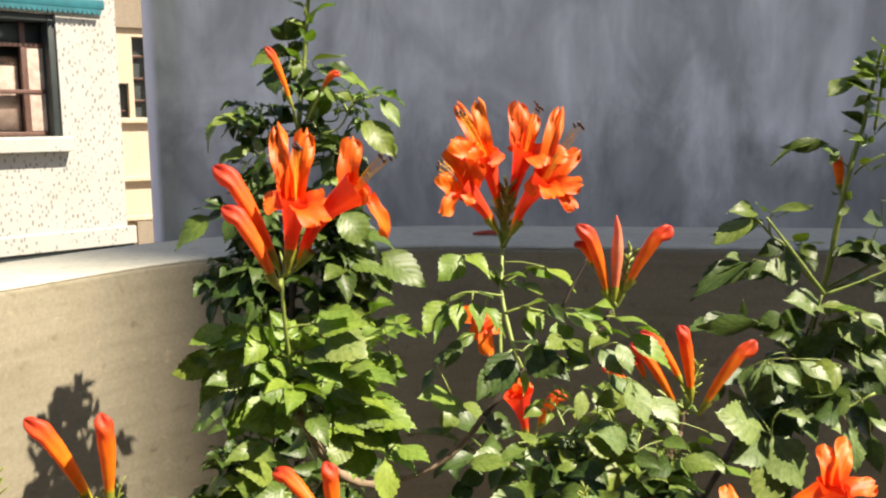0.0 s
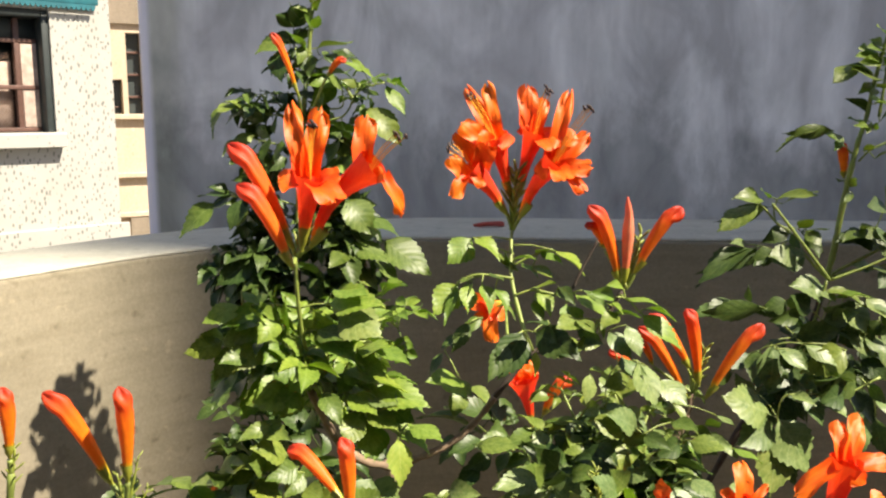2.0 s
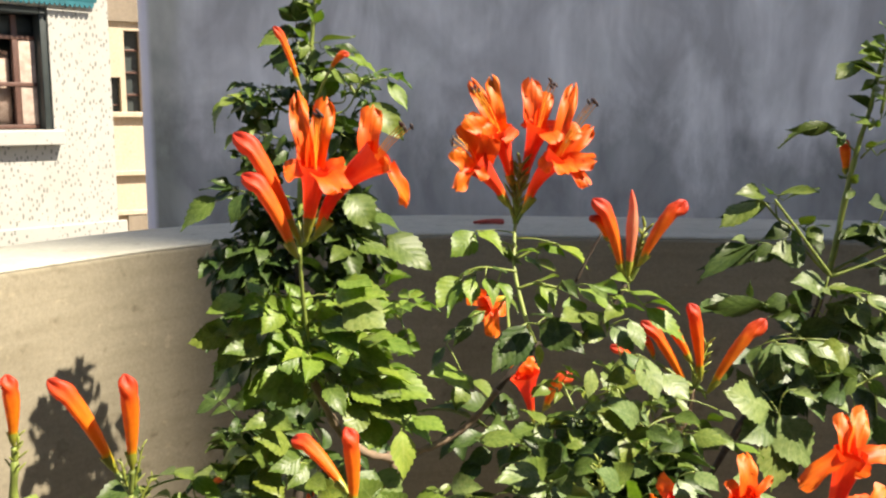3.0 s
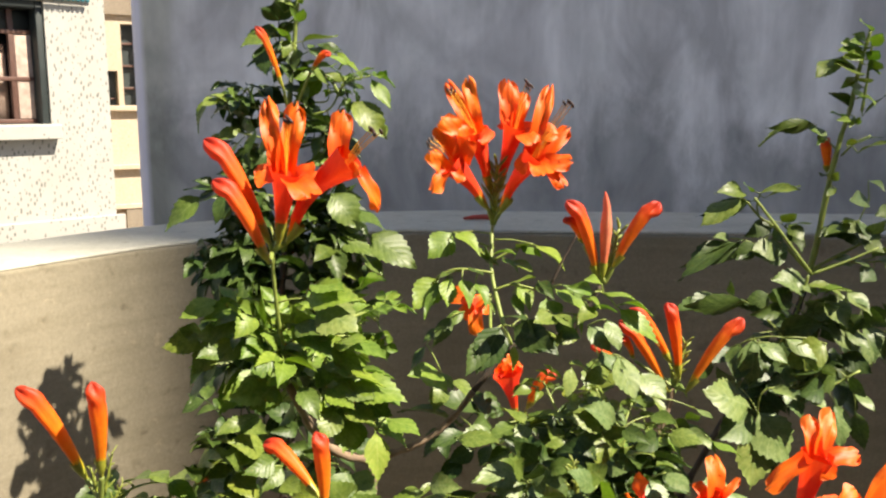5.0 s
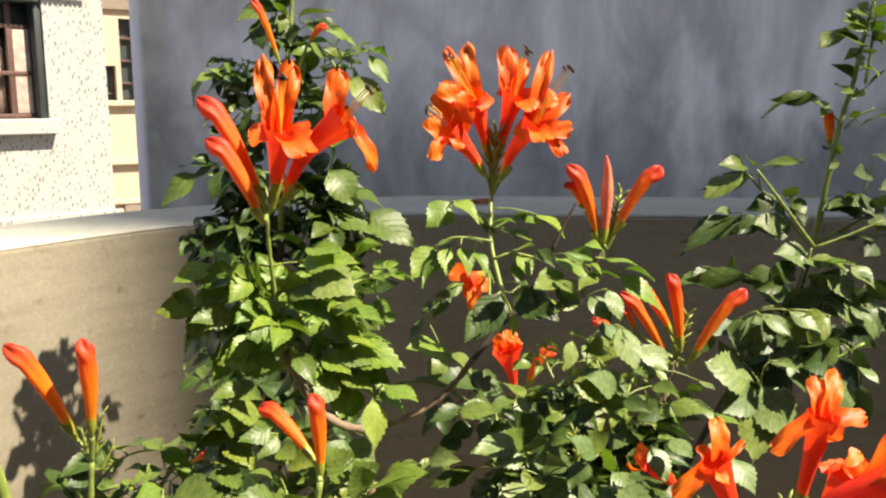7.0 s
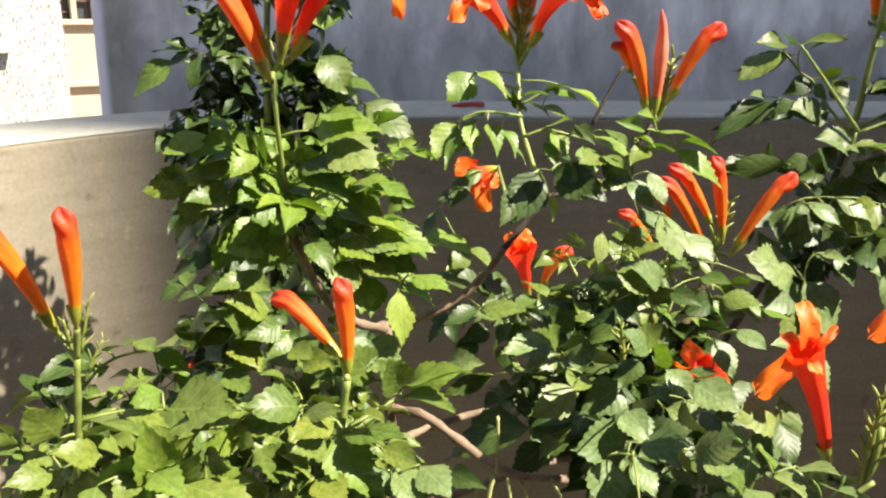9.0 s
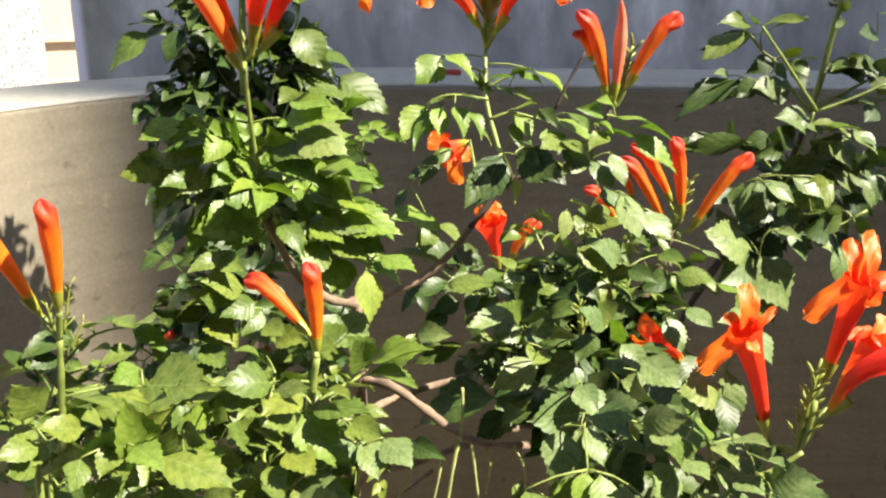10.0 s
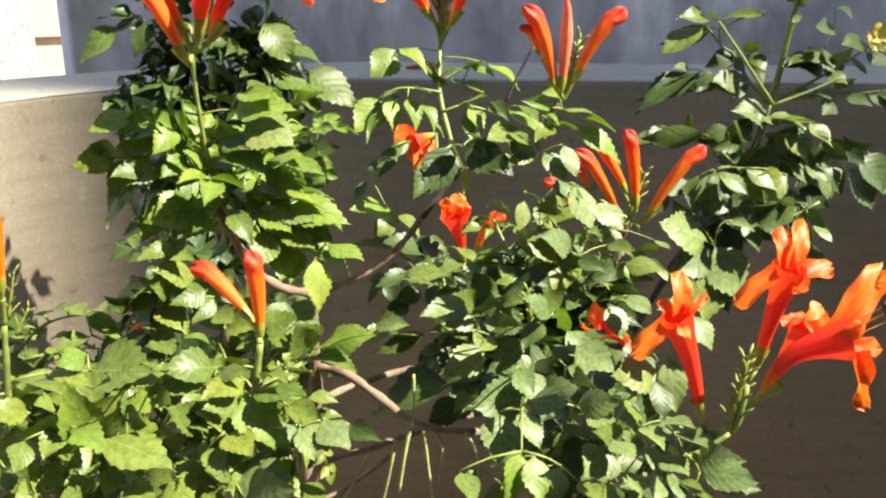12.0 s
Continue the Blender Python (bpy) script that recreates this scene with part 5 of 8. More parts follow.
blade(fork_shrub, (-0.033, 0.474, 1.024), (-0.021, 0.462, 1.026), SUNNY, "fresh", 0.9)
blade(fork_shrub, (-0.037, 0.471, 1.020), (-0.023, 0.459, 1.016), GLINT, "green")
blade(fork_shrub, (-0.042, 0.474, 1.013), (-0.030, 0.462, 1.009), GLINT, "fresh", 1.1)
blade(fork_shrub, (-0.057, 0.481, 1.010), (-0.040, 0.469, 1.008), SUNNY, "green", 0.9)
blade(fork_shrub, (-0.065, 0.481, 1.021), (-0.051, 0.469, 1.014), GLINT, "fresh")
blade(fork_shrub, (-0.062, 0.477, 1.024), (-0.052, 0.465, 1.023), SUNNY, "fresh", 0.8)
blade(fork_shrub, (-0.080, 0.475, 1.039), (-0.091, 0.463, 1.037), LEVEL, "fresh", 0.8)
blade(fork_shrub, (-0.085, 0.473, 1.036), (-0.093, 0.461, 1.031), GLINT, "green")
blade(fork_shrub, (-0.079, 0.470, 1.031), (-0.084, 0.458, 1.027), AWAY, "dark")
blade(fork_shrub, (-0.083, 0.472, 1.028), (-0.069, 0.460, 1.025), SUNNY, "fresh", 0.8)
blade(fork_shrub, (-0.090, 0.478, 1.020), (-0.078, 0.466, 1.015), SUNNY, "green", 0.9)
blade(fork_shrub, (-0.085, 0.479, 1.019), (-0.091, 0.467, 1.014), AWAY, "dark")
blade(fork_shrub, (-0.079, 0.473, 1.014), (-0.084, 0.461, 1.013), SIDE, "green")
blade(fork_shrub, (-0.076, 0.478, 1.023), (-0.082, 0.466, 1.020), GLINT, "fresh")
blade(fork_shrub, (-0.070, 0.478, 1.017), (-0.074, 0.466, 1.012), AWAY, "dark")
blade(fork_shrub, (-0.050, 0.477, 1.026), (-0.056, 0.465, 1.035), GLINT, "green")
blade(fork_shrub, (-0.046, 0.477, 1.024), (-0.037, 0.465, 1.033), SUNNY, "fresh", 0.9)
blade(fork_shrub, (-0.059, 0.478, 1.014), (-0.065, 0.466, 1.022), GLINT, "fresh")
blade(fork_shrub, (-0.050, 0.473, 1.020), (-0.040, 0.461, 1.028), SUNNY, "fresh", 0.8)
blade(fork_shrub, (-0.056, 0.477, 1.009), (-0.049, 0.465, 1.004), AWAY, "dark")
blade(fork_shrub, (-0.036, 0.472, 1.010), (-0.026, 0.460, 1.006), SUNNY, "green", 0.9)
blade(fork_shrub, (-0.045, 0.475, 1.003), (-0.049, 0.463, 1.000), AWAY, "dark")
blade(fork_shrub, (-0.066, 0.478, 1.029), (-0.058, 0.466, 1.039), GLINT, "green", 0.9)
blade(fork_shrub, (-0.073, 0.477, 1.012), (-0.078, 0.465, 1.018), SUNNY, "fresh", 0.8)
shoot(fork_shrub, [(-0.054, 0.475, 0.996), (-0.039, 0.475, 1.002), (-0.023, 0.475, 1.007)], .0007, .0005)
blade(fork_shrub, (-0.023, 0.473, 1.006), (-0.005, 0.461, 0.998), GLINT, "fresh", 0.9)
blade(fork_shrub, (-0.027, 0.480, 1.005), (-0.010, 0.468, 1.012), SUNNY, "fresh", 0.4)
blade(fork_shrub, (-0.028, 0.477, 0.995), (-0.010, 0.465, 0.990), GLINT, "green", 1.1)
blade(fork_shrub, (-0.025, 0.476, 0.987), (-0.011, 0.464, 0.983), SUNNY, "fresh")
blade(fork_shrub, (-0.010, 0.469, 0.986), (0.005, 0.457, 0.984), LEVEL, "fresh", 0.8)
blade(fork_shrub, (-0.034, 0.476, 1.003), (-0.041, 0.464, 0.998), GLINT, "green")
blade(fork_shrub, (-0.033, 0.472, 0.992), (-0.041, 0.460, 0.981), FACING, "green", 1.1)
blade(fork_shrub, (-0.025, 0.477, 0.983), (-0.027, 0.465, 0.971), FACING, "fresh", 1.1)
blade(fork_shrub, (-0.0155, 0.462, 0.982), (-0.0125, 0.452, 0.962), GLINT, "pale", 1.0)
blade(fork_shrub, (-0.034, 0.479, 0.986), (-0.022, 0.467, 0.998), GLINT, "green")
blade(fork_shrub, (-0.037, 0.477, 0.997), (-0.027, 0.465, 0.995), SUNNY, "green")
blade(fork_shrub, (0.026, 0.569, 1.065), (0.013, 0.557, 1.055), SUNNY, "fresh", 1.1)
blade(fork_shrub, (0.026, 0.563, 1.066), (0.040, 0.551, 1.060), SUNNY, "fresh", 0.85)
blade(fork_shrub, (0.074, 0.567, 1.058), (0.091, 0.555, 1.050), SUNNY, "fresh", 1.1)
blade(fork_shrub, (0.066, 0.568, 1.058), (0.077, 0.556, 1.054), LEVEL, "fresh", 0.7)
blade(fork_shrub, (0.062, 0.569, 1.048), (0.071, 0.557, 1.045), GLINT, "green")
blade(fork_shrub, (0.050, 0.563, 1.053), (0.060, 0.551, 1.058), SUNNY, "fresh", 0.7)
blade(fork_shrub, (0.050, 0.569, 1.048), (0.042, 0.557, 1.057), SUNNY, "green", 0.6)
blade(fork_shrub, (0.063, 0.569, 1.056), (0.071, 0.557, 1.062), LEVEL, "green", 0.6)
blade(fork_shrub, (0.053, 0.567, 1.045), (0.044, 0.555, 1.054), AWAY, "dark", 0.7)
blade(fork_shrub, (0.055, 0.571, 1.050), (0.064, 0.559, 1.046), SUNNY, "fresh", 0.7)
shoot(fork_shrub, [(0.050, 0.565, 1.056), (0.042, 0.565, 1.059), (0.034, 0.565, 1.062), (0.026, 0.565, 1.066)], .0008, .0005)
shoot(fork_shrub, [(0.050, 0.565, 1.049), (0.061, 0.565, 1.055), (0.073, 0.565, 1.059)], .0008, .0005)
shoot(fork_shrub, [(0.048, 0.545, 1.045), (0.035, 0.545, 1.047), (0.025, 0.545, 1.047), (0.016, 0.545, 1.043)], .0008, .0005)
blade(fork_shrub, (0.017, 0.550, 1.041), (0.004, 0.538, 1.028), SUNNY, "fresh")
blade(fork_shrub, (0.016, 0.545, 1.041), (0.009, 0.533, 1.024), LEVEL, "fresh", 0.35)
blade(fork_shrub, (0.022, 0.545, 1.043), (0.022, 0.533, 1.030), GLINT, "fresh")
blade(fork_shrub, (0.030, 0.541, 1.043), (0.035, 0.529, 1.032), GLINT, "fresh")
blade(fork_shrub, (0.038, 0.549, 1.039), (0.045, 0.537, 1.030), GLINT, "fresh", 0.9)
blade(fork_shrub, (0.029, 0.550, 1.045), (0.019, 0.538, 1.045), AWAY, "dark", 0.8)
blade(fork_shrub, (0.035, 0.545, 1.048), (0.041, 0.533, 1.048), SUNNY, "dark", 0.7)
blade(fork_shrub, (0.045, 0.547, 1.030), (0.049, 0.535, 1.025), GLINT, "green", 0.6)
blade(fork_shrub, (0.025, 0.548, 1.043), (0.017, 0.536, 1.035), AWAY, "dark", 0.7)
shoot(fork_shrub, [(0.049, 0.545, 1.035), (0.061, 0.545, 1.038), (0.081, 0.545, 1.033)], .0008, .0005)
blade(fork_shrub, (0.063, 0.548, 1.038), (0.069, 0.536, 1.028), GLINT, "fresh", 1.1)
blade(fork_shrub, (0.074, 0.541, 1.041), (0.079, 0.529, 1.036), FACING, "dark")
blade(fork_shrub, (0.060, 0.548, 1.032), (0.064, 0.536, 1.023), GLINT, "green", 0.8)
blade(fork_shrub, (0.079, 0.546, 1.030), (0.083, 0.534, 1.020), GLINT, "fresh", 1.3)
blade(fork_shrub, (0.083, 0.547, 1.036), (0.100, 0.535, 1.025), SUNNY, "fresh", 0.9)
blade(fork_shrub, (0.088, 0.544, 1.038), (0.098, 0.532, 1.035), SUNNY, "green", 0.9)
blade(fork_shrub, (0.059, 0.546, 1.039), (0.069, 0.534, 1.045), SUNNY, "fresh", 0.7)
blade(fork_shrub, (0.093, 0.505, 1.039), (0.100, 0.493, 1.040), SUNNY, "fresh", 0.7)
blade(fork_shrub, (0.104, 0.504, 1.042), (0.120, 0.492, 1.043), LEVEL, "fresh", 0.8)
blade(fork_shrub, (0.097, 0.505, 1.033), (0.108, 0.493, 1.038), SUNNY, "fresh", 0.8)
blade(fork_shrub, (0.110, 0.496, 1.036), (0.129, 0.484, 1.023), GLINT, "fresh", 0.8)
blade(fork_shrub, (0.112, 0.498, 1.037), (0.125, 0.486, 1.039), SUNNY, "fresh", 0.7)
blade(fork_shrub, (0.098, 0.501, 1.043), (0.087, 0.489, 1.049), GLINT, "fresh", 0.7)
blade(fork_shrub, (0.103, 0.504, 1.047), (0.095, 0.492, 1.053), SUNNY, "fresh", 0.5)
blade(fork_shrub, (0.099, 0.499, 1.035), (0.090, 0.487, 1.032), SUNNY, "green", 0.8)
blade(fork_shrub, (0.090, 0.504, 1.030), (0.086, 0.492, 1.027), SIDE, "fresh", 0.4)
blade(fork_shrub, (0.093, 0.504, 1.031), (0.090, 0.492, 1.026), SIDE, "fresh", 0.4)
blade(fork_shrub, (0.077, 0.497, 1.032), (0.084, 0.485, 1.031), SUNNY, "green", 0.8)
blade(fork_shrub, (0.050, 0.502, 1.025), (0.038, 0.490, 1.006), FACING, "dark", 1.1)
blade(fork_shrub, (0.055, 0.499, 1.025), (0.073, 0.487, 1.018), FACING, "dark", 1.2)
blade(fork_shrub, (0.065, 0.497, 1.023), (0.076, 0.485, 1.016), FACING, "dark")
blade(fork_shrub, (0.077, 0.498, 1.029), (0.087, 0.486, 1.023), AWAY, "dark")
blade(fork_shrub, (0.090, 0.500, 1.023), (0.079, 0.488, 1.020), GLINT, "green", 0.9)
blade(fork_shrub, (0.042, 0.498, 1.020), (0.032, 0.486, 1.005), FACING, "dark", 0.8)
blade(fork_shrub, (0.079, 0.498, 1.032), (0.067, 0.486, 1.031), SUNNY, "green", 0.8)
blade(fork_shrub, (0.062, 0.496, 1.032), (0.051, 0.484, 1.033), AWAY, "dark")
blade(fork_shrub, (0.070, 0.502, 1.024), (0.078, 0.490, 1.018), GLINT, "green")
blade(fork_shrub, (0.061, 0.501, 1.015), (0.067, 0.489, 1.014), GLINT, "dusty", 0.6)
blade(fork_shrub, (0.057, 0.503, 1.014), (0.056, 0.491, 1.006), FACING, "pale", 0.6)
blade(fork_shrub, (0.060, 0.503, 1.028), (0.065, 0.491, 1.022), AWAY, "dark")
blade(fork_shrub, (0.020, 0.597, 0.999), (0.008, 0.585, 0.994), SIDE, "dark", 0.7)
blade(fork_shrub, (0.009, 0.605, 0.986), (-0.001, 0.593, 0.973), AWAY, "dark", 0.6)
blade(fork_shrub, (0.026, 0.594, 1.008), (0.015, 0.582, 0.994), FACING, "dark", 0.7)
blade(fork_shrub, (0.019, 0.599, 0.968), (0.001, 0.587, 0.974), SUNNY, "fresh", 0.9)
blade(fork_shrub, (0.018, 0.597, 0.969), (0.025, 0.585, 0.964), GLINT, "green", 0.9)
blade(fork_shrub, (0.025, 0.599, 0.963), (0.038, 0.587, 0.959), SUNNY, "green", 0.9)
blade(fork_shrub, (0.103, 0.595, 0.973), (0.101, 0.583, 0.960), GLINT, "dusty")
blade(fork_shrub, (0.034, 0.604, 1.008), (0.021, 0.592, 1.003), GLINT, "green", 0.7)
blade(fork_shrub, (-0.049, 0.466, 1.048), (-0.027, 0.454, 1.053), GLINT, "fresh", 1.1)
blade(fork_shrub, (-0.044, 0.465, 1.044), (-0.025, 0.453, 1.038), GLINT, "dusty", 1.2)
blade(fork_shrub, (-0.055, 0.466, 1.035), (-0.041, 0.454, 1.035), GLINT, "green")
blade(fork_shrub, (-0.052, 0.467, 1.033), (-0.037, 0.455, 1.025), GLINT, "fresh", 1.2)
blade(fork_shrub, (-0.041, 0.472, 1.025), (-0.030, 0.460, 1.018), GLINT, "fresh", 1.1)
blade(fork_shrub, (-0.035, 0.467, 1.025), (-0.021, 0.455, 1.031), GLINT, "fresh")
blade(fork_shrub, (-0.028, 0.465, 1.028), (-0.011, 0.453, 1.023), SUNNY, "fresh", 0.6)
blade(fork_shrub, (-0.044, 0.473, 1.026), (-0.054, 0.461, 1.033), GLINT, "fresh")
blade(fork_shrub, (-0.062, 0.471, 1.018), (-0.073, 0.459, 1.013), GLINT, "fresh", 1.2)
blade(fork_shrub, (-0.072, 0.464, 1.012), (-0.080, 0.452, 1.007), GLINT, "fresh")
blade(fork_shrub, (-0.066, 0.465, 1.006), (-0.084, 0.453, 1.003), GLINT, "fresh", 1.2)
blade(fork_shrub, (-0.064, 0.466, 1.006), (-0.073, 0.454, 0.998), GLINT, "fresh", 1.3)
blade(fork_shrub, (-0.059, 0.468, 1.012), (-0.066, 0.456, 1.008), GLINT, "fresh", 1.1)
blade(fork_shrub, (-0.040, 0.474, 1.014), (-0.028, 0.462, 1.011), GLINT, "fresh", 1.2)
blade(fork_shrub, (-0.039, 0.475, 1.011), (-0.043, 0.463, 1.006), GLINT, "fresh", 1.2)
blade(fork_shrub, (-0.040, 0.471, 1.008), (-0.014, 0.459, 1.011), SUNNY, "fresh", 0.6)
blade(fork_shrub, (-0.028, 0.467, 1.005), (-0.004, 0.455, 1.003), GLINT, "fresh", 1.1)
blade(fork_shrub, (-0.029, 0.469, 1.004), (-0.017, 0.457, 1.001), GLINT, "dusty", 1.2)
blade(fork_shrub, (-0.040, 0.468, 1.002), (-0.027, 0.456, 0.997), GLINT, "fresh")
blade(fork_shrub, (-0.031, 0.468, 0.993), (-0.017, 0.456, 0.991), GLINT, "green", 1.2)
blade(fork_shrub, (-0.035, 0.464, 0.992), (-0.039, 0.452, 0.983), FACING, "green", 1.3)
blade(fork_shrub, (-0.029, 0.471, 0.986), (-0.031, 0.459, 0.975), FACING, "fresh", 1.3)
blade(fork_shrub, (-0.018, 0.474, 0.985), (-0.001, 0.462, 0.978), SUNNY, "fresh", 0.8)
blade(fork_shrub, (-0.076, 0.473, 1.044), (-0.095, 0.461, 1.043), SUNNY, "fresh", 0.6)
blade(fork_shrub, (-0.073, 0.465, 1.040), (-0.079, 0.453, 1.035), SUNNY, "fresh")
blade(fork_shrub, (-0.083, 0.470, 1.027), (-0.092, 0.458, 1.019), GLINT, "green", 1.2)
blade(fork_shrub, (-0.088, 0.466, 1.023), (-0.097, 0.454, 1.023), GLINT, "green")
blade(fork_shrub, (-0.079, 0.473, 1.018), (-0.090, 0.461, 1.007), SIDE, "green")
blade(fork_shrub, (-0.072, 0.469, 1.027), (-0.078, 0.457, 1.022), GLINT, "fresh")
blade(fork_shrub, (-0.070, 0.475, 1.032), (-0.063, 0.463, 1.026), SUNNY, "fresh")
blade(fork_shrub, (-0.051, 0.474, 1.018), (-0.057, 0.462, 1.012), GLINT, "green")
blade(fork_shrub, (-0.053, 0.465, 1.003), (-0.043, 0.453, 0.995), GLINT, "green")
blade(fork_shrub, (-0.046, 0.468, 1.055), (-0.031, 0.456, 1.055), SUNNY, "fresh")

# ---- the bushy shrub in the middle, with buds above and open flowers at its side ----
mid_shrub = shrub("bushy cape honeysuckle shrub with glossy leaves and red-orange flowers")
c4 = (0.168, 0.590, 0.961)
shoot(mid_shrub, [(0.15, 0.60, 0.0), (0.15, 0.60, 0.5), (0.118, 0.590, 0.758), (0.121, 0.585, 0.847), (0.148, 0.590, 0.908), (0.164, 0.590, 0.943), c4], 0.007, 0.0018, 0, mat=bark, name="stem")
bush(mid_shrub, (0.121, 0.585, 0.847), (0.134, 0.620, 0.939), (0.065, 0.050, 0.038), 4, 4, 0.051, "green", -1, 21)
# darker fill colour stands in for the shaded gaps between leaves
bush(mid_shrub, (0.121, 0.585, 0.839), (0.104, 0.610, 0.899), (0.034, 0.050, 0.038), 3, 4, 0.050, "mature_shaded", -1, 22)
bush(mid_shrub, (0.119, 0.575, 0.828), (0.112, 0.550, 0.908), (0.060, 0.050, 0.040), 4, 4, 0.052, "mature_shaded", -1, 23)
bush(mid_shrub, (0.117, 0.575, 0.803), (0.086, 0.520, 0.884), (0.024, 0.040, 0.022), 2, 3, 0.054, "mature_shaded", -1, 25)
bush(mid_shrub, (0.122, 0.575, 0.786), (0.106, 0.500, 0.859), (0.055, 0.050, 0.025), 2, 3, 0.054, "mature_shaded", -1, 26)
bush(mid_shrub, (0.113, 0.585, 0.839), (0.053, 0.720, 0.873), (0.055, 0.030, 0.038), 2, 3, 0.056, "mature_shaded", -1, 27)
spike(mid_shrub, (0.090, 0.488, 0.933), (0.087, 0.483, 0.955), 12, 0.9, 9)
spike(mid_shrub, c4, (0.177, 0.595, 0.989), 16, 1.0, 6)
s5 = (0.157, 0.415, 0.912)
g = (0.161, 0.398, 0.923)
shoot(mid_shrub, [(0.141, 0.470, 0.872), (0.151, 0.430, 0.895), s5, g, (0.164, 0.397, 0.944)], 0.0018, 0.0014, 0)
spike(mid_shrub, (0.159, 0.398, 0.920), (0.163, 0.397, 0.957), 22, 1.0, 12)
# flowers and buds
bud(mid_shrub, (0.163, 0.588, 0.961), (0.133, 0.582, 1.008), "left", joint=c4, fat=1.1)
bud(mid_shrub, (0.167, 0.596, 0.977), (0.141, 0.590, 1.014), "left", joint=c4, fat=1.1)
bud(mid_shrub, (0.170, 0.585, 0.971), (0.161, 0.579, 1.019), "straight", joint=c4, fat=1.2)
bud(mid_shrub, (0.177, 0.585, 0.962), (0.205, 0.579, 1.010), "right", joint=c4, fat=1.2)
bud(mid_shrub, (0.144, 0.600, 0.978), (0.135, 0.594, 0.994), "left", joint=c4, fat=0.9)
bud(mid_shrub, (0.148, 0.645, 0.951), (0.126, 0.639, 0.977), "left")
flower(mid_shrub, (0.079, 0.712, 0.897), (0.071, 0.704, 0.936), [((0.063, 0.710, 0.945), (-0.2, -0.9, 0.2), 0.0097), ((0.074, 0.716, 0.947), (0, -0.9, 0.2), 0.0123), ((0.081, 0.712, 0.942), (0.3, -0.9, 0.2), 0.0097), ((0.071, 0.706, 0.942), (0, -0.9, 0.3), 0.0097)], None, None, seed=9, wide=1.45, arch=0.02)
bud(mid_shrub, (0.089, 0.715, 0.904), (0.105, 0.709, 0.936), "right", joint=(0.083, 0.715, 0.888), fat=1.4)
flower(mid_shrub, (0.149, 0.405, 0.926), (0.131, 0.397, 0.976), [((0.135, 0.409, 0.989), (0.1, -0.9, 0.3), 0.0087), ((0.145, 0.401, 0.983), (0.3, -0.5, 0.8), 0.0036), ((0.113, 0.395, 0.959), (-0.3, -0.8, 0.5), 0.0087), ((0.132, 0.387, 0.970), (0.3, -0.8, 0.4), 0.0068), ((0.127, 0.405, 0.980), (-0.07, -0.85, 0.45), 0.0053)], s5, None, seed=11, wide=0.86, arch=0.06)
flower(mid_shrub, (0.147, 0.500, 0.912), (0.131, 0.492, 0.931), [((0.121, 0.506, 0.925), (-0.4, -0.4, -0.6), 0.0123), ((0.126, 0.510, 0.935), (-0.4, -0.5, 0.2), 0.0104)], None, None, seed=12, wide=0.85, arch=0.10)
flower(mid_shrub, (0.171, 0.405, 0.950), (0.176, 0.397, 0.995), [((0.177, 0.411, 1.008), (-0.035, -0.85, 0.45), 0.0080), ((0.187, 0.413, 1.010), (0.06, -0.85, 0.45), 0.0080), ((0.196, 0.401, 0.993), (0.3, -0.6, 0.7), 0.0090), ((0.154, 0.397, 0.979), (-0.3, -0.6, 0.7), 0.0085), ((0.179, 0.393, 0.985), (0.2, -0.8, 0.4), 0.0085)], g, None, seed=13, wide=0.90, arch=0.03)
flower(mid_shrub, (0.170, 0.395, 0.940), (0.199, 0.387, 0.968), [((0.215, 0.399, 0.994), (-0.3, -0.9, 0.2), 0.0128), ((0.218, 0.399, 0.958), (0.1, -0.85, 0.45), 0.0082), ((0.210, 0.387, 0.935), (0.3, -0.9, 0.2), 0.0097), ((0.199, 0.381, 0.977), (0.05, -0.85, 0.45), 0.0067)], g, (0.209, 0.383, 0.980), seed=14, wide=1.15, arch=0.18)
flower(mid_shrub, (0.187, 0.420, 0.937), (0.195, 0.412, 0.962), [((0.207, 0.412, 0.962), (0.12, -0.85, 0.45), 0.0146), ((0.190, 0.420, 0.966), (-0.08, -0.85, 0.45), 0.0119), ((0.195, 0.406, 0.954), (0.025, -0.85, 0.45), 0.0119), ((0.208, 0.426, 0.966), (0.065, -0.85, 0.45), 0.0119)], g, None, seed=15, wide=1.10, arch=0.05)

# leaves
blade(mid_shrub, (0.106, 0.558, 1.010), (0.117, 0.546, 1.001), GLINT, "dusty", 1.1)
blade(mid_shrub, (0.116, 0.554, 1.015), (0.123, 0.542, 1.003), GLINT, "dusty")
blade(mid_shrub, (0.114, 0.561, 0.989), (0.126, 0.549, 0.987), GLINT, "dusty", 0.9)
blade(mid_shrub, (0.123, 0.555, 0.993), (0.132, 0.543, 0.972), GLINT, "dusty", 1.1)
blade(mid_shrub, (0.139, 0.561, 0.980), (0.151, 0.549, 0.969), GLINT, "dusty", 1.2)
blade(mid_shrub, (0.115, 0.558, 0.995), (0.120, 0.546, 0.988), GLINT, "dusty")
blade(mid_shrub, (0.107, 0.561, 0.980), (0.098, 0.549, 0.991), SUNNY, "green", 0.8)
blade(mid_shrub, (0.122, 0.565, 0.979), (0.107, 0.553, 0.979), GLINT, "green")
blade(mid_shrub, (0.107, 0.565, 0.963), (0.118, 0.553, 0.961), GLINT, "dusty", 0.8)
blade(mid_shrub, (0.101, 0.556, 0.963), (0.111, 0.544, 0.956), GLINT, "dusty", 0.8)
blade(mid_shrub, (0.114, 0.561, 0.950), (0.105, 0.549, 0.936), GLINT, "dusty", 1.1)
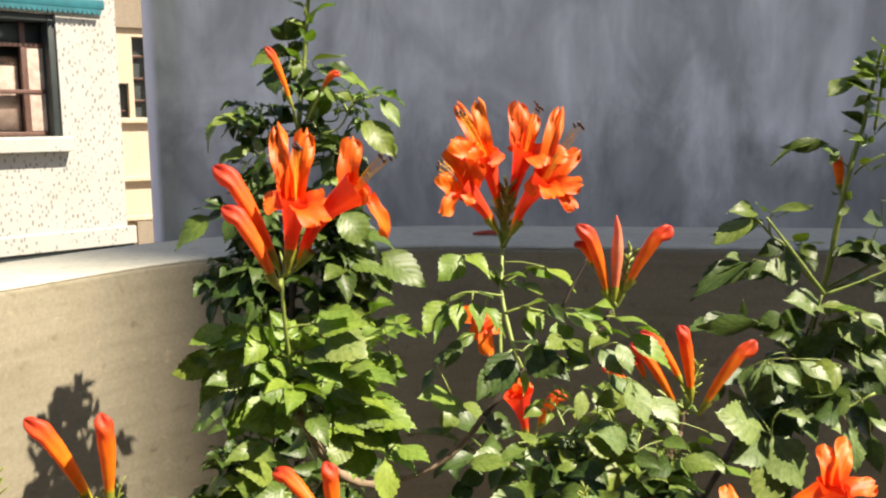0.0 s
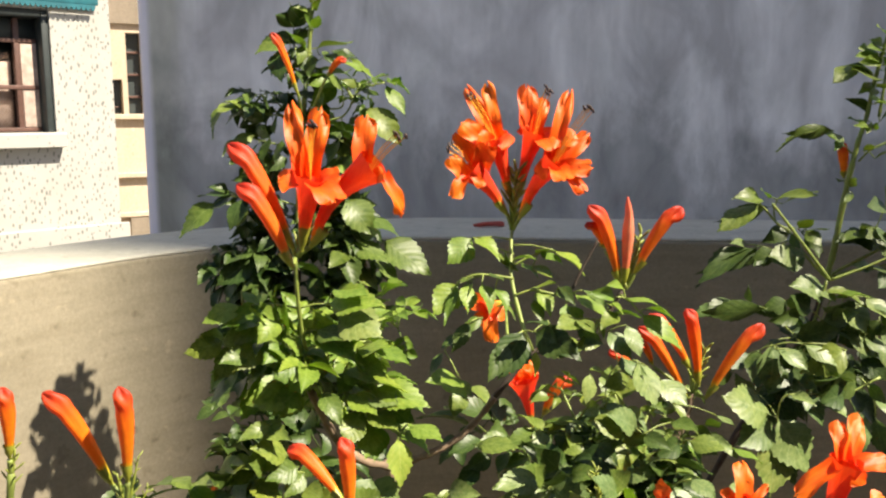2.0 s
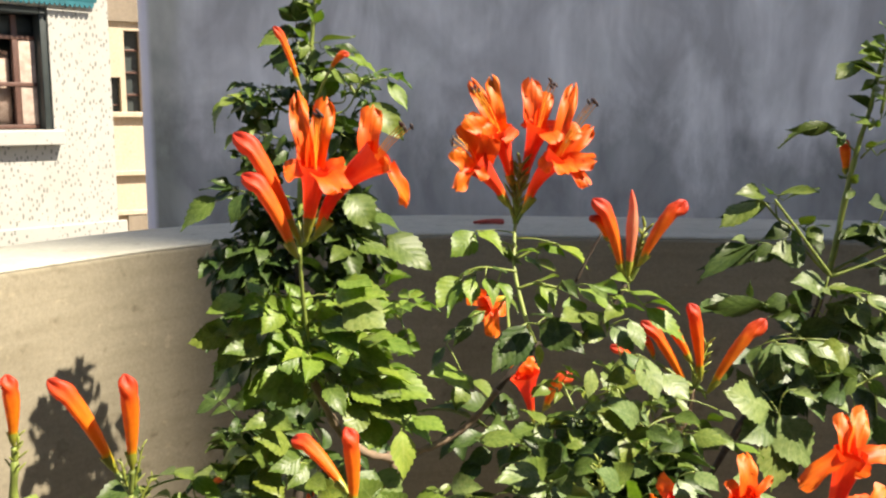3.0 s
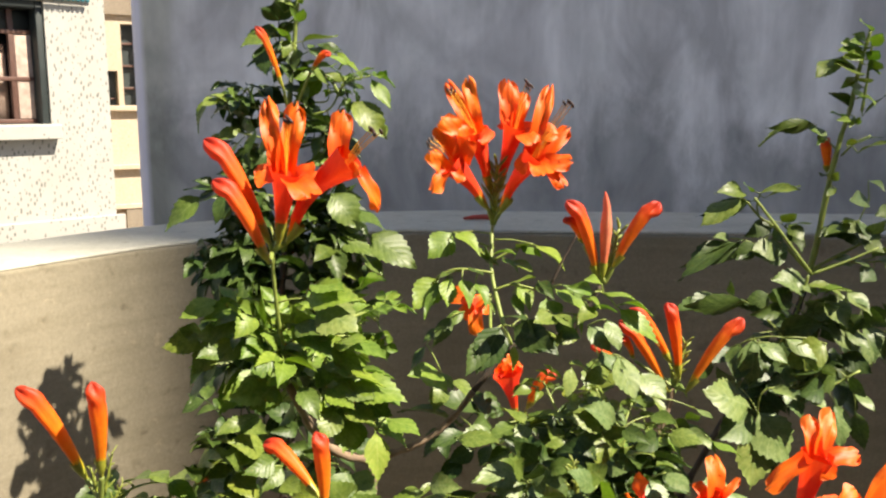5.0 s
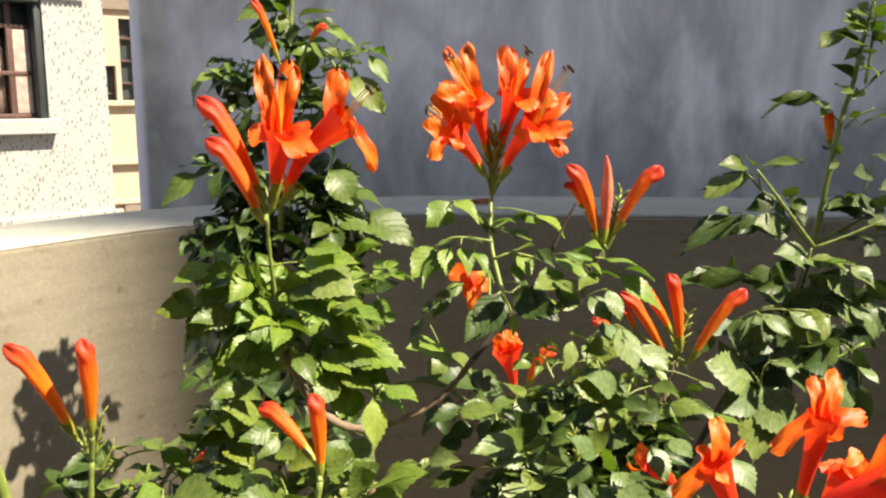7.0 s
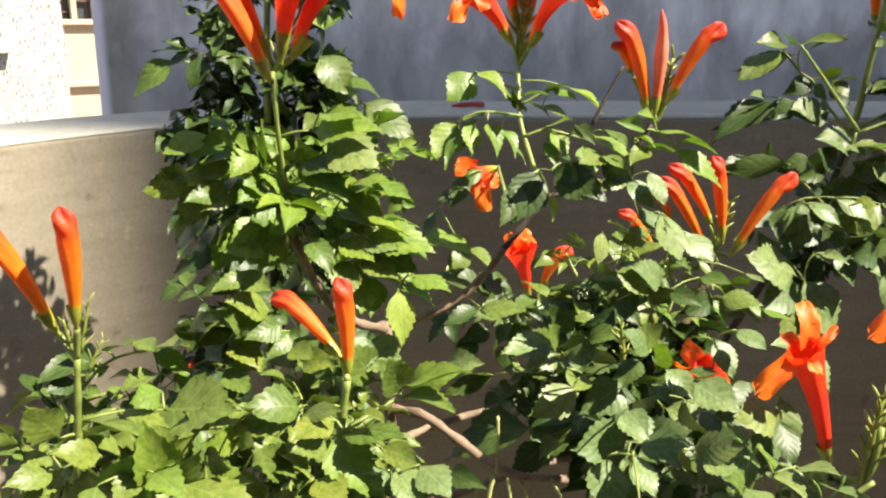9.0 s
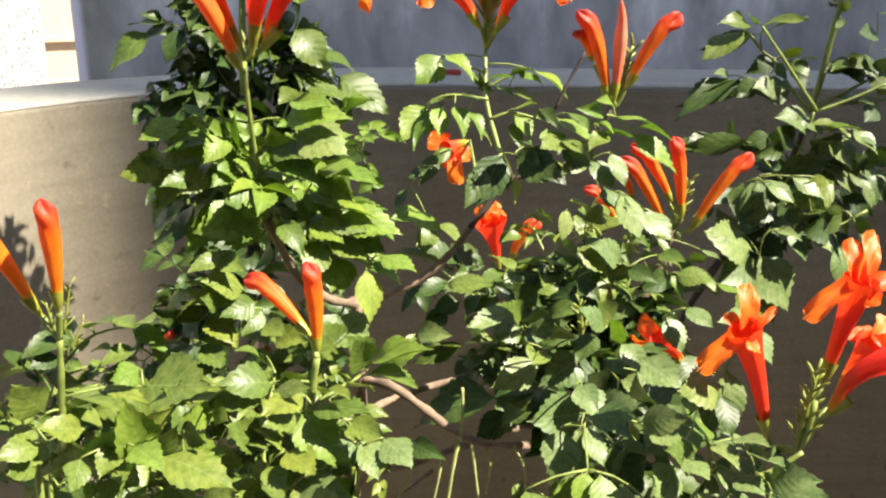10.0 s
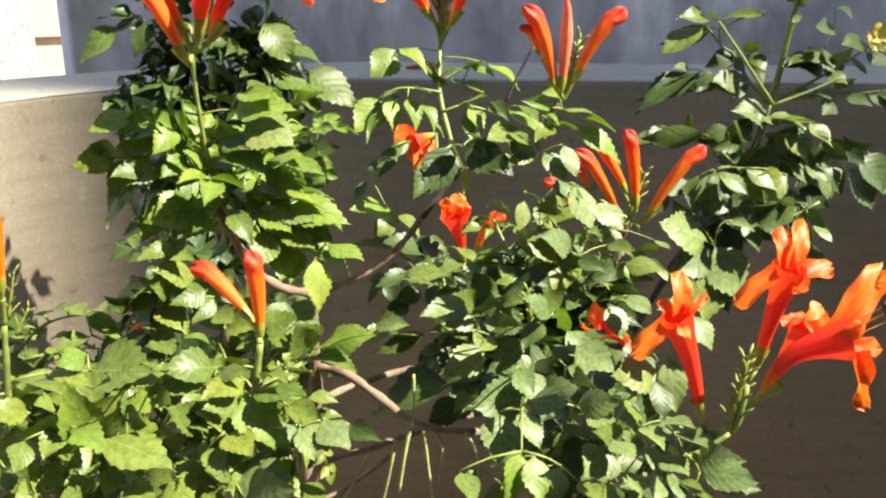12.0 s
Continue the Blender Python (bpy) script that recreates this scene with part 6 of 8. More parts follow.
blade(mid_shrub, (0.119, 0.559, 0.961), (0.127, 0.547, 0.959), SUNNY, "dusty", 0.7)
blade(mid_shrub, (0.122, 0.556, 0.955), (0.128, 0.544, 0.955), GLINT, "dusty", 0.7)
blade(mid_shrub, (0.133, 0.561, 0.958), (0.139, 0.549, 0.964), SUNNY, "dusty", 0.7)
blade(mid_shrub, (0.120, 0.555, 0.945), (0.128, 0.543, 0.945), GLINT, "fresh", 0.7)
blade(mid_shrub, (0.125, 0.555, 0.941), (0.131, 0.543, 0.937), GLINT, "fresh", 0.7)
blade(mid_shrub, (0.135, 0.559, 0.950), (0.139, 0.547, 0.950), GLINT, "dusty", 0.7)
blade(mid_shrub, (0.136, 0.555, 0.944), (0.142, 0.543, 0.945), SUNNY, "green", 0.7)
blade(mid_shrub, (0.128, 0.555, 0.959), (0.118, 0.543, 0.968), GLINT, "green", 0.6)
blade(mid_shrub, (0.129, 0.561, 0.944), (0.117, 0.549, 0.953), SUNNY, "fresh", 0.7)
blade(mid_shrub, (0.141, 0.563, 0.952), (0.146, 0.551, 0.959), SUNNY, "dusty", 0.6)
blade(mid_shrub, (0.145, 0.565, 0.945), (0.150, 0.553, 0.950), SUNNY, "green", 0.6)
blade(mid_shrub, (0.140, 0.556, 0.937), (0.145, 0.544, 0.936), GLINT, "green", 0.7)
blade(mid_shrub, (0.127, 0.559, 0.932), (0.118, 0.547, 0.930), AWAY, "dark")
blade(mid_shrub, (0.117, 0.558, 0.924), (0.132, 0.546, 0.926), GLINT, "dusty", 1.1)
shoot(mid_shrub, [(0.120, 0.560, 0.950), (0.120, 0.560, 0.937), (0.119, 0.560, 0.925)], .0010, .0008)
blade(mid_shrub, (0.146, 0.561, 0.964), (0.155, 0.549, 0.956), SUNNY, "green", 0.7)
blade(mid_shrub, (0.174, 0.560, 0.957), (0.180, 0.548, 0.956), GLINT, "dusty", 0.6)
blade(mid_shrub, (0.149, 0.565, 0.937), (0.164, 0.553, 0.933), SUNNY, "fresh", 0.8)
blade(mid_shrub, (0.153, 0.558, 0.944), (0.164, 0.546, 0.932), GLINT, "fresh", 0.7)
blade(mid_shrub, (0.163, 0.555, 0.944), (0.176, 0.543, 0.946), GLINT, "dusty", 0.7)
blade(mid_shrub, (0.174, 0.562, 0.943), (0.184, 0.550, 0.937), GLINT, "dusty", 0.8)
blade(mid_shrub, (0.183, 0.556, 0.938), (0.196, 0.544, 0.936), LEVEL, "fresh", 0.7)
blade(mid_shrub, (0.144, 0.562, 0.919), (0.148, 0.550, 0.930), GLINT, "dusty", 0.7)
blade(mid_shrub, (0.154, 0.560, 0.953), (0.161, 0.548, 0.950), SUNNY, "green", 0.7)
blade(mid_shrub, (0.163, 0.565, 0.948), (0.170, 0.553, 0.945), AWAY, "dark")
blade(mid_shrub, (0.168, 0.561, 0.949), (0.173, 0.549, 0.957), SUNNY, "green", 0.6)
blade(mid_shrub, (0.152, 0.561, 0.931), (0.158, 0.549, 0.930), GLINT, "dusty", 0.7)
blade(mid_shrub, (0.137, 0.557, 0.929), (0.143, 0.545, 0.926), AWAY, "dark")
blade(mid_shrub, (0.132, 0.561, 0.968), (0.139, 0.549, 0.969), GLINT, "dusty", 0.6)
blade(mid_shrub, (0.149, 0.557, 0.961), (0.135, 0.545, 0.969), GLINT, "green", 0.6)
blade(mid_shrub, (0.063, 0.523, 0.933), (0.039, 0.511, 0.934), SUNNY, "dusty", 0.7)
blade(mid_shrub, (0.066, 0.520, 0.929), (0.051, 0.508, 0.929), GLINT, "dusty")
blade(mid_shrub, (0.064, 0.516, 0.933), (0.058, 0.504, 0.947), GLINT, "green")
blade(mid_shrub, (0.067, 0.517, 0.931), (0.072, 0.505, 0.943), GLINT, "dusty")
blade(mid_shrub, (0.068, 0.518, 0.928), (0.083, 0.506, 0.937), GLINT, "dusty", 1.1)
blade(mid_shrub, (0.069, 0.523, 0.925), (0.074, 0.511, 0.920), GLINT, "dusty", 1.1)
shoot(mid_shrub, [(0.070, 0.520, 0.907), (0.068, 0.520, 0.919), (0.067, 0.520, 0.928)], .0009, .0007)
blade(mid_shrub, (0.056, 0.616, 0.920), (0.033, 0.604, 0.921), SUNNY, "green", 0.8)
blade(mid_shrub, (0.039, 0.623, 0.917), (0.014, 0.611, 0.917), LEVEL, "dark", 0.6)
blade(mid_shrub, (0.046, 0.622, 0.875), (0.014, 0.610, 0.868), AWAY, "dark", 0.5)
blade(mid_shrub, (0.073, 0.615, 0.877), (0.051, 0.603, 0.886), LEVEL, "dusty", 0.5)
blade(mid_shrub, (0.069, 0.622, 0.906), (0.048, 0.610, 0.905), SIDE, "green", 0.6)
blade(mid_shrub, (0.053, 0.615, 0.913), (0.044, 0.603, 0.905), AWAY, "dark")
blade(mid_shrub, (0.075, 0.615, 0.916), (0.059, 0.603, 0.927), FACING, "dark", 0.7)
blade(mid_shrub, (0.080, 0.621, 0.922), (0.089, 0.609, 0.934), SUNNY, "green", 0.6)
blade(mid_shrub, (0.083, 0.617, 0.931), (0.100, 0.605, 0.939), SUNNY, "green", 0.6)
blade(mid_shrub, (0.042, 0.625, 0.905), (0.026, 0.613, 0.902), AWAY, "dark")
blade(mid_shrub, (0.021, 0.620, 0.951), (0.015, 0.608, 0.949), GLINT, "green", 0.7)
blade(mid_shrub, (0.034, 0.618, 0.900), (0.018, 0.606, 0.893), AWAY, "dark")
blade(mid_shrub, (0.026, 0.624, 0.883), (0.018, 0.612, 0.880), GLINT, "green", 0.8)
blade(mid_shrub, (0.018, 0.614, 0.885), (0.001, 0.602, 0.883), LEVEL, "green", 0.4)
shoot(mid_shrub, [(0.072, 0.620, 0.923), (0.064, 0.620, 0.906), (0.057, 0.620, 0.882)], .0008, .0006)
blade(mid_shrub, (0.096, 0.623, 0.913), (0.105, 0.611, 0.925), AWAY, "dark")
blade(mid_shrub, (0.083, 0.615, 0.908), (0.093, 0.603, 0.905), FACING, "dark")
blade(mid_shrub, (0.059, 0.466, 0.942), (0.062, 0.454, 0.937), GLINT, "green", 0.9)
blade(mid_shrub, (0.067, 0.475, 0.928), (0.046, 0.463, 0.923), GLINT, "dusty", 0.85)
blade(mid_shrub, (0.086, 0.472, 0.932), (0.069, 0.460, 0.925), GLINT, "dusty", 1.2)
blade(mid_shrub, (0.069, 0.467, 0.937), (0.061, 0.455, 0.937), GLINT, "green", 0.7)
blade(mid_shrub, (0.095, 0.465, 0.949), (0.084, 0.453, 0.963), GLINT, "dusty", 0.8)
blade(mid_shrub, (0.102, 0.476, 0.948), (0.092, 0.464, 0.961), FACING, "green")
blade(mid_shrub, (0.100, 0.472, 0.940), (0.102, 0.460, 0.953), SUNNY, "fresh", 0.8)
blade(mid_shrub, (0.091, 0.474, 0.931), (0.098, 0.462, 0.940), SUNNY, "green", 0.8)
blade(mid_shrub, (0.103, 0.466, 0.941), (0.112, 0.454, 0.934), GLINT, "dusty", 1.1)
blade(mid_shrub, (0.097, 0.471, 0.932), (0.103, 0.459, 0.930), GLINT, "dusty", 0.9)
blade(mid_shrub, (0.098, 0.468, 0.927), (0.092, 0.456, 0.923), AWAY, "dark")
blade(mid_shrub, (0.112, 0.467, 0.926), (0.124, 0.455, 0.919), GLINT, "dusty", 1.1)
blade(mid_shrub, (0.104, 0.468, 0.921), (0.120, 0.456, 0.919), GLINT, "dusty", 0.8)
blade(mid_shrub, (0.105, 0.471, 0.913), (0.114, 0.459, 0.913), GLINT, "dusty", 0.8)
blade(mid_shrub, (0.080, 0.468, 0.943), (0.070, 0.456, 0.951), AWAY, "green")
blade(mid_shrub, (0.092, 0.469, 0.946), (0.081, 0.457, 0.939), AWAY, "dark")
blade(mid_shrub, (0.089, 0.466, 0.919), (0.094, 0.454, 0.930), GLINT, "dusty", 0.7)
blade(mid_shrub, (0.104, 0.474, 0.905), (0.113, 0.462, 0.904), AWAY, "dark")
blade(mid_shrub, (0.074, 0.422, 0.942), (0.078, 0.410, 0.934), GLINT, "dusty", 1.4)
blade(mid_shrub, (0.081, 0.424, 0.926), (0.093, 0.412, 0.937), GLINT, "dusty", 1.1)
blade(mid_shrub, (0.082, 0.419, 0.927), (0.091, 0.407, 0.928), GLINT, "dusty", 0.9)
blade(mid_shrub, (0.077, 0.424, 0.927), (0.055, 0.412, 0.931), GLINT, "dusty", 1.1)
blade(mid_shrub, (0.075, 0.420, 0.924), (0.063, 0.408, 0.906), GLINT, "dusty", 1.3)
blade(mid_shrub, (0.077, 0.421, 0.922), (0.082, 0.409, 0.912), GLINT, "dusty", 1.1)
blade(mid_shrub, (0.093, 0.421, 0.916), (0.099, 0.409, 0.916), GLINT, "dusty", 0.8)
blade(mid_shrub, (0.097, 0.423, 0.917), (0.098, 0.411, 0.928), SUNNY, "dusty", 0.7)
blade(mid_shrub, (0.104, 0.419, 0.908), (0.092, 0.407, 0.903), FACING, "dark", 1.2)
blade(mid_shrub, (0.110, 0.415, 0.924), (0.100, 0.403, 0.922), SUNNY, "dusty")
blade(mid_shrub, (0.111, 0.414, 0.916), (0.117, 0.402, 0.920), GLINT, "dusty", 1.1)
blade(mid_shrub, (0.115, 0.416, 0.920), (0.103, 0.404, 0.921), GLINT, "dusty")
blade(mid_shrub, (0.105, 0.414, 0.927), (0.115, 0.402, 0.935), SUNNY, "green", 0.9)
blade(mid_shrub, (0.118, 0.425, 0.923), (0.123, 0.413, 0.918), GLINT, "dusty", 0.8)
blade(mid_shrub, (0.122, 0.420, 0.927), (0.122, 0.408, 0.918), GLINT, "fresh", 1.1)
blade(mid_shrub, (0.121, 0.423, 0.906), (0.126, 0.411, 0.904), GLINT, "dusty", 1.2)
blade(mid_shrub, (0.115, 0.414, 0.905), (0.105, 0.402, 0.899), GLINT, "dusty", 1.1)
blade(mid_shrub, (0.131, 0.420, 0.915), (0.139, 0.408, 0.915), LEVEL, "dusty", 0.8)
blade(mid_shrub, (0.138, 0.425, 0.917), (0.147, 0.413, 0.912), GLINT, "dusty", 0.8)
blade(mid_shrub, (0.133, 0.421, 0.904), (0.139, 0.409, 0.907), GLINT, "dusty", 0.8)
blade(mid_shrub, (0.146, 0.419, 0.906), (0.151, 0.407, 0.903), GLINT, "dusty")
blade(mid_shrub, (0.145, 0.420, 0.900), (0.147, 0.408, 0.896), GLINT, "dusty")
blade(mid_shrub, (0.147, 0.415, 0.911), (0.149, 0.403, 0.921), GLINT, "dusty", 0.9)
blade(mid_shrub, (0.155, 0.416, 0.914), (0.158, 0.404, 0.915), GLINT, "dusty")
blade(mid_shrub, (0.154, 0.416, 0.894), (0.166, 0.404, 0.903), GLINT, "dusty")
blade(mid_shrub, (0.156, 0.418, 0.890), (0.178, 0.406, 0.890), GLINT, "dusty", 0.85)
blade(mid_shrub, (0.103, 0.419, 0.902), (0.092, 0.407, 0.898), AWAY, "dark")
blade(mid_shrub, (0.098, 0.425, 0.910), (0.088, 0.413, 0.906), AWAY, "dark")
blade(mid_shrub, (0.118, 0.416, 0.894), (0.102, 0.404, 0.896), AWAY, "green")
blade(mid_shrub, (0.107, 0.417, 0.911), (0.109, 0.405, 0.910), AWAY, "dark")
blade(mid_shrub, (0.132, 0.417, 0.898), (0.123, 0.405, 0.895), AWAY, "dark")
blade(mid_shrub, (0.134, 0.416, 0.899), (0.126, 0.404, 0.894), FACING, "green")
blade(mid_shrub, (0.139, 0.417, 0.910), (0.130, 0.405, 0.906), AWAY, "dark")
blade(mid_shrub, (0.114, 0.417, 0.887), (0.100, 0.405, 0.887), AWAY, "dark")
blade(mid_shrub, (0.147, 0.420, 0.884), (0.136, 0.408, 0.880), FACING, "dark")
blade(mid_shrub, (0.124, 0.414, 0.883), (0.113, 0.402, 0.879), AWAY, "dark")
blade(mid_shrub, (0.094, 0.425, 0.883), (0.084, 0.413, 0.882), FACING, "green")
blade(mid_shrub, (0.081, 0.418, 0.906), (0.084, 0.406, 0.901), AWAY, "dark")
blade(mid_shrub, (0.149, 0.455, 0.920), (0.139, 0.443, 0.900), FACING, "dusty", 0.85)
blade(mid_shrub, (0.150, 0.452, 0.933), (0.151, 0.440, 0.912), FACING, "dusty", 0.8)
blade(mid_shrub, (0.145, 0.452, 0.930), (0.123, 0.440, 0.930), GLINT, "dusty")
blade(mid_shrub, (0.131, 0.450, 0.921), (0.130, 0.438, 0.917), GLINT, "fresh")
blade(mid_shrub, (0.159, 0.455, 0.953), (0.167, 0.443, 0.942), GLINT, "dusty", 1.1)
blade(mid_shrub, (0.125, 0.445, 0.966), (0.132, 0.433, 0.965), GLINT, "dusty", 1.1)
blade(mid_shrub, (0.119, 0.452, 0.960), (0.124, 0.440, 0.950), GLINT, "dusty", 1.1)
blade(mid_shrub, (0.135, 0.447, 0.942), (0.124, 0.435, 0.936), AWAY, "dark")
blade(mid_shrub, (0.123, 0.452, 0.925), (0.112, 0.440, 0.922), AWAY, "dark")
blade(mid_shrub, (0.159, 0.453, 0.955), (0.145, 0.441, 0.963), SUNNY, "dusty", 0.7)
blade(mid_shrub, (0.114, 0.446, 0.919), (0.102, 0.434, 0.932), AWAY, "dark")
blade(mid_shrub, (0.117, 0.446, 0.949), (0.106, 0.434, 0.949), AWAY, "dark")
blade(mid_shrub, (0.091, 0.494, 0.856), (0.078, 0.482, 0.843), FACING, "fresh")
blade(mid_shrub, (0.103, 0.497, 0.847), (0.105, 0.485, 0.842), SUNNY, "fresh", 0.8)
blade(mid_shrub, (0.056, 0.495, 0.891), (0.040, 0.483, 0.884), FACING, "dark")
blade(mid_shrub, (0.058, 0.499, 0.890), (0.049, 0.487, 0.882), SUNNY, "dusty", 0.5)
blade(mid_shrub, (0.064, 0.506, 0.843), (0.062, 0.494, 0.835), GLINT, "green")
blade(mid_shrub, (0.065, 0.498, 0.893), (0.052, 0.486, 0.893), AWAY, "green")
blade(mid_shrub, (0.071, 0.498, 0.900), (0.058, 0.486, 0.900), AWAY, "dark")
blade(mid_shrub, (0.080, 0.500, 0.835), (0.069, 0.488, 0.829), FACING, "green")
blade(mid_shrub, (0.006, 0.554, 0.984), (0.020, 0.542, 0.977), SUNNY, "fresh", 0.9)
blade(mid_shrub, (0.019, 0.561, 0.973), (0.015, 0.549, 0.963), SUNNY, "green")
blade(mid_shrub, (0.026, 0.560, 0.939), (0.049, 0.548, 0.945), SUNNY, "green", 0.8)
blade(mid_shrub, (-0.009, 0.565, 0.954), (0.026, 0.553, 0.960), LEVEL, "dark", 0.5)
blade(mid_shrub, (0.010, 0.559, 0.909), (0.025, 0.547, 0.914), GLINT, "dusty")
blade(mid_shrub, (0.008, 0.557, 0.906), (-0.008, 0.545, 0.908), SUNNY, "green", 0.5)
blade(mid_shrub, (0.001, 0.557, 0.899), (0.029, 0.545, 0.911), LEVEL, "green", 0.5)
blade(mid_shrub, (0.070, 0.556, 0.913), (0.055, 0.544, 0.929), GLINT, "green", 1.1)
blade(mid_shrub, (0.074, 0.561, 0.908), (0.059, 0.549, 0.906), GLINT, "green", 1.1)
blade(mid_shrub, (0.074, 0.558, 0.912), (0.093, 0.546, 0.914), GLINT, "green", 1.1)
blade(mid_shrub, (0.064, 0.563, 0.896), (0.049, 0.551, 0.894), GLINT, "green")
blade(mid_shrub, (0.110, 0.517, 0.963), (0.092, 0.505, 0.974), GLINT, "green")
blade(mid_shrub, (0.116, 0.518, 0.964), (0.101, 0.506, 0.977), GLINT, "dusty")
blade(mid_shrub, (0.119, 0.517, 0.961), (0.129, 0.505, 0.959), FACING, "dark")
blade(mid_shrub, (0.137, 0.526, 0.965), (0.147, 0.514, 0.966), GLINT, "green")
blade(mid_shrub, (0.095, 0.524, 0.954), (0.103, 0.512, 0.947), FACING, "dark")
blade(mid_shrub, (0.111, 0.524, 0.954), (0.106, 0.512, 0.942), GLINT, "green", 1.1)
blade(mid_shrub, (0.121, 0.521, 0.948), (0.134, 0.509, 0.951), SUNNY, "green")
blade(mid_shrub, (0.142, 0.519, 0.956), (0.127, 0.507, 0.954), FACING, "dark")
blade(mid_shrub, (0.144, 0.516, 0.958), (0.159, 0.504, 0.959), GLINT, "green")
blade(mid_shrub, (0.124, 0.524, 0.954), (0.109, 0.512, 0.962), AWAY, "dark")
blade(mid_shrub, (0.073, 0.520, 0.939), (0.062, 0.508, 0.954), FACING, "dark")
blade(mid_shrub, (0.078, 0.514, 0.938), (0.089, 0.502, 0.946), GLINT, "green", 1.1)
blade(mid_shrub, (0.091, 0.516, 0.927), (0.077, 0.504, 0.926), FACING, "dark")
blade(mid_shrub, (0.090, 0.395, 0.965), (0.101, 0.383, 0.960), GLINT, "dusty", 1.1)
blade(mid_shrub, (0.068, 0.403, 0.951), (0.073, 0.391, 0.949), GLINT, "dusty")
blade(mid_shrub, (0.063, 0.405, 0.931), (0.061, 0.393, 0.917), GLINT, "dusty", 1.3)
blade(mid_shrub, (0.070, 0.396, 0.936), (0.076, 0.384, 0.929), GLINT, "dusty", 1.1)
blade(mid_shrub, (0.074, 0.404, 0.936), (0.087, 0.392, 0.942), GLINT, "dusty")
blade(mid_shrub, (0.093, 0.398, 0.936), (0.104, 0.386, 0.944), GLINT, "dusty")
blade(mid_shrub, (0.098, 0.402, 0.930), (0.108, 0.390, 0.929), GLINT, "dusty")
blade(mid_shrub, (0.128, 0.404, 0.948), (0.110, 0.392, 0.953), GLINT, "dusty")
blade(mid_shrub, (0.127, 0.401, 0.946), (0.127, 0.389, 0.936), FACING, "dark")
blade(mid_shrub, (0.105, 0.369, 0.953), (0.105, 0.357, 0.952), GLINT, "fresh", 1.1)
blade(mid_shrub, (0.096, 0.364, 0.937), (0.088, 0.352, 0.934), GLINT, "dusty", 1.2)
blade(mid_shrub, (0.097, 0.359, 0.943), (0.101, 0.347, 0.944), GLINT, "dusty")
blade(mid_shrub, (0.109, 0.365, 0.944), (0.114, 0.353, 0.946), GLINT, "dusty")
blade(mid_shrub, (0.117, 0.366, 0.946), (0.124, 0.354, 0.950), GLINT, "dusty")
blade(mid_shrub, (0.122, 0.361, 0.942), (0.128, 0.349, 0.947), SUNNY, "dusty")
blade(mid_shrub, (0.112, 0.364, 0.936), (0.116, 0.352, 0.933), GLINT, "dusty", 1.1)
blade(mid_shrub, (0.105, 0.363, 0.927), (0.107, 0.351, 0.927), GLINT, "dusty", 1.1)
blade(mid_shrub, (0.116, 0.359, 0.936), (0.121, 0.347, 0.937), GLINT, "dusty", 1.1)
blade(mid_shrub, (0.126, 0.363, 0.934), (0.128, 0.351, 0.947), GLINT, "dusty")
blade(mid_shrub, (0.131, 0.364, 0.929), (0.140, 0.352, 0.938), GLINT, "dusty")
blade(mid_shrub, (0.134, 0.365, 0.924), (0.149, 0.353, 0.928), GLINT, "dusty", 0.9)
blade(mid_shrub, (0.123, 0.367, 0.923), (0.125, 0.355, 0.921), GLINT, "dusty", 1.1)
blade(mid_shrub, (0.117, 0.364, 0.924), (0.114, 0.352, 0.922), GLINT, "dusty", 1.1)
blade(mid_shrub, (0.066, 0.371, 0.932), (0.061, 0.359, 0.920), GLINT, "fresh", 1.2)
blade(mid_shrub, (0.070, 0.369, 0.932), (0.071, 0.357, 0.921), GLINT, "fresh", 1.1)
blade(mid_shrub, (0.081, 0.370, 0.926), (0.078, 0.358, 0.921), GLINT, "green", 1.1)
blade(mid_shrub, (0.042, 0.367, 0.927), (0.046, 0.355, 0.923), GLINT, "green", 1.1)
blade(mid_shrub, (0.087, 0.367, 0.921), (0.093, 0.355, 0.921), GLINT, "green")
blade(mid_shrub, (0.102, 0.365, 0.919), (0.094, 0.353, 0.918), GLINT, "green")
blade(mid_shrub, (0.114, 0.369, 0.914), (0.106, 0.357, 0.912), GLINT, "green")
blade(mid_shrub, (0.132, 0.363, 0.919), (0.134, 0.351, 0.920), GLINT, "green")
blade(mid_shrub, (0.103, 0.366, 0.936), (0.093, 0.354, 0.948), GLINT, "green")
blade(mid_shrub, (0.127, 0.367, 0.919), (0.131, 0.355, 0.922), GLINT, "green")
shoot(mid_shrub, [(0.105, 0.365, 0.909), (0.119, 0.365, 0.926), (0.134, 0.365, 0.933), (0.144, 0.365, 0.940)], .0012, .0009)

# ---- the tall shrub at the right ----
right_shrub = shrub("tall open cape honeysuckle shrub with dark compound leaves")
fork_r = (0.302, 0.710, 1.002)
shoot(right_shrub, [(0.17, 0.78, 0.0), (0.17, 0.78, 0.5), (0.196, 0.720, 0.766), (0.236, 0.720, 0.867), (0.292, 0.715, 0.965), fork_r], 0.0045, 0.0022, 0, mat=bark_dark_shade, name="stem")
bud(right_shrub, (0.311, 0.707, 1.092), (0.305, 0.702, 1.117), "straight", joint=(0.314, 0.707, 1.086), fat=1.25)
bud(right_shrub, (0.316, 0.707, 1.101), (0.318, 0.705, 1.111), "straight", joint=(0.314, 0.707, 1.092), fat=0.7)

# leafy side shoots within the crown
bush(right_shrub, (0.285, 0.700, 0.947), (0.299, 0.700, 0.938), (0.044, 0.020, 0.018), 5, 3, 0.050, "mature_shaded", -1.0, 83)
